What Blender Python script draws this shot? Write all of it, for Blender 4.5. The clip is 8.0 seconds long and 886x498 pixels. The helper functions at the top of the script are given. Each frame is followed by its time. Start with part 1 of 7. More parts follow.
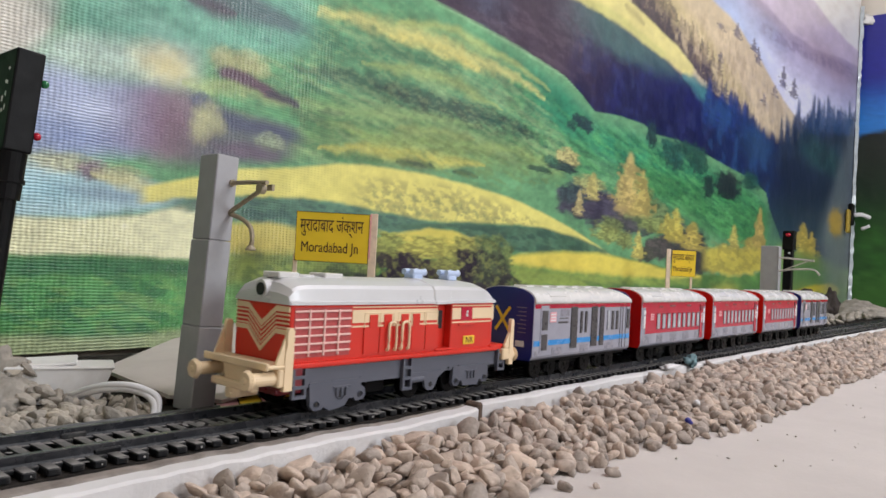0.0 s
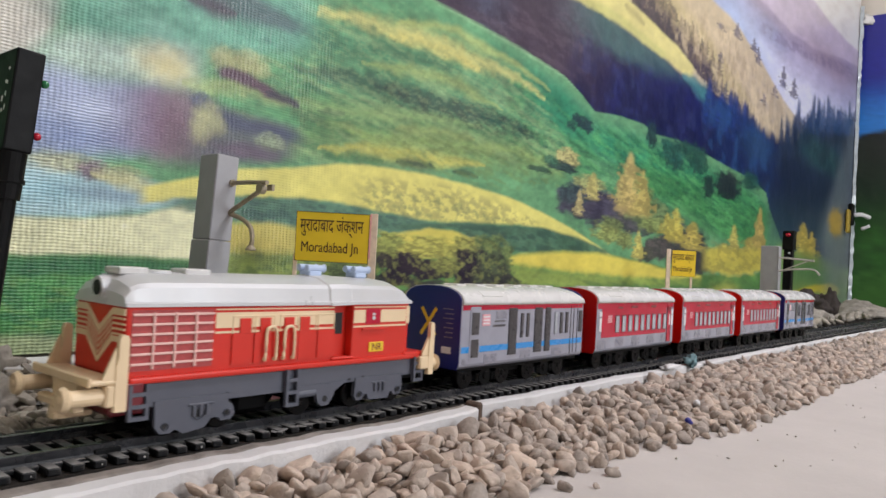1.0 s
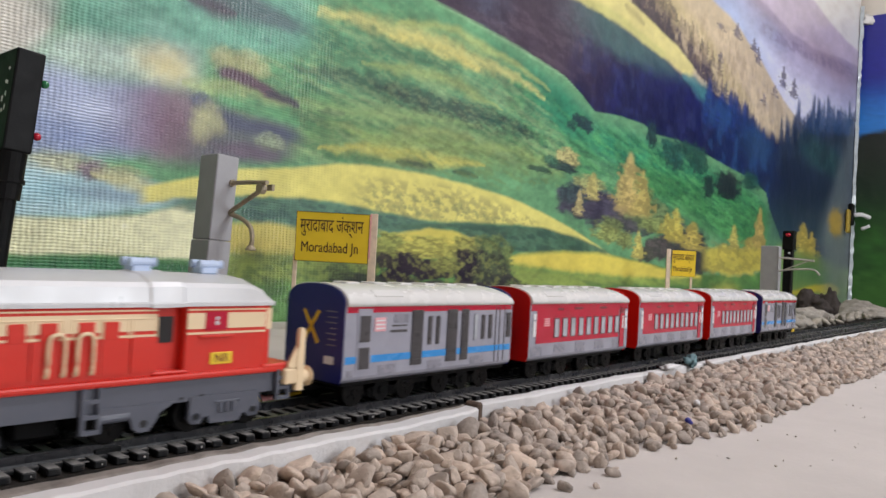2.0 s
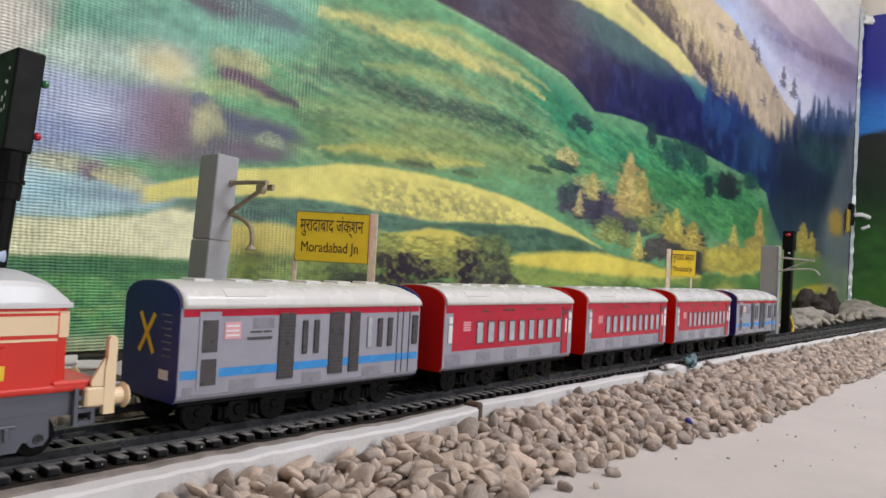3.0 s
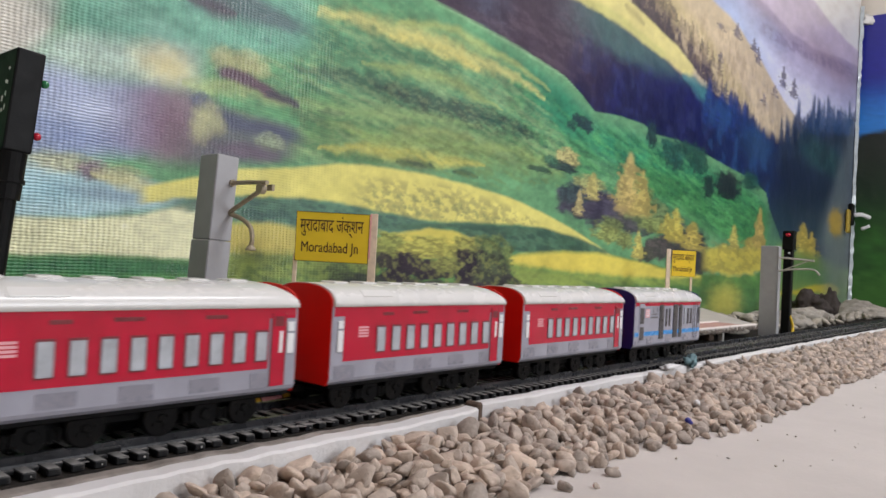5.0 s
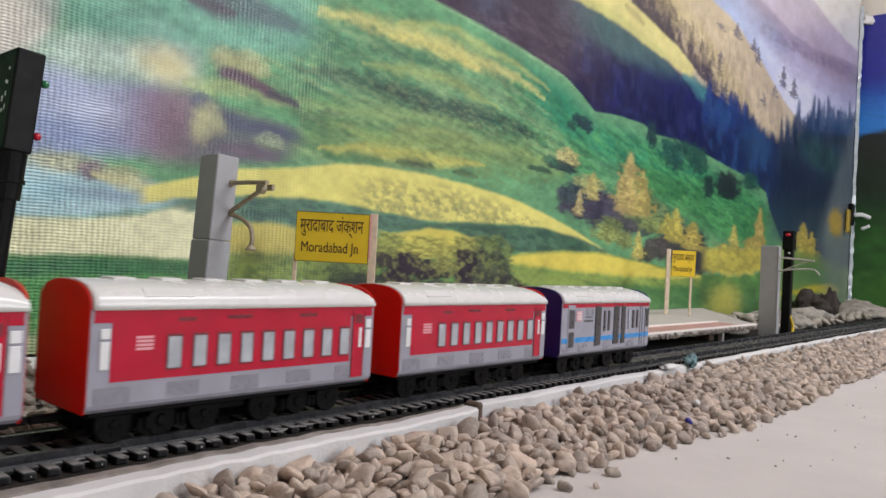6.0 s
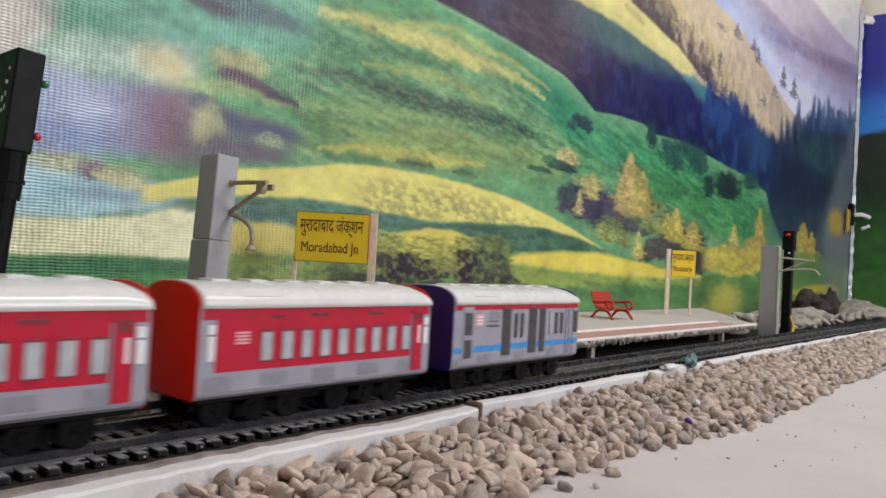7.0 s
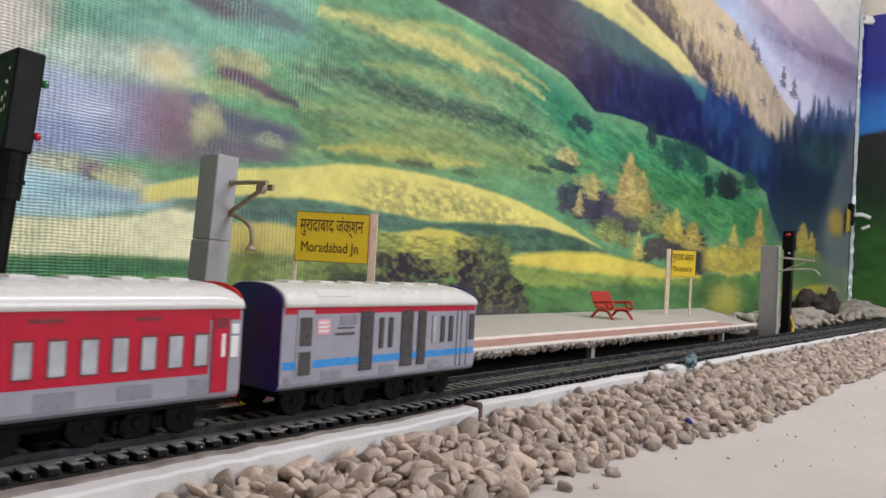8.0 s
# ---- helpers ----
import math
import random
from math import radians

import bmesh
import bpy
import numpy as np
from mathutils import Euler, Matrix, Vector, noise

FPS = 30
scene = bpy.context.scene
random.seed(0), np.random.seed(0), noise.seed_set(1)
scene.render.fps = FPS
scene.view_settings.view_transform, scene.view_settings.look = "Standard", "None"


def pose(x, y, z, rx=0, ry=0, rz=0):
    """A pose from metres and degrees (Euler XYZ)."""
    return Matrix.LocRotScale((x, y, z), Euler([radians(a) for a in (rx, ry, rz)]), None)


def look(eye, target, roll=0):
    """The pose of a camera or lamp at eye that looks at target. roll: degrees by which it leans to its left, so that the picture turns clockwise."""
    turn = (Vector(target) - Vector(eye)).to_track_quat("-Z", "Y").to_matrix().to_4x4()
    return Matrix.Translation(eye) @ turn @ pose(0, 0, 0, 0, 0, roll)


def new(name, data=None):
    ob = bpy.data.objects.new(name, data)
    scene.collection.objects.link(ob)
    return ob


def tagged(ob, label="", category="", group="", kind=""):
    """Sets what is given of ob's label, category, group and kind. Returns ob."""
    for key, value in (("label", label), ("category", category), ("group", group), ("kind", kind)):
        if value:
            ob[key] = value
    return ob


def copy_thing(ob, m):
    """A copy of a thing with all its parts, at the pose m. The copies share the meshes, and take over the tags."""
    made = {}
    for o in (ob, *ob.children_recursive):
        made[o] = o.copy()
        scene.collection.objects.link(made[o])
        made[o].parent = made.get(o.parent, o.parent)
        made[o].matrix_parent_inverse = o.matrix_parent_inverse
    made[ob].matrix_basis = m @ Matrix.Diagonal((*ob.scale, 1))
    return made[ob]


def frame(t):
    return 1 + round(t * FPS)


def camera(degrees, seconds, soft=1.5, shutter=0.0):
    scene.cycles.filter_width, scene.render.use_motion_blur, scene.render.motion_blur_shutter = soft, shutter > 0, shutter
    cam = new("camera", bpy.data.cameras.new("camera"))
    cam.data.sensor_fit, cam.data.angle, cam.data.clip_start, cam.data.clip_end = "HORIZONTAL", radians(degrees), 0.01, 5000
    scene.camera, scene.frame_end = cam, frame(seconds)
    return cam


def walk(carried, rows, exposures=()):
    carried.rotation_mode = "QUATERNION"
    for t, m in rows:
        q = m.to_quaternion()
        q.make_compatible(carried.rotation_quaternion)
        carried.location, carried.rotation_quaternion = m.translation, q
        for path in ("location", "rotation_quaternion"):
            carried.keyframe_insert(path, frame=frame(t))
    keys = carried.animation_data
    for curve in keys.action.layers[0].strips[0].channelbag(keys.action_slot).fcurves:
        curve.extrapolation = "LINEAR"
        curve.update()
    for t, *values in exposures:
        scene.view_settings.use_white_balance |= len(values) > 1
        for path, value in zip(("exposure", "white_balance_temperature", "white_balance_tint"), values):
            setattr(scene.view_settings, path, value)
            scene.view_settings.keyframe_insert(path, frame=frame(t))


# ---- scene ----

# ================= camera =================
cam = camera(62.15, 8.0, 1.6, 0.5)
EYE = (0.0, -0.3346, 0.0921)
CAM_POSE = look(EYE, (0.7639, 0.3106, 0.1098), 3.158)
walk(cam, [(0.0, CAM_POSE), (8.0, CAM_POSE)], [(0.0, 0.0), (0.5, -0.02), (1.5, -0.10), (8.0, -0.10)])

# ================= world and lamps =================
world = bpy.data.worlds.new("world")
scene.world = world
world.use_nodes = True
wnt = world.node_tree
sky = wnt.nodes.new("ShaderNodeTexSky")
sky.sky_type = "NISHITA"
sky.sun_disc = False
sky.sun_elevation = radians(40)
sky.sun_rotation = radians(200)
wnt.links.new(sky.outputs[0], wnt.nodes["Background"].inputs["Color"])
wnt.nodes["Background"].inputs["Strength"].default_value = 0.1


def area_lamp(name, m, sx, sy, watts, colour):
    data = bpy.data.lights.new(name, "AREA")
    data.shape, data.size, data.size_y, data.energy, data.color = "RECTANGLE", sx, sy, watts, colour
    ob = new(name, data)
    ob.matrix_world = m
    return ob


# daylight in the window opening of the wall behind the camera, and an assumed tube lamp under the ceiling, unseen and
# without fixture
area_lamp("window_daylight", look((1.3, -2.72, 1.15), (0.8, 0.0, 0.2)), 1.25, 1.3, 39.0, (0.93, 0.965, 1.0))
area_lamp("assumed_tube_glow", look((1.1, -0.85, 1.93), (1.1, -0.3, 0.0)), 1.2, 0.05, 24.0, (0.985, 0.955, 1.0))


# ================= small tools =================
def part(name, bm, material, parent=None, label="", smooth=False, kind=""):
    """Link a bmesh as one mesh object under a thing or a part."""
    me = bpy.data.meshes.new(name)
    if smooth:
        for f in bm.faces:
            f.smooth = True
    bm.to_mesh(me)
    bm.free()
    if material is not None:
        for m in (material if isinstance(material, (list, tuple)) else [material]):
            me.materials.append(m)
    ob = new(name, me)
    ob.parent = parent
    if label or kind:
        tagged(ob, label, kind=kind)
    return ob


def thing(name, m, label, category, group="", kind=""):
    ob = new(name)
    ob.empty_display_size = 0.01
    ob.matrix_world = m
    return tagged(ob, label, category, group, kind)


def box(bm, x0, x1, y0, y1, z0, z1, bev=0.0, seg=1, mi=0):
    r = bmesh.ops.create_cube(bm, size=1)
    vs = r["verts"]
    bmesh.ops.scale(bm, vec=(x1 - x0, y1 - y0, z1 - z0), verts=vs)
    bmesh.ops.translate(bm, vec=((x0 + x1) / 2, (y0 + y1) / 2, (z0 + z1) / 2), verts=vs)
    if mi:
        for f in {f for v in vs for f in v.link_faces}:
            f.material_index = mi
    if bev > 0:
        es = list({e for v in vs for e in v.link_edges})
        out = bmesh.ops.bevel(bm, geom=es, offset=bev, segments=seg, profile=0.5, affect="EDGES")
        vs = list({v for f in out["faces"] for v in f.verts})
    return vs


def boxed(*a, **k):
    bm = bmesh.new()
    box(bm, *a, **k)
    return bm


def rod(bm, a, b, r, r2=None, seg=12, cap=True):
    a, b = Vector(a), Vector(b)
    d = b - a
    m = Matrix.Translation((a + b) / 2) @ d.to_track_quat("Z", "Y").to_matrix().to_4x4()
    return bmesh.ops.create_cone(bm, cap_ends=cap, segments=seg, radius1=r, radius2=r if r2 is None else r2, depth=d.length, matrix=m)["verts"]


def tube(bm, pts, r, seg=8):
    """A bent rod through the points."""
    pts = [Vector(p) for p in pts]
    rings = []
    for i, p in enumerate(pts):
        d = (pts[min(i + 1, len(pts) - 1)] - pts[max(i - 1, 0)]).normalized()
        qt = d.to_track_quat("Z", "Y")
        rings.append([bm.verts.new(p + qt @ Vector((r * math.cos(2 * math.pi * k / seg), r * math.sin(2 * math.pi * k / seg), 0))) for k in range(seg)])
    for r0, r1 in zip(rings, rings[1:]):
        for k in range(seg):
            bm.faces.new((r0[k], r0[(k + 1) % seg], r1[(k + 1) % seg], r1[k]))
    bm.faces.new(list(reversed(rings[0])))
    bm.faces.new(rings[-1])


def bend(pts, n=6):
    """Catmull-Rom points through a few control points."""
    p = [Vector(a) for a in pts]
    p = [p[0] * 2 - p[1]] + p + [p[-1] * 2 - p[-2]]
    out = []
    for i in range(1, len(p) - 2):
        for k in range(n):
            t = k / n
            out.append(0.5 * (2 * p[i] + (p[i + 1] - p[i - 1]) * t + (2 * p[i - 1] - 5 * p[i] + 4 * p[i + 1] - p[i + 2]) * t * t + (3 * p[i] - p[i - 1] - 3 * p[i + 1] + p[i + 2]) * t ** 3))
    out.append(p[-2])
    return out


def prism(bm, outline, axis, a, b):
    """Extrude a closed 2D outline along an axis ('x': outline in y,z; 'y': outline in x,z; 'z': outline in x,y)."""
    def put(p, h):
        return (h, p[0], p[1]) if axis == "x" else (p[0], h, p[1]) if axis == "y" else (p[0], p[1], h)
    v0 = [bm.verts.new(put(p, a)) for p in outline]
    v1 = [bm.verts.new(put(p, b)) for p in outline]
    n = len(outline)
    bm.faces.new(v0)
    bm.faces.new(list(reversed(v1)))
    for i in range(n):
        bm.faces.new((v0[i], v1[i], v1[(i + 1) % n], v0[(i + 1) % n]))
    bmesh.ops.recalc_face_normals(bm, faces=bm.faces[:])
    return v0 + v1


# ================= materials =================
def material(name, colour, rough=0.5, metal=0.0, vary=0.12, scale=60.0, bump=0.0, bscale=300.0, dust=0.0, dustcol=(0.42, 0.37, 0.32), per_object=0.0, per_island=0.0, spec=0.5, emit=None, hue=None, top=0.0):
    m = bpy.data.materials.new(name)
    m.use_nodes = True
    nt = m.node_tree
    b = nt.nodes["Principled BSDF"]
    b.inputs["Roughness"].default_value = rough
    b.inputs["Metallic"].default_value = metal
    b.inputs["Specular IOR Level"].default_value = spec
    co = nt.nodes.new("ShaderNodeTexCoord")

    def noise_tex(sc, detail=5.0, rg=0.6):
        n = nt.nodes.new("ShaderNodeTexNoise")
        n.inputs["Scale"].default_value, n.inputs["Detail"].default_value, n.inputs["Roughness"].default_value = sc, detail, rg
        nt.links.new(co.outputs["Object"], n.inputs["Vector"])
        return n.outputs["Fac"]

    def mixed(fac, a, bb, mode="MIX"):
        x = nt.nodes.new("ShaderNodeMix")
        x.data_type, x.blend_type = "RGBA", mode
        for sock, val in ((x.inputs[0], fac), (x.inputs[6], a), (x.inputs[7], bb)):
            if isinstance(val, (int, float)):
                sock.default_value = val
            elif isinstance(val, tuple):
                sock.default_value = (*val[:3], 1)
            else:
                nt.links.new(val, sock)
        return x.outputs[2]

    def ramp(sock, a, bb, lo=0.0, hi=1.0):
        r = nt.nodes.new("ShaderNodeMapRange")
        r.inputs[1].default_value, r.inputs[2].default_value, r.inputs[3].default_value, r.inputs[4].default_value = a, bb, lo, hi
        nt.links.new(sock, r.inputs[0])
        return r.outputs[0]

    dark = tuple(c * (1 - vary) for c in colour)
    light = tuple(min(1.0, c * (1 + vary)) for c in colour)
    n1 = noise_tex(scale)
    col = mixed(ramp(n1, 0.3, 0.7), dark, light)
    if hue:
        col = mixed(ramp(noise_tex(scale * 0.23, 3), 0.4, 0.65, 0, 0.8), col, hue)
    if per_object or per_island:
        if per_object:
            src = nt.nodes.new("ShaderNodeObjectInfo").outputs["Random"]
        else:
            src = nt.nodes.new("ShaderNodeNewGeometry").outputs["Random Per Island"]
        k = per_object or per_island
        hsv = nt.nodes.new("ShaderNodeHueSaturation")
        nt.links.new(ramp(src, 0, 1, 1 - k, 1 + k), hsv.inputs["Value"])
        nt.links.new(ramp(src, 0, 1, 0.75, 1.08), hsv.inputs["Saturation"])
        nt.links.new(col, hsv.inputs["Color"])
        col = hsv.outputs[0]
    if dust:
        col = mixed(ramp(noise_tex(scale * 0.7, 8, 0.7), 0.5, 0.72, 0, dust), col, dustcol)
    if top:      # dust lying on upward faces
        sep = nt.nodes.new("ShaderNodeSeparateXYZ")
        nt.links.new(nt.nodes.new("ShaderNodeNewGeometry").outputs["Normal"], sep.inputs[0])
        lie = nt.nodes.new("ShaderNodeMath")
        lie.operation = "MULTIPLY"
        nt.links.new(ramp(sep.outputs[2], 0.7, 0.95), lie.inputs[0])
        nt.links.new(ramp(noise_tex(scale * 1.3, 7, 0.65), 0.36, 0.62, 0.12 * top, top), lie.inputs[1])
        col = mixed(lie.outputs[0], col, dustcol)
    nt.links.new(col, b.inputs["Base Color"])
    nt.links.new(ramp(noise_tex(scale * 1.7, 4), 0.2, 0.8, max(0.02, rough - 0.1), min(1, rough + 0.12)), b.inputs["Roughness"])
    if bump:
        bp = nt.nodes.new("ShaderNodeBump")
        bp.inputs["Strength"].default_value = bump
        bp.inputs["Distance"].default_value = 0.001
        nt.links.new(noise_tex(bscale, 6), bp.inputs["Height"])
        nt.links.new(bp.outputs[0], b.inputs["Normal"])
    if emit:
        b.inputs["Emission Color"].default_value = (*emit[:3], 1)
        b.inputs["Emission Strength"].default_value = emit[3]
    return m


M_FLOOR = material("dusty_concrete", (0.535, 0.492, 0.472), 0.85, vary=0.07, scale=9, bump=0.3, bscale=160, dust=0.3, dustcol=(0.62, 0.575, 0.55))
M_WALL = material("cream_distemper", (0.78, 0.72, 0.64), 0.8, vary=0.04, scale=6, bump=0.2, bscale=120)
M_CEIL = material("white_ceiling", (0.8, 0.79, 0.77), 0.85, vary=0.03, scale=4)
M_BED = material("dark_brown_board", (0.022, 0.019, 0.017), 0.95, vary=0.4, scale=70, bump=0.7, bscale=500, dust=0.25, dustcol=(0.10, 0.085, 0.075), spec=0.15)
M_SHOULDER = material("dusty_plaster", (0.235, 0.205, 0.185), 0.95, vary=0.3, scale=70, bump=0.7, bscale=420, dust=0.55, dustcol=(0.45, 0.41, 0.38), spec=0.2)
M_KERB = material("white_foam_board", (0.67, 0.655, 0.66), 0.8, vary=0.06, scale=22, bump=0.45, bscale=380, dust=0.35, dustcol=(0.50, 0.45, 0.42))
M_KERB_EDGE = material("torn_brown_edge", (0.12, 0.08, 0.06), 0.9, vary=0.4, scale=160, bump=0.6, bscale=600)
M_TRACK = material("black_track_plastic", (0.009, 0.0095, 0.011), 0.48, vary=0.3, scale=48, bump=0.15, bscale=500, dust=0.3, dustcol=(0.36, 0.345, 0.33), spec=0.15, top=0.8)
M_RAIL = material("black_rail_plastic", (0.016, 0.017, 0.021), 0.27, vary=0.3, scale=60, bump=0.08, bscale=500, dust=0.35, dustcol=(0.13, 0.13, 0.135), spec=0.4, top=0.3)
M_PEBBLE = material("river_pebble", (0.475, 0.385, 0.322), 0.88, vary=0.18, scale=2.6, bump=0.9, bscale=9, dust=0.3, dustcol=(0.58, 0.485, 0.415), spec=0.2, per_object=0.22)
M_GRAVEL = material("river_gravel", (0.43, 0.348, 0.294), 0.88, vary=0.34, scale=170, bump=0.75, bscale=620, dust=0.48, dustcol=(0.54, 0.46, 0.405), spec=0.2, per_island=0.30)

# ================= the setting =================
WALL_Y = 0.285
CORNER_X = 3.12
FLOOR_Z = -0.026
ROOM = (-1.6, CORNER_X, -2.75, WALL_Y + 0.02, 2.0)   # x0, x1, y0, y1, ceiling


def setting():
    x0, x1, y0, y1, zc = ROOM
    bm = boxed(x0 - 0.1, x1 + 0.12, y0 - 0.1, y1 + 0.1, FLOOR_Z - 0.05, FLOOR_Z)
    tagged(part("floor", bm, M_FLOOR), "dusty beige concrete floor under the layout", "floor", kind="structure")
    walls = (("wall_north", (x0 - 0.1, x1 + 0.12, y1, y1 + 0.1)), ("wall_east", (x1 + 0.02, x1 + 0.12, y0, y1)), ("wall_west", (x0 - 0.1, x0, y0, y1)))
    for name, (a, b, c, d) in walls:
        tagged(part(name, boxed(a, b, c, d, FLOOR_Z, zc), M_WALL), "plain cream distempered room wall", "wall", kind="structure")
    bm = bmesh.new()   # wall with a window opening
    box(bm, x0 - 0.1, 0.65, y0 - 0.1, y0, FLOOR_Z, zc)
    box(bm, 1.95, x1 + 0.12, y0 - 0.1, y0, FLOOR_Z, zc)
    box(bm, 0.65, 1.95, y0 - 0.1, y0, FLOOR_Z, 0.48)
    box(bm, 0.65, 1.95, y0 - 0.1, y0, 1.82, zc)
    tagged(part("wall_south", bm, M_WALL), "plain cream wall with a window opening", "wall", kind="structure")
    bm = boxed(x0 - 0.1, x1 + 0.12, y0 - 0.1, y1 + 0.1, zc, zc + 0.08)
    tagged(part("ceiling", bm, M_CEIL), "plain white room ceiling", "ceiling", kind="structure")


setting()


def track_bed():
    bm = bmesh.new()
    box(bm, -0.9, 0.394, -0.0310, WALL_Y - 0.004, FLOOR_Z, -0.0022)
    box(bm, 0.394, CORNER_X, -0.0310, WALL_Y - 0.004, FLOOR_Z, -0.0022)
    tagged(part("track_bed", bm, M_BED), "dusty brown board carrying the toy track", "board", kind="structure")


track_bed()


def kerbs():
    def kerb(name, xa, xb, ya, yb, ztop, label, skew=0.0, mat=None, hold=False):
        bm = bmesh.new()
        n = int((xb - xa) / 0.007)
        rows = []
        for i in range(n + 1):
            x = xa + (xb - xa) * i / n
            w = 0.0015 * noise.noise((x * 22, ztop * 90, 0.3)) + 0.0008 * noise.noise((x * 90, 2.0, 0.7))
            z = ztop + 0.0014 * noise.noise((x * 14, 3.1, 1.0)) + 0.0010 * noise.noise((x * 70, 8.1, 1.0))
            k = skew * (x - xb)
            j = 0.0 if hold else k
            rows.append([bm.verts.new(p) for p in ((x, yb + j, FLOOR_Z), (x, yb + j, z), (x, ya + k + 0.0016 + w, z - 0.0002), (x, ya + k + w, z - 0.0014), (x, ya + k + w, FLOOR_Z))])
        for r0, r1 in zip(rows, rows[1:]):
            for k in range(4):
                bm.faces.new((r0[k], r0[k + 1], r1[k + 1], r1[k]))
        bm.faces.new(rows[0])
        bm.faces.new(list(reversed(rows[-1])))
        bmesh.ops.recalc_face_normals(bm, faces=bm.faces[:])
        ob = part(name, bm, mat or M_KERB)
        return tagged(ob, label, "kerb" if mat is None else "shoulder", kind="structure")
    kerb("track_shoulder", -0.9, 0.3900, -0.0332, -0.0312, -0.0030, "dusty plaster shoulder beside the track", 0.024, M_SHOULDER, True)
    kerb("kerb_1", -0.9, 0.3900, -0.0440, -0.0333, -0.0036, "low dusty white foam board edging beside the track", 0.024)
    k2 = kerb("kerb_2", 0.396, CORNER_X, -0.0402, -0.0312, -0.0016, "white foam board edging with a torn brown end")
    bm = boxed(0.3905, 0.3958, -0.0432, -0.0312, FLOOR_Z, 0.0004, bev=0.0012)
    part("torn_end", bm, M_KERB_EDGE, k2, "torn brown board end")


kerbs()

RAIL_Z = 0.0055
GAUGE = 0.034
PITCH = 0.0093


def track():
    t = thing("toy_track", pose(0, 0, 0), "dusty black plastic toy railway track on a board", "railway track")
    for y in (-GAUGE / 2, GAUGE / 2):
        bm = bmesh.new()
        o = [(y - 0.0024, 0.0008), (y + 0.0024, 0.0008), (y + 0.0017, 0.0020), (y + 0.0018, RAIL_Z - 0.0003), (y + 0.0014, RAIL_Z), (y - 0.0014, RAIL_Z), (y - 0.0018, RAIL_Z - 0.0003), (y - 0.0017, 0.0020)]
        prism(bm, o, "x", -0.9, 2.9)
        part("rail", bm, M_RAIL, t)
    # webs that join the sleepers beside each rail
    for y in (-GAUGE / 2, GAUGE / 2):
        part("web", boxed(-0.9, 2.9, y - 0.0045, y + 0.0045, -0.0012, 0.0008, bev=0.0004), M_TRACK, t)
    for xj in (0.155, 0.435, 0.71, 0.99, 1.27):
        for s in (-1, 1):
            bm = boxed(xj - 0.006, xj + 0.006, s * GAUGE / 2 - 0.0027, s * GAUGE / 2 + 0.0027, 0.0007, 0.0034, bev=0.0006)
            part("rail_joiner", bm, M_TRACK, t)
    bm = boxed(-0.0027, 0.0027, -0.0295, 0.0295, -0.0020, 0.0012, bev=0.0005)
    first = part("sleeper", bm, M_TRACK, t)
    first.location.x = -0.02
    for i in range(1, 298):
        ob = new("sleeper", first.data)
        ob.parent = t
        ob.location.x = -0.02 + PITCH * i
    # bolt heads on the sleeper ends
    bm = bmesh.new()
    for i in range(0, 170):
        x = -0.02 + PITCH * i
        if (i * 7) % 5 < 2:
            rod(bm, (x + 0.0004, -0.0296, -0.0003), (x + 0.0004, -0.0299, -0.0003), 0.0003 + 0.0001 * (i % 3), seg=8)
    part("sleeper_pips", bm, material("pale_pips", (0.35, 0.34, 0.33), 0.5), t, "tiny pale marks on sleeper ends", kind="stuff")


track()


def pebble_mesh(i, sub):
    rnd = random.Random(100 + i)
    bm = bmesh.new()
    bmesh.ops.create_icosphere(bm, subdivisions=sub, radius=0.5)
    off = Vector((rnd.random() * 50, rnd.random() * 50, rnd.random() * 50))
    e = rnd.uniform(0.7, 1.0), rnd.uniform(0.45, 0.8)
    cuts = [(Vector((rnd.gauss(0, 1), rnd.gauss(0, 1), rnd.gauss(0, 1))).normalized(), rnd.uniform(0.31, 0.44)) for _ in range(9)]
    for v in bm.verts:
        p = v.co.copy()
        p *= 1 + 0.34 * noise.noise(p * 2.0 + off) + 0.10 * noise.noise(p * 6 + off) + 0.035 * noise.noise(p * 15 + off)
        for n, d in cuts:
            k = p.dot(n)
            if k > d:
                p -= n * (k - d) * 0.97
        v.co = Vector((p.x, p.y * e[0], p.z * e[1]))
    for f in bm.faces:
        f.smooth = True
    me = bpy.data.meshes.new("pebble")
    bm.to_mesh(me)
    bm.free()
    me.materials.append(M_PEBBLE)
    return me


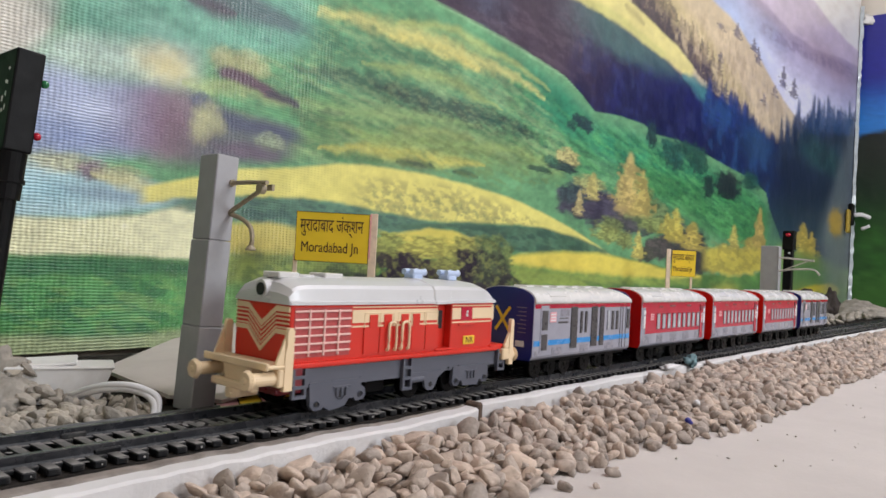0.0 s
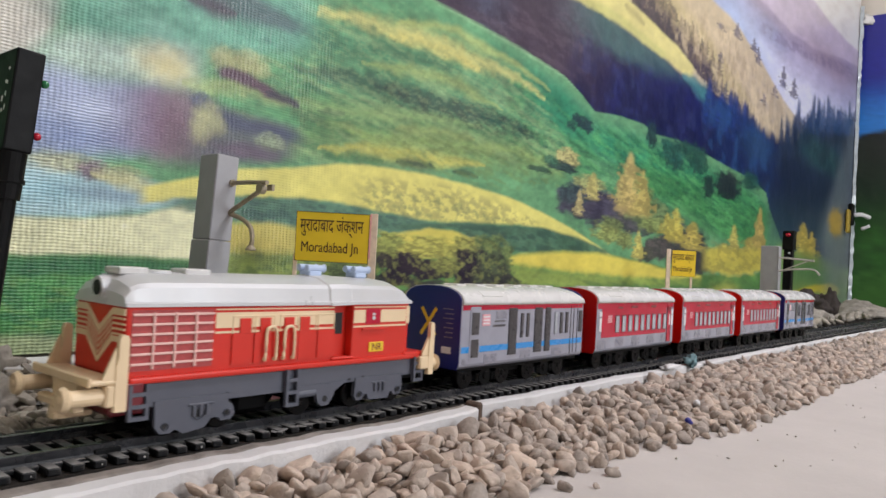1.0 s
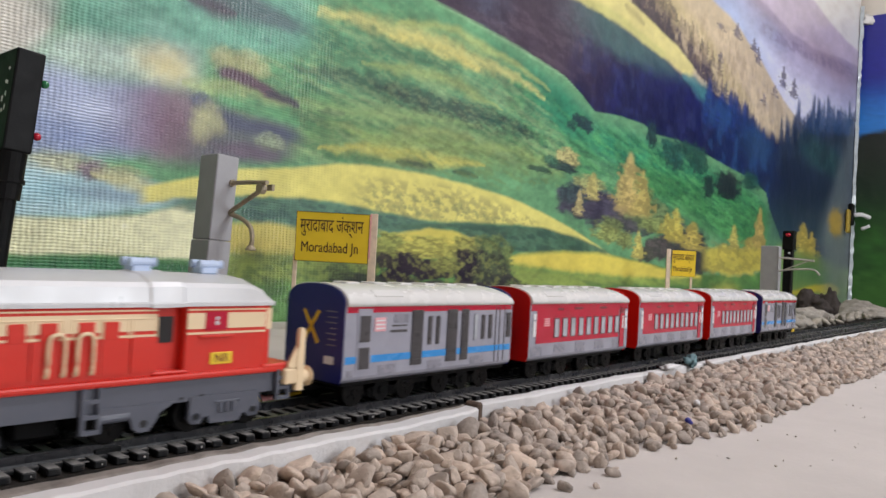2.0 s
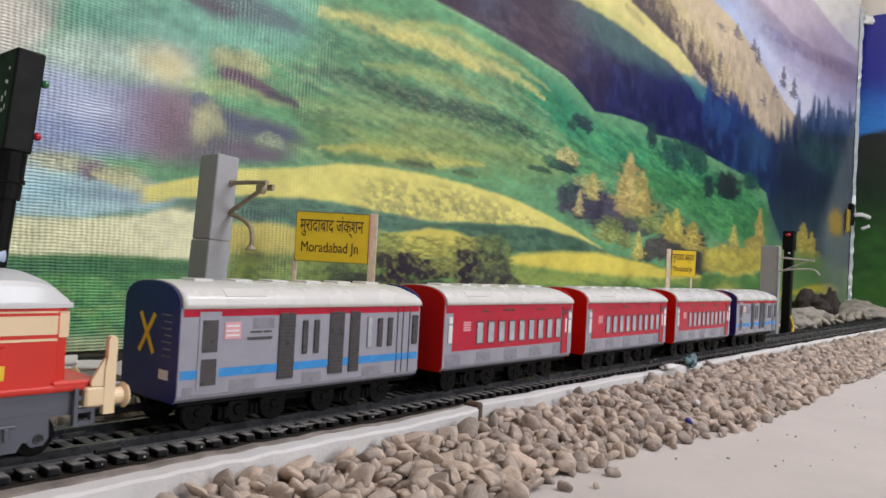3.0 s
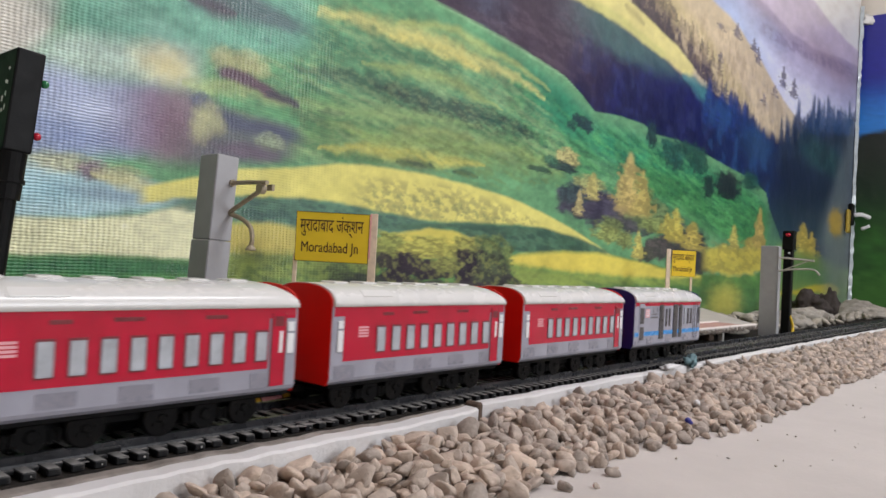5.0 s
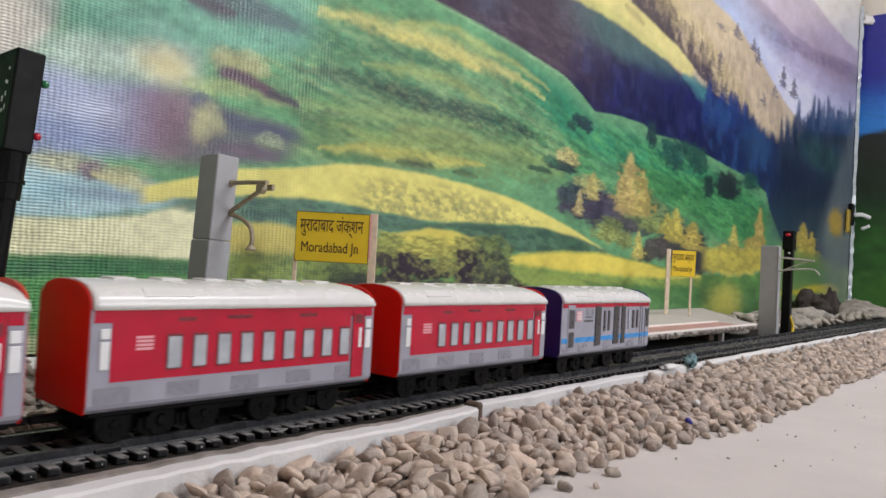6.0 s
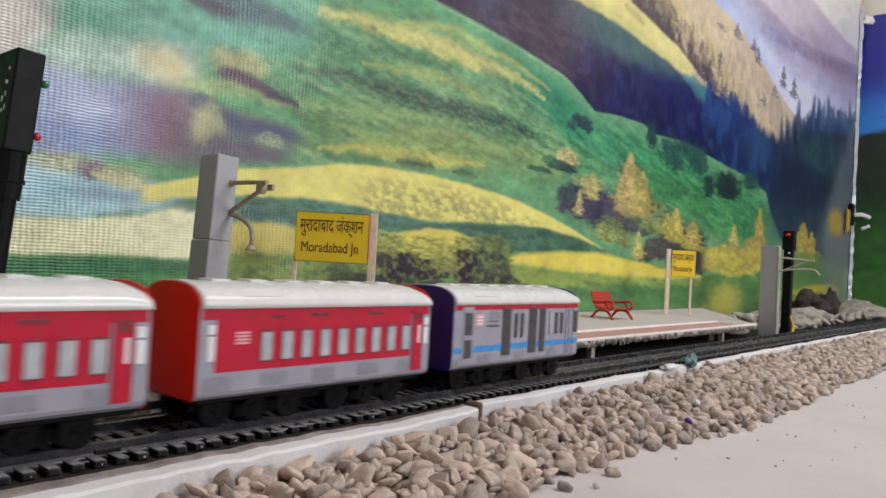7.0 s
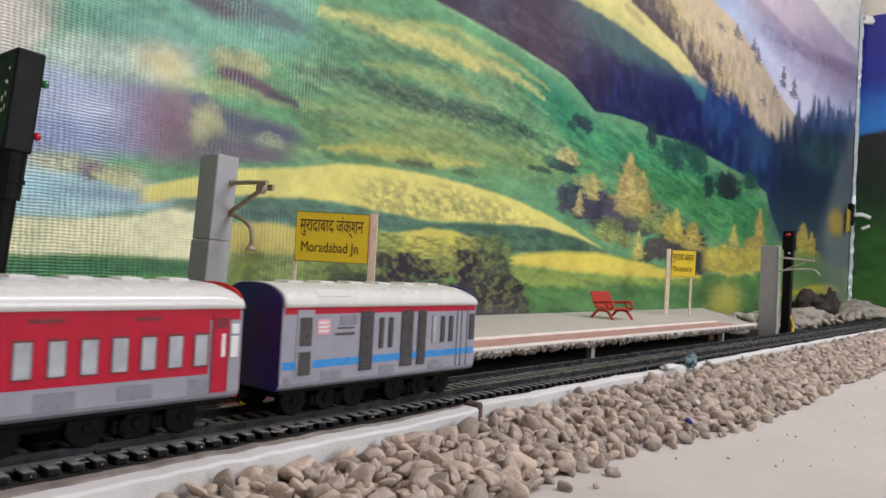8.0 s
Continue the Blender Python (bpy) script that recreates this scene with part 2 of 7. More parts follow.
def pebble_bank():
    rnd = random.Random(7)
    bank = thing("pebble_bank", pose(0, 0, 0), "bank of grey-brown river pebbles heaped along the kerb", "pebbles")
    near = [pebble_mesh(i, 3) for i in range(14)]
    far = [pebble_mesh(i, 2) for i in range(8)]
    spots = []
    x = 0.168
    while x < 2.75:
        edge = float(np.interp(x, (0.16, 0.30, 0.36, 0.45, 0.54, 0.68, 0.95), (-0.100, -0.116, -0.127, -0.127, -0.137, -0.147, -0.142))) + 0.008 * noise.noise((x * 9, 1.7, 0)) + 0.007 * noise.noise((x * 23, 4.2, 0))
        heap = float(np.interp(x, (0.17, 0.40, 0.55, 0.80), (0.0150, 0.0160, 0.0165, 0.0185)))
        y = -0.0470 if x > 0.39 else -0.0540
        while y > edge - 0.004:
            k = (y + 0.046) / (edge + 0.046)       # 0 at the kerb, 1 at the outer edge
            top = FLOOR_Z + (1 - min(1, k)) ** 0.7 * (heap + 0.004 * noise.noise((x * 18, y * 18, 2)))
            d = rnd.choice((0.0068, 0.0080, 0.0092, 0.0104, 0.0118, 0.0138)) * rnd.uniform(0.85, 1.2)
            if k > 0.85:
                d *= 0.85
            z = max(FLOOR_Z + 0.26 * d, top - 0.05 * d + rnd.uniform(-0.0025, 0.002))
            if k < 0.95 or rnd.random() < 0.6:
                spots.append((x + rnd.uniform(-0.004, 0.004), min(-0.0465 if x > 0.39 else -0.0525, y + rnd.uniform(-0.0035, 0.0035)), z, d))
            if z - FLOOR_Z > 0.009:
                spots.append((x + rnd.uniform(-0.006, 0.006), y + rnd.uniform(-0.005, 0.005), z - 0.0062, d * 1.1))
            y -= 0.0076 * rnd.uniform(0.85, 1.15)
        x += 0.0073
    # stragglers on the floor
    for _ in range(26):
        x = rnd.uniform(0.2, 2.4)
        d = rnd.uniform(0.004, 0.009)
        spots.append((x, -0.134 - rnd.random() ** 2 * 0.03, FLOOR_Z + 0.26 * d, d))
    spots.sort(key=lambda s: (s[2] < FLOOR_Z + 0.2 * s[3], s[0]))
    singles = [s for s in spots if s[0] > 0.12 and s[2] > FLOOR_Z + 0.003][:300]
    taken = set(singles)
    for s in singles:
        ob = new("pebble", rnd.choice(near))
        ob.parent = bank
        ob.location = s[:3]
        ob.rotation_euler = (rnd.gauss(0, 0.5), rnd.gauss(0, 0.5), rnd.uniform(0, 6.3))
        ob.scale = (s[3] * rnd.uniform(1.1, 1.5), s[3] * rnd.uniform(1.0, 1.25), s[3] * rnd.uniform(0.8, 1.15))
    verts, faces, base = [], [], 0
    packs = []
    for me in far:
        packs.append((np.array([v.co[:] for v in me.vertices]), np.array([p.vertices[:] for p in me.polygons])))
    for s in spots:
        if s in taken:
            continue
        v, f = packs[rnd.randrange(len(packs))]
        m = np.array((Euler((rnd.gauss(0, 0.7), rnd.gauss(0, 0.7), rnd.uniform(0, 6.3))).to_matrix() @ Matrix.Diagonal((s[3] * rnd.uniform(1.1, 1.45), s[3] * 1.08, s[3] * rnd.uniform(0.8, 1.1)))))
        verts.append(v @ m.T + np.array(s[:3]))
        faces.append(f + base)
        base += len(v)
    me = bpy.data.meshes.new("gravel")
    me.from_pydata(np.concatenate(verts).tolist(), [], np.concatenate(faces).tolist())
    me.polygons.foreach_set("use_smooth", [True] * len(me.polygons))
    me.materials.append(M_GRAVEL)
    ob = new("gravel", me)
    ob.parent = bank
    tagged(ob, "grey-brown pebbles farther along the kerb", kind="stuff")


pebble_bank()

# ================= the train =================
M_RED = material("red_toy_plastic", (0.60, 0.008, 0.004), 0.34, vary=0.05, scale=40, bump=0.03, bscale=300, spec=0.25)
M_LOCO_RED = material("orange_red_plastic", (0.63, 0.026, 0.014), 0.33, vary=0.05, scale=40, bump=0.04, bscale=300)
M_CREAM = material("cream_plastic", (0.80, 0.62, 0.40), 0.38, vary=0.05, scale=50, bump=0.04, bscale=300)
M_PINK = material("pink_cream_paint", (0.78, 0.50, 0.45), 0.45, vary=0.06, scale=90)
M_SILVER = material("silver_grey_plastic", (0.60, 0.60, 0.615), 0.34, metal=0.1, vary=0.03, scale=40, bump=0.03, bscale=300, spec=0.6)
M_GREY = material("slate_grey_plastic", (0.092, 0.099, 0.128), 0.4, vary=0.06, scale=60, bump=0.05, bscale=300)
M_HOLE = material("black_recess", (0.01, 0.01, 0.011), 0.6, vary=0.2)
M_WHEEL = material("black_wheel_plastic", (0.003, 0.003, 0.0034), 0.5, vary=0.2, scale=90, spec=0.1)
M_TREAD = material("worn_black_wheel", (0.003, 0.003, 0.0034), 0.34, vary=0.25, scale=120, spec=0.12)
M_ROOF = material("white_roof_plastic", (0.66, 0.65, 0.64), 0.24, vary=0.015, scale=30, bump=0.015, bscale=120, spec=0.6)
M_NAVY = material("navy_blue_plastic", (0.010, 0.016, 0.155), 0.35, vary=0.06, scale=60)
M_LIVERY_GREY = material("grey_printed_sticker", (0.305, 0.305, 0.365), 0.13, vary=0.09, scale=55, bump=0.18, bscale=38)
M_LIVERY_DIM = material("darker_grey_print", (0.225, 0.22, 0.265), 0.27, vary=0.06, scale=90)
M_LIVERY_RED = material("crimson_printed_sticker", (0.46, 0.003, 0.030), 0.13, vary=0.12, scale=45, bump=0.22, bscale=38, spec=0.4)
M_LIVERY_DARK = material("dark_louvre_print", (0.055, 0.05, 0.055), 0.3, vary=0.15, scale=200)
M_LIVERY_BLUE = material("sky_blue_print", (0.03, 0.25, 0.62), 0.26, vary=0.05, scale=60)
M_GLASS = material("frosted_window_print", (0.40, 0.42, 0.46), 0.16, vary=0.22, scale=110)
M_SILL = material("dark_red_print", (0.16, 0.012, 0.02), 0.3, vary=0.1, scale=120)
M_WHITE = material("white_print", (0.74, 0.74, 0.76), 0.3, vary=0.04)
M_YELLOW = material("yellow_print", (0.80, 0.55, 0.03), 0.4, vary=0.05, scale=90)
M_PALEBLUE = material("pale_blue_plastic", (0.50, 0.60, 0.80), 0.4, vary=0.05, scale=90)
M_LABEL_PINK = material("pink_label_print", (0.72, 0.36, 0.40), 0.35, vary=0.1)
M_BLACK_INK = material("black_ink", (0.02, 0.018, 0.016), 0.5, vary=0.1)

LEN, WID = 0.165, 0.0532
Z0, ZE, ZT = 0.0207, 0.0645, 0.0757
COACH_PITCH = 0.1888
WHEEL_R = 0.0077


def arch(w, ze, zt, n=18, p=2.4):
    """Outline points of the roof from the far eave to the near eave."""
    out = []
    for i in range(n + 1):
        a = math.pi * i / n
        c, s = math.cos(a), math.sin(a)
        out.append((w * math.copysign(abs(c) ** (2 / p), c), ze + (zt - ze) * abs(s) ** (2 / p)))
    return out


def sheet(bm, x0, x1, z0, z1, y, t=0.0003, bev=0.0):
    """A thin printed piece on the near side (y negative) or far side."""
    s = -1 if y < 0 else 1
    a, b = sorted((y, y + s * t))
    box(bm, x0, x1, a, b, z0, z1)


def wheelset(parent, x, y_side=0.0165):
    bm = bmesh.new()
    rod(bm, (0, -0.018, 0), (0, 0.018, 0), 0.0013, seg=8)
    for s in (-1, 1):
        rod(bm, (0, s * 0.0150, 0), (0, s * 0.0190, 0), WHEEL_R, WHEEL_R, seg=28)
        rod(bm, (0, s * 0.0190, 0), (0, s * 0.0196, 0), WHEEL_R + 0.0008, WHEEL_R + 0.0002, seg=28)
        rod(bm, (0, s * 0.0140, 0), (0, s * 0.0150, 0), WHEEL_R + 0.0009, seg=28)
        rod(bm, (0, s * 0.0196, 0), (0, s * 0.0204, 0), 0.0022, 0.0016, seg=10)
        for k in range(5):
            a = 2 * math.pi * k / 5
            rod(bm, (0.0042 * math.cos(a), s * 0.0195, 0.0042 * math.sin(a)), (0.0042 * math.cos(a), s * 0.0200, 0.0042 * math.sin(a)), 0.0011, seg=8)
    ob = part("wheelset", bm, M_TREAD, parent, "black plastic wheels on an axle")
    ob.location = (x, 0, RAIL_Z + WHEEL_R)
    return ob


def coach_bogie(parent, xc):
    for s in (-1, 1):
        bm = bmesh.new()
        rod(bm, (xc, s * 0.0165, 0.0128), (xc, s * 0.0205, 0.0128), 0.0066, seg=20)
        rod(bm, (xc, s * 0.0205, 0.0128), (xc, s * 0.0215, 0.0128), 0.0030, 0.0024, seg=14)
        o = [(-0.0275, 0.0185), (-0.0275, 0.0160), (-0.012, 0.0125), (0.012, 0.0125), (0.0275, 0.0160), (0.0275, 0.0185)]
        prism(bm, [(xc + a, b) for a, b in o], "y", s * 0.0118, s * 0.0132)
        for dx in (-0.0105, -0.0075, 0.0075, 0.0105):
            rod(bm, (xc + dx, s * 0.0205, 0.0095), (xc + dx, s * 0.0205, 0.0150), 0.0012, seg=8)
        part("bogie_frame", bm, M_WHEEL, parent)


def coach_shell(ob, shell):
    """Body, ends, roof, underframe and running gear that all coaches share."""
    hw = WID / 2
    he = hw - 0.0008
    outline = [(-he + 0.002, Z0 - 0.001), (-he, Z0 + 0.003), (-he, ZE)] + [(-a, b) for a, b in arch(he, ZE, ZT)][1:-1] + [(he, ZE), (he, Z0 + 0.003), (he - 0.002, Z0 - 0.001)]
    for name, xa, xb in (("front_end", 0.0, 0.0009), ("rear_end", LEN - 0.0009, LEN)):
        bm = bmesh.new()
        prism(bm, outline, "x", xa, xb)
        part(name, bm, shell, ob)
    inner = hw - 0.0004
    bm = boxed(0.0004, LEN - 0.0004, -inner, inner, Z0 + 0.0028, ZE - 0.0002)
    body = part("body", bm, M_LIVERY_GREY, ob, "grey printed coach sides")
    # roof: lengthwise strips, gently drooping at the rear end
    bm = bmesh.new()
    prof = arch(hw + 0.0008, ZE - 0.0006, ZT + 0.0005, 22)
    prof_in = arch(hw - 0.0012, ZE - 0.0006, ZT - 0.0018, 22)
    xs = [0.0010, 0.004, 0.02, 0.08, 0.140, 0.152, 0.158, 0.162, 0.1643, 0.1650]
    rings = []
    for x in xs:
        k = max(0.0, (x - 0.150) / 0.015)
        drop = 1 - 0.30 * k ** 2.2
        rings.append(([bm.verts.new((x, y, ZE - 0.0006 + (z - ZE + 0.0006) * drop)) for y, z in prof], [bm.verts.new((x, y, ZE - 0.0006 + (z - ZE + 0.0006) * drop * 0.86)) for y, z in prof_in]))
    for (o0, i0), (o1, i1) in zip(rings, rings[1:]):
        for k in range(len(o0) - 1):
            f = bm.faces.new((o0[k], o1[k], o1[k + 1], o0[k + 1]))
            f.smooth = True
            bm.faces.new((i0[k], i0[k + 1], i1[k + 1], i1[k]))
        for k in (0, -1):
            bm.faces.new((o0[k], o1[k], i1[k], i0[k]))
    for o, i in (rings[0], rings[-1]):
        for k in range(len(o) - 1):
            bm.faces.new((o[k], o[k + 1], i[k + 1], i[k]))
    bmesh.ops.recalc_face_normals(bm, faces=bm.faces[:])
    roof = part("roof", bm, M_ROOF, ob, "glossy white ribbed plastic roof")
    for k in range(6):
        x = 0.018 + 0.0235 * k
        part("roof_vent", boxed(x, x + 0.011, -0.0065, 0.0065, ZT - 0.0006, ZT + 0.0014, bev=0.0005), M_ROOF, roof)
    x = 0.024
    for s in (-1, 1):
        bm = boxed(x, x + 0.024, -0.0030, 0.0030, -0.0006, 0.0003, bev=0.0003)
        bmesh.ops.transform(bm, matrix=Matrix.Translation((0, s * 0.0234, 0.0714)) @ Matrix.Rotation(-s * 0.62, 4, "X"), verts=bm.verts[:])
        part("roof_panel", bm, M_ROOF, roof)
    bm = boxed(0.003, LEN - 0.003, -0.0225, 0.0225, Z0 - 0.0032, Z0 - 0.0002, bev=0.0006)
    part("underframe", bm, M_WHEEL, ob)
    bm = bmesh.new()      # side sheets turned in at the bottom
    prism(bm, [(-inner, Z0 + 0.0028), (-inner + 0.0008, Z0 + 0.0010), (-inner + 0.0035, Z0 - 0.0008), (inner - 0.0035, Z0 - 0.0008), (inner - 0.0008, Z0 + 0.0010), (inner, Z0 + 0.0028)], "x", 0.0004, LEN - 0.0004)
    part("skirt", bm, M_LIVERY_GREY, ob)
    bm = bmesh.new()
    box(bm, 0.068, 0.087, -0.016, 0.016, 0.0125, Z0 - 0.003, bev=0.001)
    part("battery_box", bm, M_WHEEL, ob)
    for xc in (0.038, 0.1165):
        coach_bogie(ob, xc)
        for dx in (-0.0222, 0.0222):
            wheelset(ob, xc + dx)
    for x0, x1 in ((-0.0115, 0.004), (LEN - 0.004, LEN + 0.0115)):
        bm = boxed(x0, x1, -0.0022, 0.0022, 0.0135, 0.0168, bev=0.0005)
        part("coupler", bm, M_WHEEL, ob)
    return body


def red_coach():
    ob = thing("passenger_coach", pose(0, 0, 0), "red and grey toy passenger coach with white roof", "toy coach", "coaches of the train")
    body = coach_shell(ob, M_RED)
    hw = WID / 2
    for s in (-1, 1):
        y = s * (hw - 0.0004)
        bm = bmesh.new()
        sheet(bm, 0.0095, 0.1470, 0.0330, ZE - 0.0002, y, 0.0002)
        sheet(bm, 0.0016, 0.0095, 0.0585, ZE - 0.0002, y, 0.0002)
        sheet(bm, 0.1470, LEN - 0.0016, 0.0585, ZE - 0.0002, y, 0.0002)
        band = part("red_band", bm, M_LIVERY_RED, body, "crimson printed band")
        for k in range(9):
            x = 0.0352 + 0.01295 * k
            bm = bmesh.new()
            sheet(bm, x - 0.0003, x + 0.0076, 0.0366, 0.0528, y + s * 0.0002, 0.0002)
            part("window_frame", bm, M_SILL, body)
            bm = bmesh.new()
            box(bm, x + 0.0002, x + 0.0070, *sorted((y + s * 0.0004, y + s * 0.0008)), 0.0374, 0.0518, bev=0.0006, seg=2)
            part("window", bm, M_GLASS, body, "frosted pale window")
        for xa, xb, za, zb in ((0.0046, 0.0088, 0.0385, 0.0505), (0.0046, 0.0088, 0.0515, 0.0560), (0.1583, 0.1628, 0.0400, 0.0505), (0.1583, 0.1628, 0.0515, 0.0565), (0.1532, 0.1556, 0.0405, 0.0520)):
            bm = boxed(xa, xb, *sorted((y, y + s * 0.0007)), za, zb, bev=0.0003)
            part("toilet_window", bm, M_WHITE, body, "plain white window")
        bm = bmesh.new()
        sheet(bm, 0.1485, 0.1572, 0.0238, 0.0610, y + s * 0.0001, 0.0004)
        door = part("door", bm, M_LIVERY_RED, body, "narrow crimson door")
        bm = bmesh.new()
        sheet(bm, 0.1483, 0.1486, 0.0238, 0.0612, y + s * 0.0003, 0.0004)
        sheet(bm, 0.1571, 0.1574, 0.0238, 0.0612, y + s * 0.0003, 0.0004)
        sheet(bm, 0.1500, 0.1558, 0.0545, 0.0595, y + s * 0.0003, 0.0004)
        part("door_frame", bm, M_SILL, body)
        for k in range(5):
            bm = bmesh.new()
            x = 0.003 + 0.0335 * k
            sheet(bm, x, x + 0.016, 0.0235 + 0.001 * (k % 2), 0.0310, y, 0.00015)
            part("skirt_panel", bm, M_LIVERY_DIM, body)
        for x, w, z in ((0.0400, 0.009, 0.0585), (0.066, 0.014, 0.0590), (0.110, 0.012, 0.0590)):
            bm = bmesh.new()
            sheet(bm, x, x + w, z, z + 0.0018, y + s * 0.0002, 0.0002)
            part("name_bar", bm, M_SILL, body)
        bm = bmesh.new()
        for k in range(4):
            sheet(bm, 0.0205, 0.0285, 0.0462 + 0.0017 * k, 0.0473 + 0.0017 * k, y + s * 0.0002, 0.0002)
        part("route_label", bm, M_LABEL_PINK, body, "small pink label bars")
    return ob


def luggage_coach(marked):
    ob = thing("luggage_coach", pose(0, 0, 0), "grey toy luggage coach with blue stripe, navy ends", "toy coach", "coaches of the train")
    body = coach_shell(ob, M_NAVY)
    hw = WID / 2
    for s in (-1, 1):
        y = s * (hw - 0.0004)
        bm = bmesh.new()
        sheet(bm, 0.0016, LEN - 0.0016, 0.0602, ZE - 0.0002, y, 0.0002)
        part("red_stripe", bm, M_LIVERY_RED, body, "crimson stripe below the roof")
        bm = bmesh.new()
        sheet(bm, 0.0016, LEN - 0.0016, 0.0310, 0.0352, y, 0.0002)
        part("blue_stripe", bm, M_LIVERY_BLUE, body, "sky blue stripe")
        for xa, xb in ((0.0562, 0.0664), (0.0905, 0.1010), (0.1056, 0.1132)):
            bm = bmesh.new()
            sheet(bm, xa, xb, 0.0270, 0.0612, y, 0.0006)
            d = part("sliding_door", bm, M_LIVERY_DARK, body, "dark louvred sliding door")
            bm = bmesh.new()
            for k in range(17):
                z = 0.0280 + 0.0019 * k
                sheet(bm, xa + 0.0006, xb - 0.0006, z, z + 0.0008, y + s * 0.0006, 0.0003)
            part("louvres", bm, M_LIVERY_DARK, d)
        for xa, xb, za, zb in ((0.0716, 0.0752, 0.0390, 0.0572), (0.0795, 0.0831, 0.0390, 0.0572), (0.1278, 0.1318, 0.0400, 0.0570), (0.1362, 0.1402, 0.0400, 0.0570), (0.1578, 0.1630, 0.0402, 0.0580)):
            bm = boxed(xa, xb, *sorted((y, y + s * 0.0006)), za, zb, bev=0.0005)
            part("window", bm, M_LIVERY_DARK, body)
        for xa, xb, za, zb in ((0.1196, 0.1232, 0.0402, 0.0575),):
            bm = bmesh.new()
            sheet(bm, xa - 0.0004, xb + 0.0004, za - 0.0004, zb + 0.0004, y, 0.0003)
            part("window_frame", bm, M_LIVERY_DIM, body)
            bm = boxed(xa, xb, *sorted((y + s * 0.0003, y + s * 0.0007)), za, zb, bev=0.0003)
            part("window", bm, M_GLASS, body)
        bm = bmesh.new()
        sheet(bm, 0.0100, 0.0215, 0.0255, 0.0625, y, 0.0004)
        d = part("end_door", bm, M_LIVERY_GREY, body)
        for za, zb in ((0.0275, 0.0400), (0.0432, 0.0585)):
            bm = bmesh.new()
            sheet(bm, 0.0118, 0.0200, za, zb, y + s * 0.0004, 0.0003)
            part("louvre", bm, M_LIVERY_DARK, d)
        bm = bmesh.new()
        for k in (0.1445, 0.1492, 0.1552):
            sheet(bm, k, k + 0.0005, 0.0235, 0.0625, y, 0.0004)
        part("door_lines", bm, M_LIVERY_DARK, body)
        bm = bmesh.new()
        sheet(bm, 0.0238, 0.0330, 0.0490, 0.0572, y, 0.0003)
        lb = part("route_label", bm, M_LABEL_PINK, body, "small pink label")
        bm = bmesh.new()
        for k in range(3):
            sheet(bm, 0.0248, 0.0320, 0.0503 + 0.0023 * k, 0.0512 + 0.0023 * k, y + s * 0.0003, 0.0002)
        part("label_bars", bm, M_WHITE, lb)
        bm = bmesh.new()
        sheet(bm, 0.0370, 0.0520, 0.0480, 0.0495, y, 0.0002)
        sheet(bm, 0.0385, 0.0455, 0.0515, 0.0525, y, 0.0002)
        sheet(bm, 0.0465, 0.0515, 0.0515, 0.0525, y, 0.0002)
        part("name_bar", bm, M_LIVERY_DARK, body)
        for xa, xb, za, zb in ((0.028, 0.043, 0.0225, 0.0290), (0.073, 0.086, 0.0235, 0.0290), (0.117, 0.132, 0.0235, 0.0290), (0.040, 0.053, 0.0535, 0.0590), (0.003, 0.008, 0.0232, 0.0275)):
            bm = bmesh.new()
            sheet(bm, xa, xb, za, zb, y, 0.00015)
            part("print_panel", bm, M_LIVERY_DIM, body)
    if not marked:
        return ob
    # markings on the front end
    bm = bmesh.new()
    for sgn in (-1, 1):
        vs = box(bm, -0.0004, 0.0, -0.0012, 0.0012, -0.0115, 0.0115)
        bmesh.ops.rotate(bm, cent=(0, 0, 0), matrix=Matrix.Rotation(sgn * 0.62, 3, "X"), verts=vs)
    bmesh.ops.translate(bm, vec=(0, 0.0025, 0.0505), verts=bm.verts[:])
    part("cross_mark", bm, M_YELLOW, ob, "yellow painted cross")
    bm = boxed(-0.0004, 0.0, -0.0185, -0.0105, 0.0300, 0.0345)
    part("end_label", bm, M_WHITE, ob)
    bm = bmesh.new()
    for k in range(7):
        w = (0.010, 0.008, 0.010, 0.006, 0.009, 0.007, 0.008)[k]
        box(bm, -0.0003, 0.0, -0.0195, -0.0195 + w * 0.9, 0.0600 - 0.0032 * k, 0.0606 - 0.0032 * k)
    part("end_writing", bm, M_LIVERY_DIM, ob, "rows of small unreadable pale bars")
    return ob


def text_mesh(name, body, size, mat, parent, label="", squeeze=1.0):
    """Flat raised letters in the built-in font, lying in x, z and facing -y."""
    cu = bpy.data.curves.new(name, "FONT")
    cu.body, cu.size, cu.align_x, cu.align_y, cu.extrude = body, size, "CENTER", "CENTER", 0.00008
    tmp = new(name + "_tmp", cu)
    bpy.context.view_layer.update()
    me = bpy.data.meshes.new_from_object(tmp.evaluated_get(bpy.context.evaluated_depsgraph_get()))
    bpy.data.objects.remove(tmp)
    me.transform(Matrix.Rotation(math.pi / 2, 4, "X") @ Matrix.Diagonal((squeeze, 1, 1, 1)))
    me.materials.clear()
    me.materials.append(mat)
    me.name = name
    ob = new(name, me)
    ob.parent = parent
    if label:
        tagged(ob, label)
    return ob


# ---- locomotive: its places along the train count from the first coach's front end ----
LX0, LX1 = -0.2310, -0.0480       # hood ends
LW = 0.0245


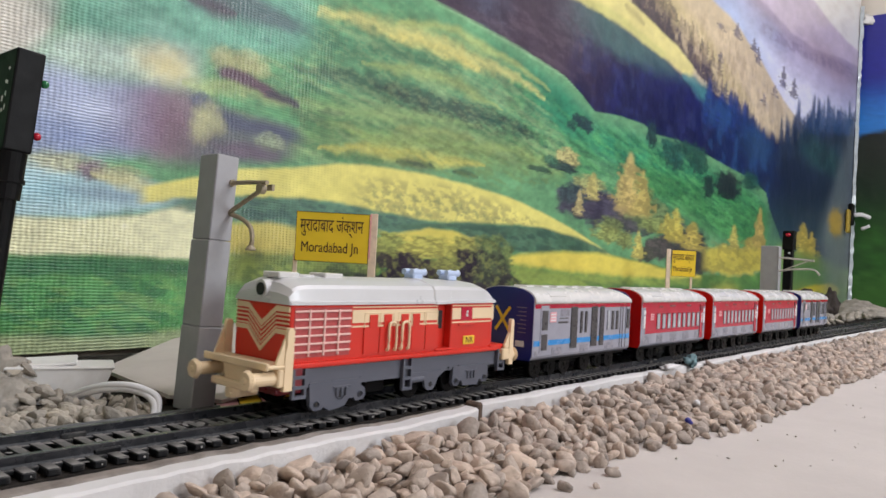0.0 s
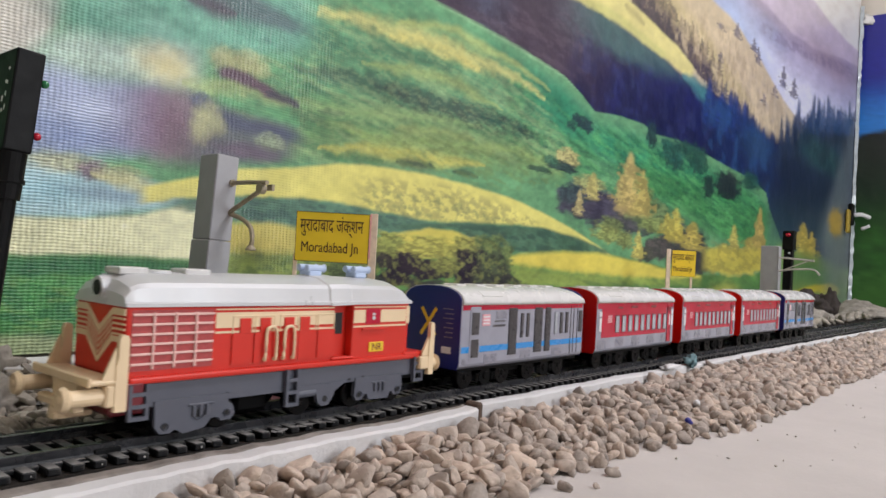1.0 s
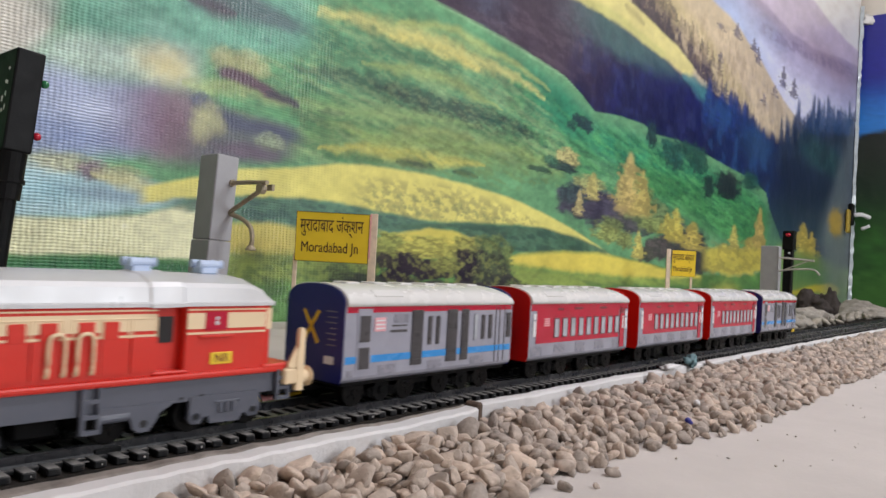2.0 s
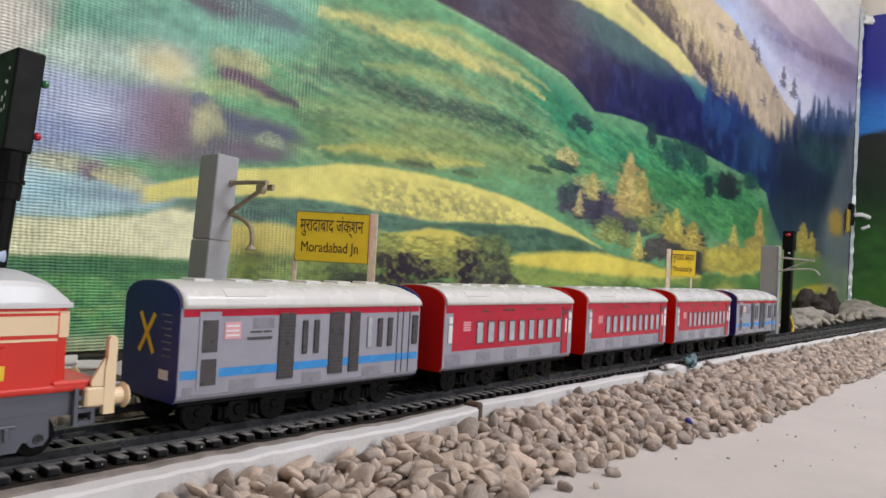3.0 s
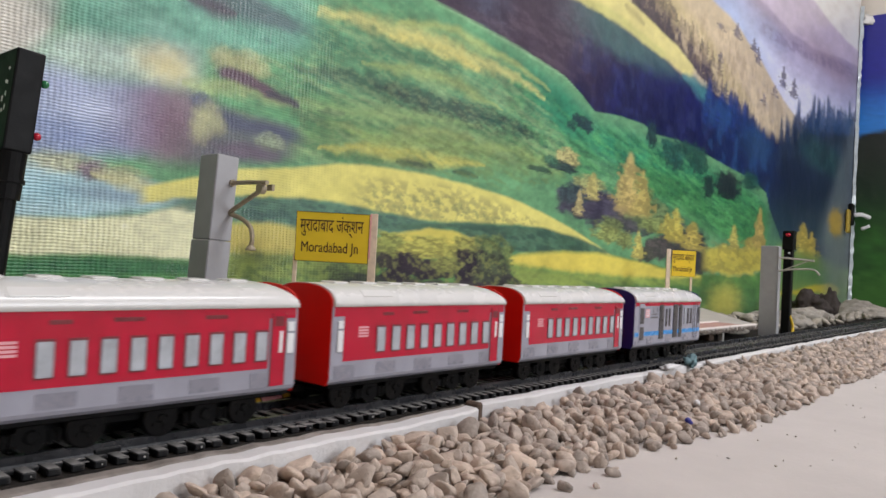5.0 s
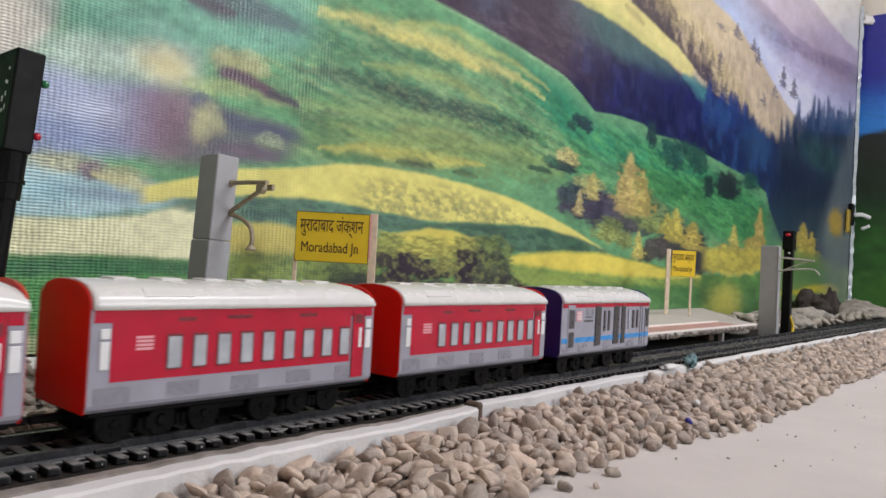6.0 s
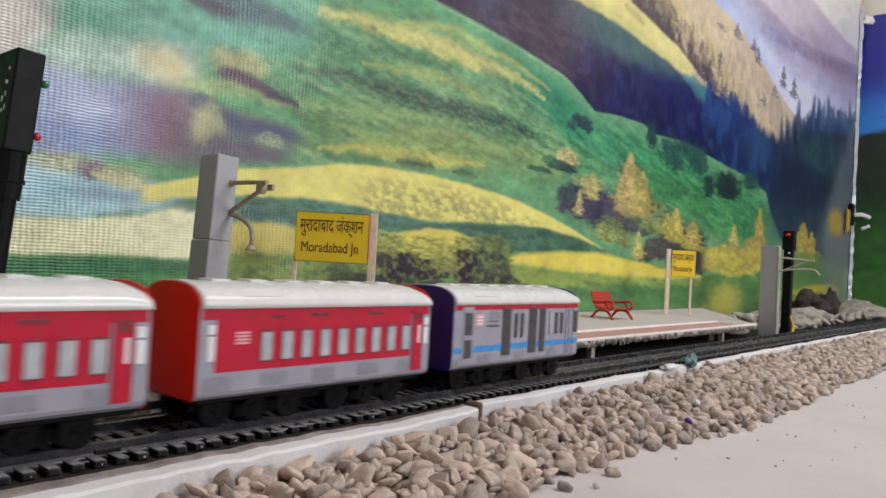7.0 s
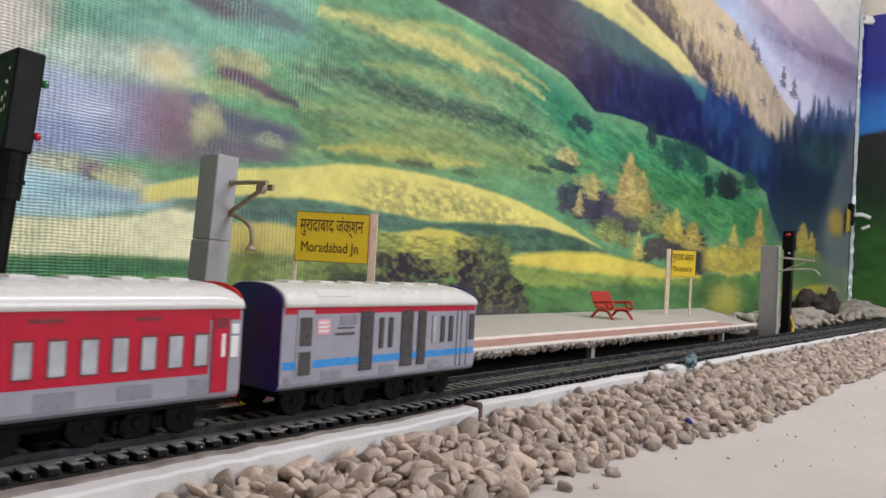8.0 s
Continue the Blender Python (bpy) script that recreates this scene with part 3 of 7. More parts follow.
def loco_strip(parent, name, path_yz, width, x, mat, t=0.0006):
    """A raised painted band on the nose: a mitred ribbon through y, z points."""
    bm = bmesh.new()
    ys = [p[0] for p in path_yz]
    lo = [bm.verts.new((x, y, z - width / 2)) for y, z in path_yz]
    hi = [bm.verts.new((x, y, z + width / 2)) for y, z in path_yz]
    lo2 = [bm.verts.new((x - t, y, z - width / 2)) for y, z in path_yz]
    hi2 = [bm.verts.new((x - t, y, z + width / 2)) for y, z in path_yz]
    for i in range(len(path_yz) - 1):
        bm.faces.new((lo2[i], lo2[i + 1], hi2[i + 1], hi2[i]))
        bm.faces.new((hi2[i], hi2[i + 1], hi[i + 1], hi[i]))
        bm.faces.new((lo[i], lo[i + 1], lo2[i + 1], lo2[i]))
    for i in (0, -1):
        bm.faces.new((lo[i], lo2[i], hi2[i], hi[i]))
    bmesh.ops.recalc_face_normals(bm, faces=bm.faces[:])
    return part(name, bm, mat, parent)


def buffer(parent, x, y, d):
    bm = bmesh.new()
    rod(bm, (x, y, 0.0270), (x - d * 0.0135, y, 0.0270), 0.0036, seg=16)
    rod(bm, (x - d * 0.0135, y, 0.0270), (x - d * 0.0152, y, 0.0270), 0.0040, 0.0056, seg=20)
    rod(bm, (x - d * 0.0152, y, 0.0270), (x - d * 0.0172, y, 0.0270), 0.0056, 0.0046, seg=20)
    rod(bm, (x - d * 0.0172, y, 0.0270), (x - d * 0.0178, y, 0.0270), 0.0020, 0.0012, seg=12)
    part("buffer", bm, M_CREAM, parent, "cream round buffer")


def end_post(parent, x, y, d):
    """Flat upright with a sloping gusset; d = -1 for the nose end, 1 for the cab end."""
    bm = bmesh.new()
    s = -1 if y < 0 else 1
    w = 0.0054 if d < 0 else 0.0046
    o = [(x, 0.0205), (x + w, 0.0205), (x + w, 0.0515), (x + w * 0.85, 0.0530), (x + w * 0.59, 0.0535), (x + w * 0.32, 0.0530), (x + w * 0.18, 0.0512), (x + w * 0.18, 0.0440), (x, 0.040)]
    prism(bm, o, "y", y - 0.0014, y + 0.0014)
    g = [(x, 0.0480 if d < 0 else 0.0440), (x - 0.0052, 0.0350), (x - 0.0052, 0.0325), (x, 0.0325)]
    prism(bm, g, "y", y - 0.0008, y + 0.0008)
    part("end_post", bm, M_CREAM, parent, "cream upright with a sloping gusset")


def ladder(parent, x, y, w, z0, z1):
    bm = bmesh.new()
    s = -1 if y < 0 else 1
    a, b = sorted((y, y + s * 0.0024))
    box(bm, x, x + 0.0016, a, b, z0, z1)
    box(bm, x + w - 0.0016, x + w, a, b, z0, z1)
    n = 3
    for k in range(n):
        z = z0 + (z1 - z0) * k / n
        box(bm, x + 0.0016, x + w - 0.0016, a, b, z, z + 0.0018)
    part("ladder", bm, M_GREY, parent)


def loco_bogie(parent, x0, s, rear):
    bm = bmesh.new()
    if not rear:
        o = [(0, 0.0225), (0.001, 0.0100), (0.0035, 0.0072), (0.0085, 0.0070), (0.0110, 0.0085), (0.0150, 0.0060), (0.0260, 0.0075), (0.0295, 0.0115), (0.0330, 0.0115), (0.0350, 0.0095), (0.0405, 0.0098), (0.0425, 0.0125), (0.0415, 0.0165), (0.0385, 0.0185), (0.0385, 0.0225)]
        holes = ((0.0055, 0.0105, 0.0012), (0.0225, 0.0148, 0.0022), (0.0378, 0.0132, 0.0013))
    else:
        o = [(0, 0.0225), (-0.0005, 0.0120), (0.0015, 0.0095), (0.0055, 0.0095), (0.0075, 0.0125), (0.0095, 0.0125), (0.0110, 0.0090), (0.0270, 0.0085), (0.0290, 0.0120), (0.0305, 0.0120), (0.0325, 0.0098), (0.0370, 0.0100), (0.0390, 0.0130), (0.0385, 0.0225)]
        holes = ((0.0032, 0.0128, 0.0014), (0.0350, 0.0130, 0.0014))
    prism(bm, [(x0 + a, b) for a, b in o], "y", s * 0.0222, s * 0.0250)
    ob = part("bogie_frame", bm, M_GREY, parent)
    # each hole is a flat black disc, its inner shade given as colour
    for hx, hz, r in holes:
        bm = bmesh.new()
        rod(bm, (x0 + hx, s * 0.0251, hz), (x0 + hx, s * 0.0244, hz), r, seg=14)
        part("bolt_hole", bm, M_HOLE, ob)
        bm = bmesh.new()
        rr = bmesh.ops.create_cone(bm, cap_ends=False, segments=18, radius1=r * 1.5, radius2=r * 1.35, depth=0.0008, matrix=Matrix.Translation((x0 + hx, s * 0.0253, hz)) @ Matrix.Rotation(math.pi / 2, 4, "X"))
        part("axle_boss", bm, M_GREY, ob)
    bm = bmesh.new()
    c = x0 + (0.0235 if not rear else 0.0195)
    for k in range(3):
        box(bm, c + 0.0035 * k - 0.0045, c + 0.0035 * k - 0.0027, *sorted((s * 0.0250, s * 0.0262)), 0.0135, 0.0185, bev=0.0003)
    box(bm, c - 0.0065, c + 0.0070, *sorted((s * 0.0250, s * 0.0258)), 0.0183, 0.0195, bev=0.0003)
    part("springs", bm, M_GREY, ob)


def locomotive():
    ob = thing("locomotive", pose(0, 0, 0), "red and cream toy diesel locomotive with silver roof", "toy locomotive")
    # hood, with the cab doorway cut in as a recess between two blocks
    bm = bmesh.new()
    box(bm, LX0, -0.1110, -LW, LW, 0.0330, 0.0652, bev=0.0012, seg=2)
    box(bm, -0.1112, -0.0970, -LW + 0.0055, LW - 0.0055, 0.0332, 0.0650)
    box(bm, -0.0975, -0.0520, -LW, LW, 0.0330, 0.0652, bev=0.0008, seg=2)
    body = part("hood", bm, M_LOCO_RED, ob, "orange-red plastic hood and cab")
    bm = boxed(-0.0525, LX1, -LW + 0.0020, LW - 0.0020, 0.0330, 0.0652, bev=0.0012, seg=2)
    part("cab_end", bm, M_LOCO_RED, body)
    bm = boxed(-0.1080, -0.1010, -LW + 0.0048, LW - 0.0048, 0.0480, 0.0600)
    part("door_window", bm, M_HOLE, body)
    # footplate with thickened edge
    bm = bmesh.new()
    box(bm, LX0 + 0.002, -0.0400, -0.0264, 0.0264, 0.0308, 0.0340, bev=0.0011, seg=2)
    box(bm, -0.1130, -0.0955, -0.0258, 0.0258, 0.0340, 0.0356, bev=0.0007)
    box(bm, -0.0545, -0.0350, -0.0264, 0.0264, 0.0322, 0.0352, bev=0.0009)
    part("footplate", bm, M_LOCO_RED, ob)
    # roof: swept section
    bm = bmesh.new()

    def section(y, zt, ze):
        h = zt - ze
        return [(-y - 0.0012, ze), (-y - 0.0012, ze + 0.0016), (-y, ze + 0.0022), (-y + 0.0012, ze + h * 0.58), (-y + 0.0030, ze + h * 0.72), (-y * 0.50, zt - h * 0.07), (0, zt), (y * 0.50, zt - h * 0.07), (y - 0.0030, ze + h * 0.72), (y - 0.0012, ze + h * 0.58), (y, ze + 0.0022), (y + 0.0012, ze + 0.0016), (y + 0.0012, ze)]
    rows = [(LX0 - 0.0012, 0.0230, 0.0668, 0.0649), (LX0 - 0.0006, 0.0240, 0.0715, 0.0649), (LX0 + 0.0020, 0.0243, 0.0765, 0.0649), (LX0 + 0.0058, 0.0246, 0.0788, 0.0649), (LX0 + 0.012, 0.0247, 0.0797, 0.0649), (-0.170, 0.0247, 0.0800, 0.0649), (-0.1160, 0.0247, 0.0800, 0.0649), (-0.1150, 0.0256, 0.0806, 0.0645), (-0.1000, 0.0258, 0.0808, 0.0649), (-0.0985, 0.0247, 0.0800, 0.0650), (-0.066, 0.0247, 0.0797, 0.0650), (-0.0600, 0.0243, 0.0788, 0.0650), (-0.0530, 0.0235, 0.0755, 0.0650), (LX1, 0.0228, 0.0700, 0.0650), (LX1 + 0.001, 0.0226, 0.0670, 0.0650)]
    rings = [[bm.verts.new((x, y, z)) for y, z in section(w, zt, ze)] for x, w, zt, ze in rows]
    for r0, r1 in zip(rings, rings[1:]):
        for k in range(len(r0) - 1):
            f = bm.faces.new((r0[k], r1[k], r1[k + 1], r0[k + 1]))
            f.smooth = True
        bm.faces.new((r0[0], r0[-1], r1[-1], r1[0]))
    bm.faces.new(rings[0])
    bm.faces.new(list(reversed(rings[-1])))
    bmesh.ops.recalc_face_normals(bm, faces=bm.faces[:])
    for e in bm.edges:
        if len(e.link_faces) == 2 and e.calc_face_angle(0) > 0.35:
            e.smooth = False
    roof = part("roof", bm, M_SILVER, ob, "silver-grey plastic roof")
    for x0, x1, y0, y1, z1 in ((-0.2270, -0.2130, -0.0075, 0.0075, 0.0818), (-0.1940, -0.1800, -0.0075, 0.0075, 0.0818)):
        part("roof_hatch", boxed(x0, x1, y0, y1, 0.0785, z1, bev=0.0006), M_ROOF, roof)
    bm = bmesh.new()
    rod(bm, (-0.2060, 0, 0.0792), (-0.2060, 0, 0.0806), 0.0080, 0.0074, seg=24)
    part("fan_ring", bm, M_SILVER, roof)
    # headlight housing on the nose
    bm = bmesh.new()
    rod(bm, (LX0 + 0.010, 0.0, 0.0726), (LX0 - 0.0022, 0.0, 0.0722), 0.0058, 0.0052, seg=20)
    box(bm, LX0 - 0.0016, LX0 + 0.008, -0.0085, 0.0085, 0.0650, 0.0690, bev=0.0012)
    hl = part("headlight", bm, M_SILVER, roof, "round headlight hood")
    bm = bmesh.new()
    rod(bm, (LX0 - 0.0023, 0.0, 0.0722), (LX0 - 0.0026, 0.0, 0.0722), 0.0036, seg=18)
    part("lens", bm, M_HOLE, hl)
    # pale blue horn blocks
    for x in (-0.1100, -0.0740):
        bm = bmesh.new()
        box(bm, x - 0.0048, x + 0.0048, -0.0048, 0.0048, 0.0795, 0.0832, bev=0.0007)
        for dy in (-0.0035, 0.0035):
            rod(bm, (x - 0.0060, dy, 0.0845), (x + 0.0052, dy, 0.0845), 0.0021, 0.0018, seg=12)
        rod(bm, (x + 0.0052, 0.0035, 0.0845), (x + 0.0068, 0.0035, 0.0845), 0.0018, 0.0025, seg=12)
        rod(bm, (x + 0.0052, -0.0035, 0.0845), (x + 0.0068, -0.0035, 0.0845), 0.0018, 0.0025, seg=12)
        part("horn", bm, M_PALEBLUE, roof, "pale blue twin horn")
    # nose bands
    xn = LX0 + 0.0001

    def vee(z_side, z_mid, w, mat, name):
        loco_strip(body, name, [(LW - 0.0008, z_side), (0.0125, z_side), (0.0, z_mid), (-0.0125, z_side), (-LW + 0.0008, z_side)], w, xn, mat)
    vee(0.0625, 0.0535, 0.0030, M_CREAM, "nose_band")
    for k in range(4):
        vee(0.0595 - 0.0023 * k, 0.0506 - 0.0027 * k, 0.0009, M_CREAM, "nose_line")
    vee(0.0503, 0.0395, 0.0026, M_CREAM, "nose_band")
    for s in (-1, 1):
        y = s * LW
        # radiator grille
        bm = boxed(-0.2285, -0.1880, *sorted((y, y + s * 0.0003)), 0.0365, 0.0635)
        grille = part("grille", bm, material("dull_red_mesh", (0.42, 0.065, 0.065), 0.6, vary=0.2, scale=900) if s < 0 else M_SILL, ob, "dull red radiator grille")
        for k in range(6):
            z = 0.0390 + 0.0044 * k
            bm = boxed(-0.2285, -0.1880, *sorted((y + s * 0.0003, y + s * 0.0011)), z, z + 0.0011, bev=0.0002)
            part("grille_bar", bm, M_PINK, grille)
        for k in range(3):
            x = -0.2190 + 0.0105 * k
            bm = boxed(x, x + 0.0011, *sorted((y + s * 0.0003, y + s * 0.0014)), 0.0372, 0.0625, bev=0.0002)
            part("grille_bar", bm, M_PINK, grille)
        # cream band with its red lines, on hood and cab
        for xa, xb in ((-0.1868, -0.1118), (-0.0968, -0.0530)):
            for za, zb in ((0.0543, 0.0618), (0.0517, 0.0527), (0.0630, 0.0637)):
                bm = boxed(xa, xb, *sorted((y, y + s * 0.0003)), za, zb)
                part("cream_band", bm, M_CREAM, body)
        bm = boxed(-0.0525, LX1 + 0.0002, *sorted((s * (LW - 0.0020), s * (LW - 0.0016))), 0.0528, 0.0635)
        part("cream_band", bm, M_CREAM, body)
        # doors: raised frames and red windows
        for xd in (-0.1765, -0.1635, -0.1480, -0.1355, -0.1225):
            bm = bmesh.new()
            box(bm, xd - 0.0009, xd - 0.0002, *sorted((y, y + s * 0.0006)), 0.0360, 0.0600, bev=0.0002)
            box(bm, xd + 0.0105, xd + 0.0112, *sorted((y, y + s * 0.0006)), 0.0360, 0.0600, bev=0.0002)
            box(bm, xd - 0.0009, xd + 0.0112, *sorted((y, y + s * 0.0006)), 0.0595, 0.0602, bev=0.0002)
            part("door_frame", bm, M_CREAM, body)
            bm = boxed(xd - 0.0009, xd + 0.0112, *sorted((y, y + s * 0.0008)), 0.0362, 0.0514)
            part("door_panel", bm, M_LOCO_RED, body)
        for xd in (-0.1745, -0.1625, -0.1475, -0.1370):
            bm = boxed(xd + 0.0012, xd + 0.0078, *sorted((y, y + s * 0.0009)), 0.0510, 0.0588, bev=0.0002)
            part("door_window", bm, M_LOCO_RED, body)
        for xd in (-0.1585, -0.1470):
            bm = bmesh.new()
            yy = y + s * 0.0024
            tube(bm, bend([(xd, y + s * 0.0005, 0.0378), (xd, yy, 0.0385), (xd + 0.0002, yy, 0.0510), (xd + 0.0016, yy, 0.0538), (xd + 0.0048, yy, 0.0540), (xd + 0.0064, yy, 0.0510), (xd + 0.0064, yy, 0.0385), (xd + 0.0064, y + s * 0.0005, 0.0378)], 5), 0.00085, 8)
            part("handrail", bm, M_CREAM, body, "cream looped handrail", smooth=True)
        # emblem and number plate
        bm = boxed(-0.0875, -0.0755, *sorted((y + s * 0.0003, y + s * 0.0006)), 0.0537, 0.0624)
        em = part("emblem_panel", bm, M_LIVERY_RED, body)
        bm = bmesh.new()
        rod(bm, (-0.0813, y + s * 0.0006, 0.0570), (-0.0813, y + s * 0.0009, 0.0570), 0.0012, seg=10)
        box(bm, -0.0822, -0.0802, *sorted((y + s * 0.0006, y + s * 0.0009)), 0.0585, 0.0600)
        part("emblem", bm, M_SILVER, em)
        bm = boxed(-0.0905, -0.0720, *sorted((y, y + s * 0.0016)), 0.0500, 0.0513, bev=0.0003)
        part("rain_strip", bm, M_LOCO_RED, body)
        bm = boxed(-0.0840, -0.0718, *sorted((y, y + s * 0.0007)), 0.0370, 0.0428, bev=0.0003)
        pl = part("plate", bm, M_YELLOW, body, "yellow plate")
        tx = text_mesh("plate_letters", "NR", 0.0058, M_SILL, pl)
        tx.matrix_local = Matrix.Translation((-0.0779, y + s * 0.0008, 0.0398)) @ (Matrix.Identity(4) if s < 0 else Matrix.Rotation(math.pi, 4, "Z"))
        # ends
        end_post(ob, -0.2365, s * 0.0278, -1)
        end_post(ob, -0.0345, s * 0.0278, 1)
        buffer(ob, -0.2400, s * 0.0240, 1)
        buffer(ob, -0.0330, s * 0.0240, -0.6)
        # chassis pieces on this side
        loco_bogie(ob, -0.2160, s, False)
        loco_bogie(ob, -0.0930, s, True)
        ladder(ob, -0.1440, s * 0.0246, 0.0085, 0.0118, 0.0312)
        ladder(ob, -0.2290, s * 0.0246, 0.0095, 0.0150, 0.0310)
        ladder(ob, -0.0455, s * 0.0246, 0.0085, 0.0165, 0.0320)
        bm = bmesh.new()
        o = [(-0.1360, 0.0215), (-0.1360, 0.0180), (-0.1220, 0.0178), (-0.1205, 0.0115), (-0.1175, 0.0092), (-0.1130, 0.0094), (-0.1100, 0.0130), (-0.1080, 0.0170), (-0.1000, 0.0215)]
        prism(bm, o, "y", s * 0.0225, s * 0.0248)
        cyl = part("brake_bracket", bm, M_GREY, ob)
        # bolt hole as a black disc, the shade put into its colour
        bm = bmesh.new()
        rod(bm, (-0.1155, s * 0.0249, 0.0130), (-0.1155, s * 0.0243, 0.0130), 0.0018, seg=14)
        part("bolt_hole", bm, M_HOLE, cyl)
        bm = bmesh.new()
        rod(bm, (-0.1360, s * 0.0235, 0.0170), (-0.1225, s * 0.0235, 0.0172), 0.0022, seg=12)
        part("air_cylinder", bm, M_GREY, ob)
        for x, z in ((-0.1880, 0.0212), (-0.1780, 0.0222), (-0.0975, 0.0222), (-0.0870, 0.0226), (-0.2060, 0.0214)):
            bm = bmesh.new()
            rod(bm, (x, s * 0.0242, z), (x, s * 0.0247, z), 0.0008, seg=10)
            part("rivet", bm, M_HOLE, ob)
    # main frame
    bm = bmesh.new()
    o = [(-0.2220, 0.0310), (-0.2220, 0.0205), (-0.2080, 0.0195), (-0.1750, 0.0195), (-0.1450, 0.0195), (-0.1360, 0.0180), (-0.1000, 0.0205), (-0.0450, 0.0210), (-0.0450, 0.0310)]
    prism(bm, o, "y", -0.0243, 0.0243)
    part("main_frame", bm, M_GREY, ob, "slate-grey plastic underframe")
    bm = boxed(-0.1660, -0.1470, -0.0150, 0.0150, 0.0095, 0.0200, bev=0.0015)
    part("motor_box", bm, M_WHEEL, ob)
    # nose beam
    bm = bmesh.new()
    box(bm, -0.2470, -0.2330, -0.0290, 0.0290, 0.0322, 0.0345, bev=0.0008)
    box(bm, -0.2478, -0.2462, -0.0290, 0.0290, 0.0316, 0.0358, bev=0.0006)
    part("front_platform", bm, M_CREAM, ob, "cream front platform")
    bm = bmesh.new()
    o = [(-0.0130, 0.0322), (-0.0110, 0.0235), (-0.0080, 0.0215), (0.0080, 0.0215), (0.0110, 0.0235), (0.0130, 0.0322)]
    prism(bm, o, "x", -0.2450, -0.2370)
    for y in (-0.0240, 0.0240):
        box(bm, -0.2400, -0.2350, y - 0.0048, y + 0.0048, 0.0225, 0.0322, bev=0.0008)
    box(bm, -0.2490, -0.2440, -0.0190, 0.0190, 0.0195, 0.0235, bev=0.0008)
    part("buffer_beam", bm, M_CREAM, ob, "cream buffer beam")
    for y in (-0.0190, 0.0190):
        part("beam_back", boxed(-0.2355, -0.2220, y - 0.0075, y + 0.0075, 0.0200, 0.0318, bev=0.0006), M_SILL, ob, "dark red box behind the beam")
    bm = bmesh.new()
    rod(bm, (-0.2455, 0.001, 0.0200), (-0.2455, 0.001, 0.0150), 0.0048, seg=16)
    box(bm, -0.2500, -0.2330, -0.0030, 0.0030, 0.0145, 0.0175, bev=0.0006)
    part("coupling_boss", bm, M_CREAM, ob)
    bm = boxed(-0.2340, -0.2150, -0.0200, 0.0200, 0.0165, 0.0225, bev=0.001)
    part("nose_underside", bm, M_SILL, ob)
    bm = bmesh.new()
    box(bm, -0.0420, -0.0310, -0.0290, 0.0290, 0.0240, 0.0322, bev=0.0008)
    part("rear_beam", bm, M_CREAM, ob)
    bm = boxed(-0.0330, -0.0100, -0.0022, 0.0022, 0.0135, 0.0168, bev=0.0005)
    part("coupler", bm, M_WHEEL, ob)
    for x in (-0.2075, -0.1790, -0.1290, -0.0900, -0.0580):
        wheelset(ob, x)
    return ob


TRAIN = [(locomotive(), 0.0)]
first_luggage = luggage_coach(True)
first_red = red_coach()
TRAIN.append((first_luggage, 0.0))
TRAIN.append((first_red, COACH_PITCH))
TRAIN.append((copy_thing(first_red, pose(0, 0, 0)), 2 * COACH_PITCH))
TRAIN.append((copy_thing(first_red, pose(0, 0, 0)), 3 * COACH_PITCH))
TRAIN.append((luggage_coach(False), 4 * COACH_PITCH))

# ================= things beside the track =================
M_MAST = material("grey_painted_mast", (0.34, 0.34, 0.36), 0.45, vary=0.07, scale=70, bump=0.15, bscale=200, dust=0.15, dustcol=(0.45, 0.43, 0.42))
M_ARM = material("dull_bronze_wire", (0.30, 0.25, 0.17), 0.45, metal=0.2, vary=0.2, scale=200, bump=0.2, bscale=700)
M_ARM_PALE = material("pale_grey_wire", (0.42, 0.40, 0.36), 0.5, vary=0.1)
M_BLACK = material("black_signal_plastic", (0.006, 0.006, 0.0065), 0.45, vary=0.2, scale=60, bump=0.15, bscale=250, spec=0.12)
M_SIGN = material("yellow_sign_paper", (0.78, 0.545, 0.018), 0.5, vary=0.05, scale=40, bump=0.05, bscale=200)
M_INK = material("brown_black_ink", (0.05, 0.02, 0.01), 0.6, vary=0.1)
M_WOOD = material("pale_stick_wood", (0.72, 0.58, 0.45), 0.65, vary=0.15, scale=140, bump=0.2, bscale=300)
M_PLAT = material("grey_platform_card", (0.49, 0.455, 0.42), 0.8, vary=0.07, scale=25, bump=0.25, bscale=250, dust=0.3, dustcol=(0.60, 0.54, 0.49))
M_PLAT_RED = material("dull_red_brick_strip", (0.44, 0.25, 0.215), 0.75, vary=0.15, scale=60, dust=0.3)
M_PLAT_WHITE = material("worn_white_line", (0.88, 0.80, 0.77), 0.6, vary=0.08, scale=60, dust=0.2, dustcol=(0.55, 0.4, 0.36))
M_CRUMB = material("crumbling_edge_grit", (0.20, 0.165, 0.14), 0.9, vary=0.3, scale=300, bump=0.6, bscale=900, per_island=0.35)
M_BENCH = material("red_bench_plastic", (0.48, 0.03, 0.02), 0.35, vary=0.06, scale=60)
M_CLOD = material("brown_clay_rubble", (0.36, 0.322, 0.270), 0.95, vary=0.3, scale=90, bump=0.8, bscale=350, dust=0.4, dustcol=(0.36, 0.31, 0.26), per_island=0.2)
M_TRAY = material("white_foam_tray", (0.80, 0.79, 0.78), 0.6, vary=0.05, scale=50, bump=0.1, bscale=200, dust=0.25)
M_CABLE = material("white_cable_sheath", (0.74, 0.74, 0.76), 0.35, vary=0.03)
M_DUST = material("pale_plaster_dust", (0.23, 0.22, 0.215), 0.95, vary=0.3, scale=200, bump=0.6, bscale=700, spec=0.1)
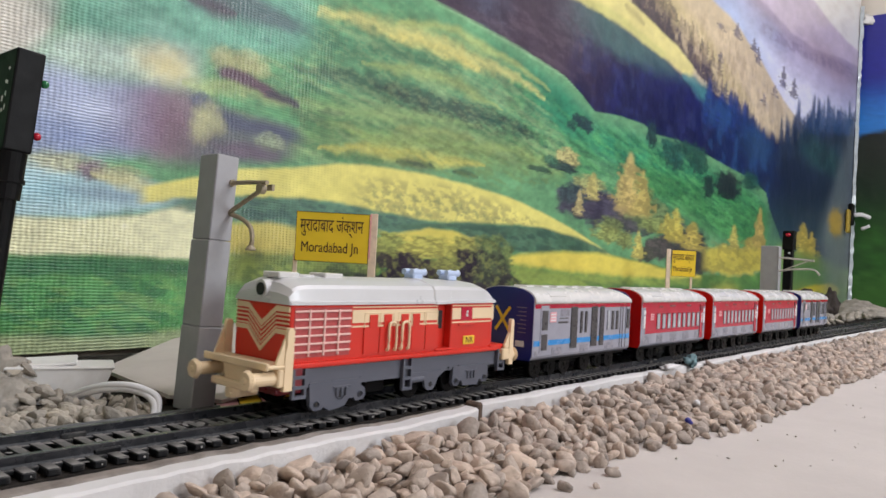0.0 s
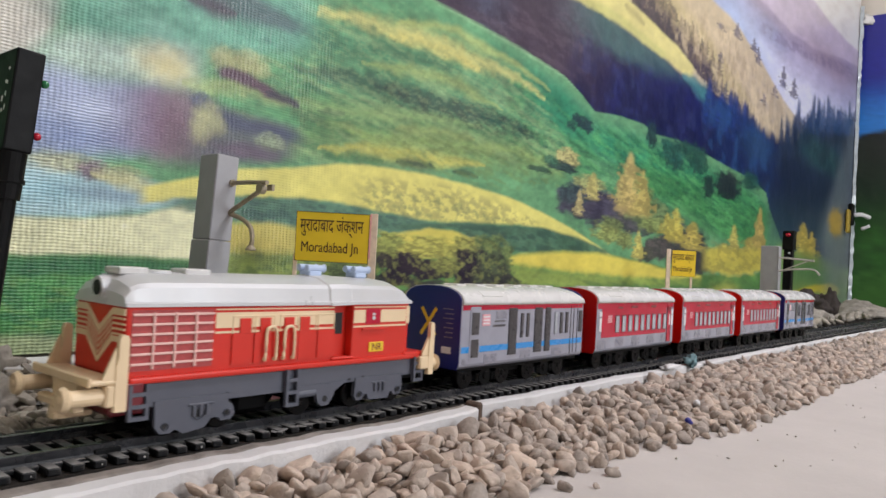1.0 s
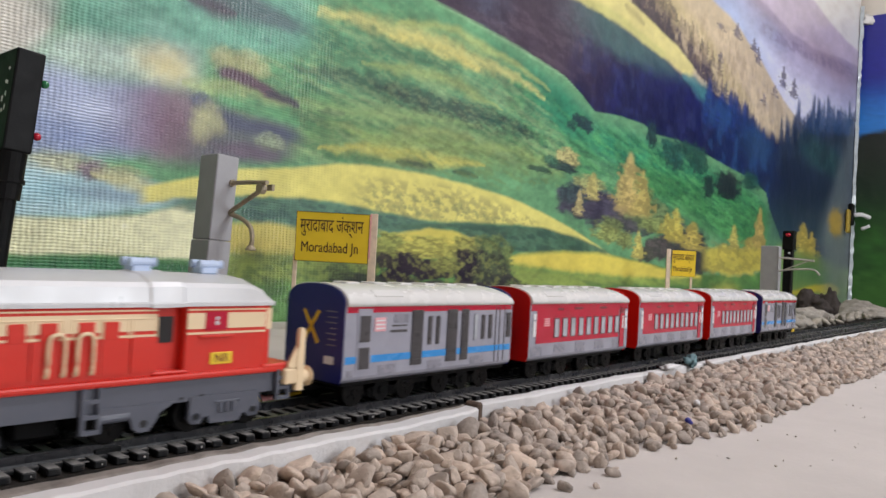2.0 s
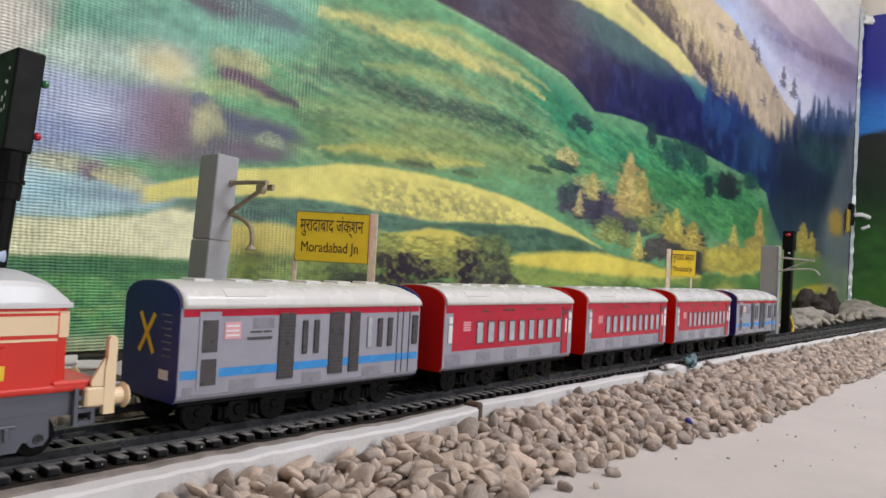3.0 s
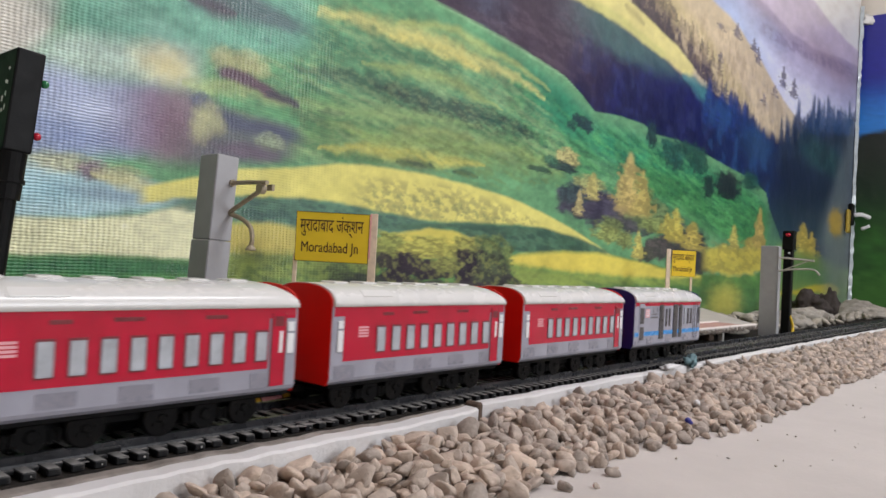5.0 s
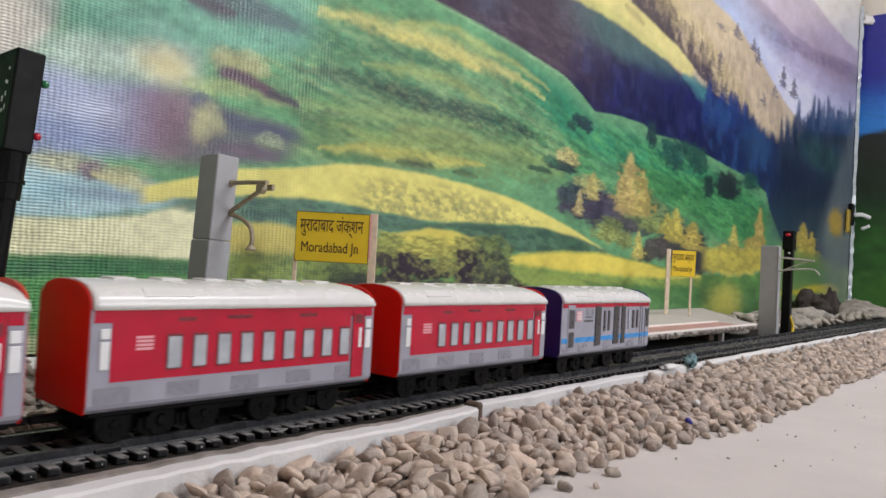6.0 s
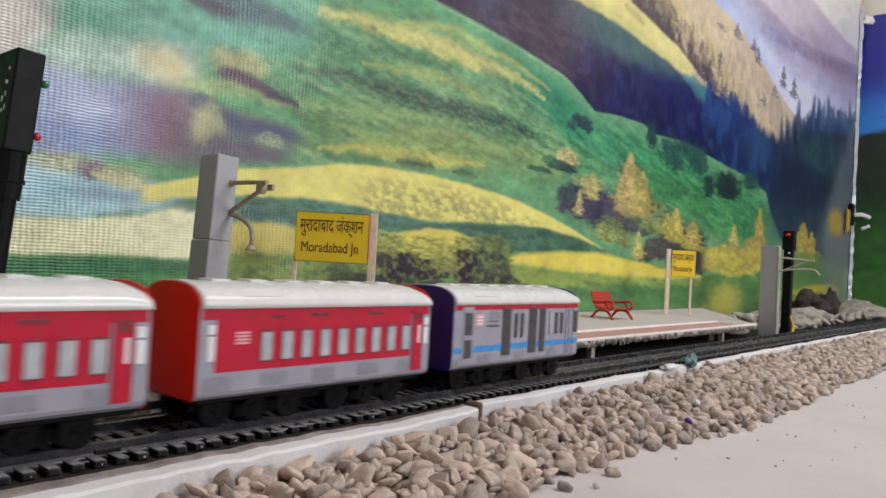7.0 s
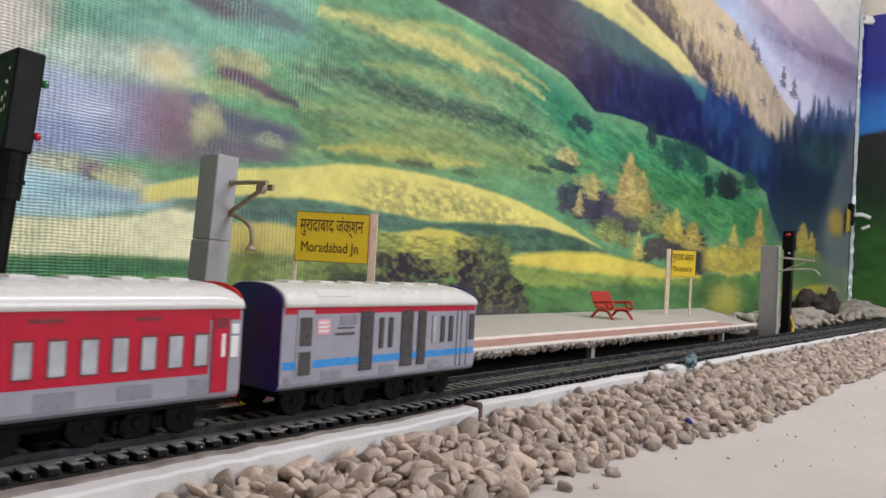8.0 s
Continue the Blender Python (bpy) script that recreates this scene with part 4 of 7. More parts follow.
M_DARKROCK = material("dark_brown_lump", (0.035, 0.026, 0.022), 0.8, vary=0.3, scale=80, bump=0.7, bscale=250)
M_TAPE = material("silver_clear_tape", (0.50, 0.56, 0.60), 0.12, vary=0.2, scale=30, bump=0.9, bscale=60, spec=0.8)
M_GREENLED = material("green_lamp_plastic", (0.02, 0.16, 0.06), 0.25, vary=0.05)
M_REDLED = material("red_lamp_plastic", (0.42, 0.01, 0.03), 0.25, vary=0.05)
M_STRIP = material("smoky_clear_plastic", (0.20, 0.20, 0.20), 0.2, vary=0.2)


def mast_one():
    m = thing("overhead_line_mast", pose(0.2335, 0.045, -0.0022) @ Matrix.Rotation(radians(2.9), 4, "Y"), "grey painted square mast with a bent bracket", "mast", "overhead line masts")
    part("foot_post", boxed(-0.0003, 0.0153, -0.0002, 0.0197, 0, 0.0490, bev=0.0006), M_MAST, m)
    part("post", boxed(0, 0.0150, 0, 0.0195, 0.0492, 0.100, bev=0.0006), M_MAST, m)
    part("upper_post", boxed(0.0004, 0.0150, 0.0004, 0.0192, 0.1003, 0.151, bev=0.0006), M_MAST, m)
    inv = m.matrix_world.inverted()

    def at(*p):
        return inv @ Vector(p)
    bm = bmesh.new()
    tube(bm, [at(0.2520, 0.0460, 0.1322), at(0.2520, 0.0290, 0.1322), at(0.2520, 0.0110, 0.1315)], 0.0013)
    rod(bm, at(0.2520, 0.0462, 0.1322), at(0.2520, 0.0440, 0.1322), 0.0022, seg=8)
    part("top_bar", bm, M_ARM, m, smooth=False)
    bm = bmesh.new()
    rod(bm, at(0.2505, 0.0165, 0.1282), at(0.2540, 0.0165, 0.1282), 0.0030, seg=14)
    box(bm, *(sorted((at(0.2512, 0, 0).x, at(0.2530, 0, 0).x))), at(0, 0.0140, 0).y, at(0, 0.0190, 0).y, 0.1310, 0.1345)
    part("clamp", bm, M_ARM, m)
    bm = bmesh.new()
    tube(bm, [at(0.2515, 0.0560, 0.1085), at(0.2518, 0.0420, 0.1165), at(0.2520, 0.0170, 0.1270)], 0.0014)
    part("stay_bar", bm, M_ARM, m)
    bm = bmesh.new()
    for k in range(9):
        t = k / 8
        a = at(0.2516, 0.0560 - 0.010 * t, 0.1085 + 0.005 * t)
        rod(bm, a + Vector((0.0012, 0.0005, -0.001 + 0.0004 * (k % 3))), a + Vector((-0.0012, -0.0005, 0.0012)), 0.0004, seg=6)
    part("wire_wrap", bm, M_ARM, m)
    bm = bmesh.new()
    tube(bm, bend([at(0.2520, 0.0470, 0.1140), at(0.2520, 0.0400, 0.1125), at(0.2520, 0.0320, 0.1103), at(0.2520, 0.0245, 0.1060), at(0.2520, 0.0222, 0.1000), at(0.2520, 0.0228, 0.0955)], 5), 0.0014)
    part("curved_arm", bm, M_ARM, m, smooth=True)
    bm = bmesh.new()
    rod(bm, at(0.2520, 0.0228, 0.0962), at(0.2520, 0.0230, 0.0936), 0.0012, 0.0030, seg=14)
    rod(bm, at(0.2520, 0.0230, 0.0936), at(0.2520, 0.0230, 0.0928), 0.0030, seg=14)
    part("foot", bm, M_ARM, m)


mast_one()


def mast_two():
    m = thing("overhead_line_mast", pose(1.302, 0.0300, -0.0022) @ Matrix.Rotation(radians(-0.5), 4, "X"), "grey painted mast with pale wire brackets", "mast", "overhead line masts")
    part("post", boxed(0, 0.012, 0, 0.0275, 0, 0.152, bev=0.0007), M_MAST, m)
    part("edge_strip", boxed(-0.0006, 0.0126, -0.0022, -0.0001, 0, 0.1505, bev=0.0005), M_MAST, m)
    bm = bmesh.new()
    tube(bm, [(0.003, 0.001, 0.133), (0.003, -0.030, 0.131), (0.003, -0.056, 0.1285)], 0.0016)
    part("top_bar", bm, M_ARM_PALE, m)
    bm = bmesh.new()
    tube(bm, bend([(0.003, 0.001, 0.110), (0.003, -0.020, 0.1135), (0.003, -0.048, 0.1150), (0.003, -0.058, 0.1130), (0.003, -0.064, 0.1060)], 4), 0.0015)
    part("curved_arm", bm, M_ARM_PALE, m)
    bm = bmesh.new()
    tube(bm, [(0.003, 0.001, 0.108), (0.003, -0.050, 0.1300)], 0.0009)
    part("stay_bar", bm, M_ARM_PALE, m)


mast_two()


def left_signal():
    s = thing("colour_light_signal", pose(0.1135, 0.030, -0.0022) @ Matrix.Rotation(radians(4.6), 4, "Y"), "black signal box on a pole with two lamps", "signal", "colour light signals")
    bm = bmesh.new()
    rod(bm, (0.0045, 0.007, 0.0), (0.0045, 0.007, 0.1345), 0.0050, 0.0048, seg=18)
    part("pole", bm, M_BLACK, s)
    bm = bmesh.new()
    rod(bm, (0.0045, 0.007, 0.1130), (0.0045, 0.007, 0.1345), 0.0062, 0.0066, seg=18)
    rod(bm, (0.0045, 0.007, 0.1205), (0.0045, 0.007, 0.1225), 0.0072, seg=18)
    part("collar", bm, M_BLACK, s)
    head = part("head", boxed(-0.0020, 0.0105, 0.0, 0.0300, 0.1345, 0.1818, bev=0.0009, seg=2), M_BLACK, s)
    for z, mat, nm in ((0.1685, M_GREENLED, "green lamp bulb"), (0.1435, M_REDLED, "red lamp bulb")):
        bm = bmesh.new()
        bmesh.ops.create_uvsphere(bm, u_segments=14, v_segments=10, radius=0.0019)
        bmesh.ops.translate(bm, vec=(0.0122, 0.0022, z), verts=bm.verts[:])
        part("lamp", bm, mat, head, nm, smooth=True)
    rnd = random.Random(12)
    bm = bmesh.new()
    for k in range(7):
        y, z = 0.009 + rnd.uniform(-0.003, 0.003), 0.1520 + 0.0030 * k + rnd.uniform(-0.003, 0.003)
        bmesh.ops.create_icosphere(bm, subdivisions=1, radius=rnd.uniform(0.0006, 0.0014), matrix=Matrix.Translation((-0.0020, y, z)) @ Matrix.Diagonal((0.25, 1, rnd.uniform(0.8, 2.2), 1)))
    part("glue_flecks", bm, M_WHITE, head, "pale glue flecks", kind="stuff")


left_signal()


def right_signal():
    s = thing("colour_light_signal", pose(1.395, 0.0335, -0.0022), "slim black signal post with one red lamp", "signal", "colour light signals")
    part("post", boxed(0, 0.014, 0, 0.0145, 0, 0.150, bev=0.001), M_BLACK, s)
    head = part("head", boxed(-0.0015, 0.0155, -0.002, 0.017, 0.150, 0.184, bev=0.001), M_BLACK, s)
    bm = bmesh.new()
    bmesh.ops.create_uvsphere(bm, u_segments=12, v_segments=8, radius=0.0042)
    bmesh.ops.transform(bm, matrix=Matrix.Translation((-0.0015, 0.008, 0.1765)) @ Matrix.Diagonal((0.5, 1.1, 0.8, 1)), verts=bm.verts[:])
    part("lamp", bm, M_REDLED, head, "red lamp bulb", smooth=True)
    part("tag", boxed(-0.0012, 0.0, 0.003, 0.0065, 0.143, 0.1455), M_WHITE, s)


right_signal()

PLAT_Z = 0.021


def sign_board(cx, cy, base_z, w, h, zc, wide_post, other, label):
    """Board facing the track, turned to run along (0.645, -0.764)."""
    yaw = math.degrees(math.atan2(-0.764, 0.645))
    s = thing("station_sign", pose(cx, cy, base_z, 0, 0, yaw), label, "station sign", "station signs")
    zc -= base_z
    bm = boxed(-w / 2, w / 2, -0.0006, 0.0006, zc - h / 2, zc + h / 2, bev=0.0002)
    board = part("board", bm, M_SIGN, s)
    bm = bmesh.new()
    e = 0.0005
    for a in ((-w / 2, w / 2, zc + h / 2 - e, zc + h / 2), (-w / 2, w / 2, zc - h / 2, zc - h / 2 + e), (-w / 2, -w / 2 + e, zc - h / 2, zc + h / 2), (w / 2 - e, w / 2, zc - h / 2, zc + h / 2)):
        box(bm, a[0], a[1], -0.0008, -0.0006, a[2], a[3])
    part("border", bm, M_INK, board, "thin dark border line")
    t1 = text_mesh("hindi_name", "मुरादाबाद जंक्शन", h * 0.30, M_INK, board, "station name in Hindi")
    k = 0.86 * w / max(1e-6, t1.dimensions.x)
    t1.data.transform(Matrix.Diagonal((k, 1, 1.25, 1)))
    t1.location = (-0.001, -0.0008, zc + h * 0.22)
    t2 = text_mesh("english_name", "Moradabad Jn", h * 0.23, M_INK, board, "station name in English")
    k = 0.77 * w / max(1e-6, t2.dimensions.x)
    t2.data.transform(Matrix.Diagonal((k, 1, 1.28, 1)))
    t2.location = (-0.002, -0.0008, zc - h * 0.215)
    for x, t, top in ((wide_post, 0.0036, zc + h / 2 + 0.0012), (other, 0.0018, zc - h / 2 + 0.006)):
        part("post", boxed(x - t, x + t, 0.0012, 0.0046, 0.0, top, bev=0.0003), M_WOOD, s)
    return s


S1 = sign_board(0.463, 0.194, PLAT_Z + 0.0002, 0.0695, 0.0470, 0.1095, 0.0383, -0.0345, "yellow station name board on wooden sticks")
bm = boxed(0.0346, 0.0362, 0.0008, 0.0014, 0.0700, 0.1120)
part("paper_edge", bm, M_LABEL_PINK, S1)
sign_board(1.2700, 0.1790, PLAT_Z + 0.0002, 0.0425, 0.0465, 0.1130, -0.0262, 0.0150, "small yellow station name board on two sticks")


def station_platform():
    p = thing("station_platform", pose(0, 0, 0), "grey card station platform with red edge strip", "platform")
    x0, x1, x2 = 0.400, 1.235, 1.640
    n = 90

    def edge(x):
        return 0.0385 + 0.0012 * noise.noise((x * 26, 0.4, 2.0)) + max(0.0, x - x1) * 0.60

    def deck_z(y):
        return PLAT_Z - 0.0022 + 0.0105 * (y - 0.038)

    def strip(name, d0, d1, low, high, mat, label="", xa=x0, xb=x1, wob=0.0):
        bm = bmesh.new()
        prev = None
        for i in range(n + 1):
            x = xa + (xb - xa) * i / n
            w = wob * noise.noise((x * 40, d0 * 300, 5.0))
            ya, yb = edge(x) + d0 + w, (edge(x) + d1 + w if d1 is not None else WALL_Y - 0.0045)
            ring = [bm.verts.new(q) for q in ((x, ya, deck_z(ya) + low), (x, yb, deck_z(yb) + low), (x, yb, deck_z(yb) + high), (x, ya, deck_z(ya) + high))]
            if prev:
                for k in range(4):
                    bm.faces.new((prev[k], prev[(k + 1) % 4], ring[(k + 1) % 4], ring[k]))
            else:
                bm.faces.new(ring)
            prev = ring
        bm.faces.new(list(reversed(prev)))
        bmesh.ops.recalc_face_normals(bm, faces=bm.faces[:])
        return part(name, bm, mat, p, label)
    strip("deck", 0.0, None, -0.0035, 0.0, M_PLAT, xb=x2)
    strip("edge_strip", 0.0012, 0.0520, 0.0001, 0.0004, M_PLAT_RED, "dull red painted edge strip", wob=0.001, xb=1.2)
    strip("outer_line", -0.0004, 0.0060, 0.0004, 0.0020, M_PLAT_WHITE, "worn white line", wob=0.0016)
    strip("inner_line", 0.0500, 0.0570, 0.0004, 0.0020, M_PLAT_WHITE, "worn white line", wob=0.0016, xb=1.2)
    rnd = random.Random(31)
    bm = bmesh.new()
    x = x0
    while x < x1:
        for k in range(2):
            r = rnd.uniform(0.0009, 0.0021)
            m = Matrix.Translation((x, edge(x) + rnd.uniform(-0.0012, 0.002), deck_z(0.038) - 0.0012 - rnd.uniform(0, 0.0050))) @ Euler((rnd.random() * 3, rnd.random() * 3, 0)).to_matrix().to_4x4() @ Matrix.Diagonal((1.3, 1, 0.8, 1))
            bmesh.ops.create_icosphere(bm, subdivisions=1, radius=r, matrix=m)
        x += 0.0021
    part("crumbling_edge", bm, M_CRUMB, p, "crumbling gritty underside edge", kind="stuff")
    for x, y in ((0.705, 0.034), (1.105, 0.036), (0.46, 0.075), (0.9, 0.16), (0.6, 0.2)):
        part("support_post", boxed(x, x + 0.007, y + 0.012, y + 0.019, -0.0022, deck_z(y) - 0.0036, bev=0.0005), M_PLAT, p)
    part("support_block", boxed(1.085, 1.104, 0.060, 0.085, -0.0022, deck_z(0.06) - 0.0036, bev=0.001), M_KERB_EDGE, p, "dark brown support block")
    # sloping end board
    bm = bmesh.new()
    top = [(0.400, 0.262, PLAT_Z), (0.312, 0.203, PLAT_Z - 0.0012), (0.2290, 0.1465, 0.0100), (0.2325, 0.0680, 0.0045), (0.2536, 0.0453, 0.0030), (0.302, 0.0350, 0.0150), (0.400, edge(0.4), deck_z(0.038))]
    cen = bm.verts.new((0.330, 0.130, PLAT_Z - 0.0012))
    low = bm.verts.new((0.330, 0.130, PLAT_Z - 0.0034))
    a = [bm.verts.new(q) for q in top]
    b = [bm.verts.new((q[0], q[1], q[2] - 0.0022)) for q in top]
    for i in range(7):
        k = (i + 1) % 7
        bm.faces.new((a[i], a[k], cen))
        bm.faces.new((b[k], b[i], low))
        bm.faces.new((a[i], b[i], b[k], a[k]))
    bmesh.ops.recalc_face_normals(bm, faces=bm.faces[:])
    part("ramp_board", bm, M_PLAT, p, "grey sloping end board")
    # ragged board edge; shade of the gap below is put in as a dark strip
    rnd = random.Random(17)
    bm = bmesh.new()
    pa, pb = Vector((0.2285, 0.1465, 0.0078)), Vector((0.2320, 0.0680, 0.0023))
    prev = None
    for i in range(30):
        q = pa.lerp(pb, i / 29) + Vector((rnd.uniform(-0.002, 0.001), 0, 0))
        h = 0.0048 + rnd.uniform(0, 0.0030)
        ring = [bm.verts.new(q), bm.verts.new(q + Vector((0.004, 0, -h))), bm.verts.new(q + Vector((0.008, 0, 0.0005)))]
        if prev:
            for k in range(3):
                bm.faces.new((prev[k], prev[(k + 1) % 3], ring[(k + 1) % 3], ring[k]))
        prev = ring
    bmesh.ops.recalc_face_normals(bm, faces=bm.faces[:])
    part("torn_edge", bm, M_KERB_EDGE, p, "dark ragged card strip standing in for the shaded gap")
    qa, qb = Vector((0.2450, 0.0345, -0.0012)), Vector((0.3050, 0.0325, 0.0036))
    for k, mat in enumerate((M_LABEL_PINK, M_YELLOW, M_LABEL_PINK, M_YELLOW)):
        bm = bmesh.new()
        u, v = qa.lerp(qb, k / 4), qa.lerp(qb, (k + 1) / 4 - 0.02)
        inner = Vector((0.007, 0.0135, 0.0012))
        vs = [bm.verts.new(q) for q in (u, v, v + inner, u + inner)]
        f = bm.faces.new(vs)
        r = bmesh.ops.extrude_face_region(bm, geom=[f])
        bmesh.ops.translate(bm, vec=(0, 0, 0.0006), verts=[g for g in r["geom"] if isinstance(g, bmesh.types.BMVert)])
        bmesh.ops.recalc_face_normals(bm, faces=bm.faces[:])
        part("striped_flap", bm, mat, p)


station_platform()


def bench():
    b = thing("station_bench", pose(0, 0, 0), "small red plastic bench with slatted back", "bench", "platform benches")
    L, D = 0.044, 0.030
    for k in range(5):
        y = -D / 2 + 0.0062 * k
        part("seat_slat", boxed(-L / 2, L / 2, y, y + 0.0050, 0.0150, 0.0166, bev=0.0004), M_BENCH, b)
    tilt = Matrix.Translation((0, D / 2 - 0.001, 0.0150)) @ Matrix.Rotation(radians(-26), 4, "X")
    back = part("backrest", boxed(-L / 2, L / 2, -0.0013, 0.0013, 0.0245, 0.0275, bev=0.0006), M_BENCH, b, "lattice backrest")
    back.matrix_local = tilt
    for k in range(5):
        part("rail", boxed(-L / 2, L / 2, -0.0008, 0.0008, 0.0030 + 0.0046 * k, 0.0058 + 0.0046 * k, bev=0.0003), M_BENCH, back)
    for k in range(8):
        x = -L / 2 + (L - 0.0024) * k / 7
        part("slat", boxed(x, x + 0.0024, -0.0010, 0.0010, 0.0, 0.0246, bev=0.0003), M_BENCH, back)
    for s in (-1, 1):
        x = s * (L / 2 + 0.0018)
        bm = bmesh.new()
        tube(bm, bend([(x, -D / 2 - 0.005, 0.0), (x, -D / 2 - 0.001, 0.0050), (x, -D / 2 + 0.006, 0.0115), (x, 0, 0.0128), (x, D / 2 - 0.006, 0.0115), (x, D / 2 + 0.001, 0.0050), (x, D / 2 + 0.006, 0.0)], 5), 0.0022, 8)
        part("leg_frame", bm, M_BENCH, b, smooth=True)
        bm = bmesh.new()
        tube(bm, bend([(x, -D / 2 + 0.002, 0.0145), (x, -D / 2 - 0.004, 0.0185), (x, -D / 2 - 0.002, 0.0250), (x, -D / 2 + 0.006, 0.0265), (x, D / 2 - 0.004, 0.0240), (x, D / 2 + 0.004, 0.0250)], 5), 0.0021, 8)
        part("armrest", bm, M_BENCH, b, smooth=True)
        bm = bmesh.new()
        tube(bm, bend([(x, -D / 2 + 0.004, 0.0150), (x, -D / 2 + 0.008, 0.0210), (x, -D / 2 + 0.012, 0.0255)], 4), 0.0014, 8)
        part("arm_strut", bm, M_BENCH, b, smooth=True)
    b.matrix_world = pose(1.0220, 0.1860, PLAT_Z - 0.0006, 0, 0, -10)
    copy_thing(b, pose(0.6130, 0.1790, PLAT_Z - 0.0008, 0, 0, -10))


bench()


def lump(name, m, size, seed, mat, label, category, sub=4, rough=0.35, group=""):
    bm = bmesh.new()
    bmesh.ops.create_icosphere(bm, subdivisions=sub, radius=0.5)
    off = Vector((seed * 7.3, seed * 3.1, seed * 1.7))
    for v in bm.verts:
        p = v.co.copy()
        k = 1 + rough * noise.noise(p * 2.4 + off) + 0.55 * rough * noise.noise(p * 6 + off) + 0.45 * rough * noise.noise(p * 13 + off) + 0.3 * rough * noise.noise(p * 29 + off)
        p *= k
        v.co = Vector((p.x * size[0], p.y * size[1], max(-0.32, p.z) * size[2]))
    ob = part(name, bm, mat, smooth=True)
    ob.matrix_world = m
    return tagged(ob, label, category, group)


BED = -0.0022
lump("clay_mound", pose(0.151, 0.140, BED + 0.0045, 0, 0, 20), (0.070, 0.050, 0.040), 3, M_CLOD, "heap of brown crumbly clay by the wall", "heap", 5, 0.75)
lump("clay_clod", pose(0.150, 0.100, BED + 0.004, 0, 0, 50), (0.040, 0.034, 0.026), 8, M_CLOD, "brown clod of clay beside the track", "clod", 4, 0.5)


def rubble(name, spots, label, mat, seed, dmin, dmax, smooth=True, flat=1.0):
    rnd = random.Random(seed)
    verts, faces, base = [], [], 0
    for x0, x1, y0, y1, count, lift in spots:
        for _ in range(count):
            me = RUBBLE_SHAPES[rnd.randrange(len(RUBBLE_SHAPES))]
            d = rnd.uniform(dmin, dmax)
            m = np.array(Euler((rnd.gauss(0, 0.5 * flat), rnd.gauss(0, 0.5 * flat), rnd.uniform(0, 6.3))).to_matrix() @ Matrix.Diagonal((d * 1.2, d, d * flat)))
            v = me[0] @ m.T + np.array((rnd.uniform(x0, x1), rnd.uniform(y0, y1), BED + lift + (0.26 * d + rnd.uniform(0, 0.3 * d)) * flat))
            verts.append(v)
            faces.append(me[1] + base)
            base += len(v)
    me = bpy.data.meshes.new(name)
    me.from_pydata(np.concatenate(verts).tolist(), [], np.concatenate(faces).tolist())
    me.polygons.foreach_set("use_smooth", [smooth] * len(me.polygons))
    me.materials.append(mat)
    tagged(new(name, me), label, "rubble", kind="stuff")


RUBBLE_SHAPES = []
for i in range(6):
    me = pebble_mesh(40 + i, 2)
    RUBBLE_SHAPES.append((np.array([v.co[:] for v in me.vertices]), np.array([p.vertices[:] for p in me.polygons])))
rubble("rubble_by_track", [(0.100, 0.215, 0.042, 0.105, 170, 0), (0.10, 0.19, 0.036, 0.07, 90, 0), (0.16, 0.215, 0.037, 0.060, 25, 0), (0.125, 0.180, 0.085, 0.120, 70, 0.006), (0.135, 0.175, 0.115, 0.150, 60, 0.015)], "grey-brown broken stones scattered behind the track", M_CLOD, 5, 0.0040, 0.0115, False)
rubble("rubble_by_corner", [(1.45, 2.6, 0.045, 0.25, 170, 0), (1.42, 1.7, 0.08, 0.2, 25, 0)], "pale brown stones scattered towards the corner", M_CLOD, 6, 0.010, 0.030)
rubble("floor_crumbs", [(0.25, 1.3, -0.30, -0.135, 70, FLOOR_Z - BED)], "tiny dark crumbs scattered on the floor", M_CLOD, 9, 0.0006, 0.0022, False)
rubble("track_dust", [(0.10, 0.24, -0.013, 0.013, 60, 0.0026), (0.40, 0.80, -0.013, 0.013, 110, 0.0026), (0.12, 0.40, -0.0290, -0.0235, 24, 0.0026), (0.80, 1.6, -0.013, 0.013, 90, 0.0026)], "pale plaster dust lying between the rails", M_DUST, 13, 0.002, 0.0075, False, 0.14)
lump("paper_scrap", pose(3.128, 0.259, 1.095, 10, 0, 30), (0.012, 0.050, 0.040), 61, M_TRAY, "white paper scrap stuck on the blue banner", "scrap", 3, 0.8)
lump("rock", pose(1.66, 0.095, BED + 0.008, 0, 0, 30), (0.14, 0.07, 0.040), 11, M_CLOD, "pale brown rock lying by the banner", "rock", 4, 0.4, "rocks by the corner")
lump("rock", pose(1.85, 0.120, BED + 0.008, 0, 0, -20), (0.17, 0.09, 0.050), 15, M_CLOD, "pale brown rock lying by the banner", "rock", 4, 0.4, "rocks by the corner")
lump("rock", pose(2.48, 0.130, BED + 0.009, 0, 0, 10), (0.26, 0.15, 0.075), 21, M_CLOD, "sandy heap of rock in the corner", "rock", 4, 0.35, "rocks by the corner")
lump("rock", pose(1.31, 0.110, BED + 0.003, 0, 0, 10), (0.07, 0.06, 0.028), 27, M_CLOD, "pale brown rock beside the mast", "rock", 4, 0.4, "rocks by the corner")
lump("dark_lump", pose(2.02, 0.150, BED + 0.026, 0, 0, 15), (0.13, 0.09, 0.085), 33, M_DARKROCK, "dark brown lumpy mass among pale rocks", "lump", 4, 0.5)
lump("dark_lump", pose(2.16, 0.140, BED + 0.020, 0, 0, 60), (0.05, 0.05, 0.10), 37, M_DARKROCK, "dark brown lumpy mass among pale rocks", "lump", 4, 0.4)


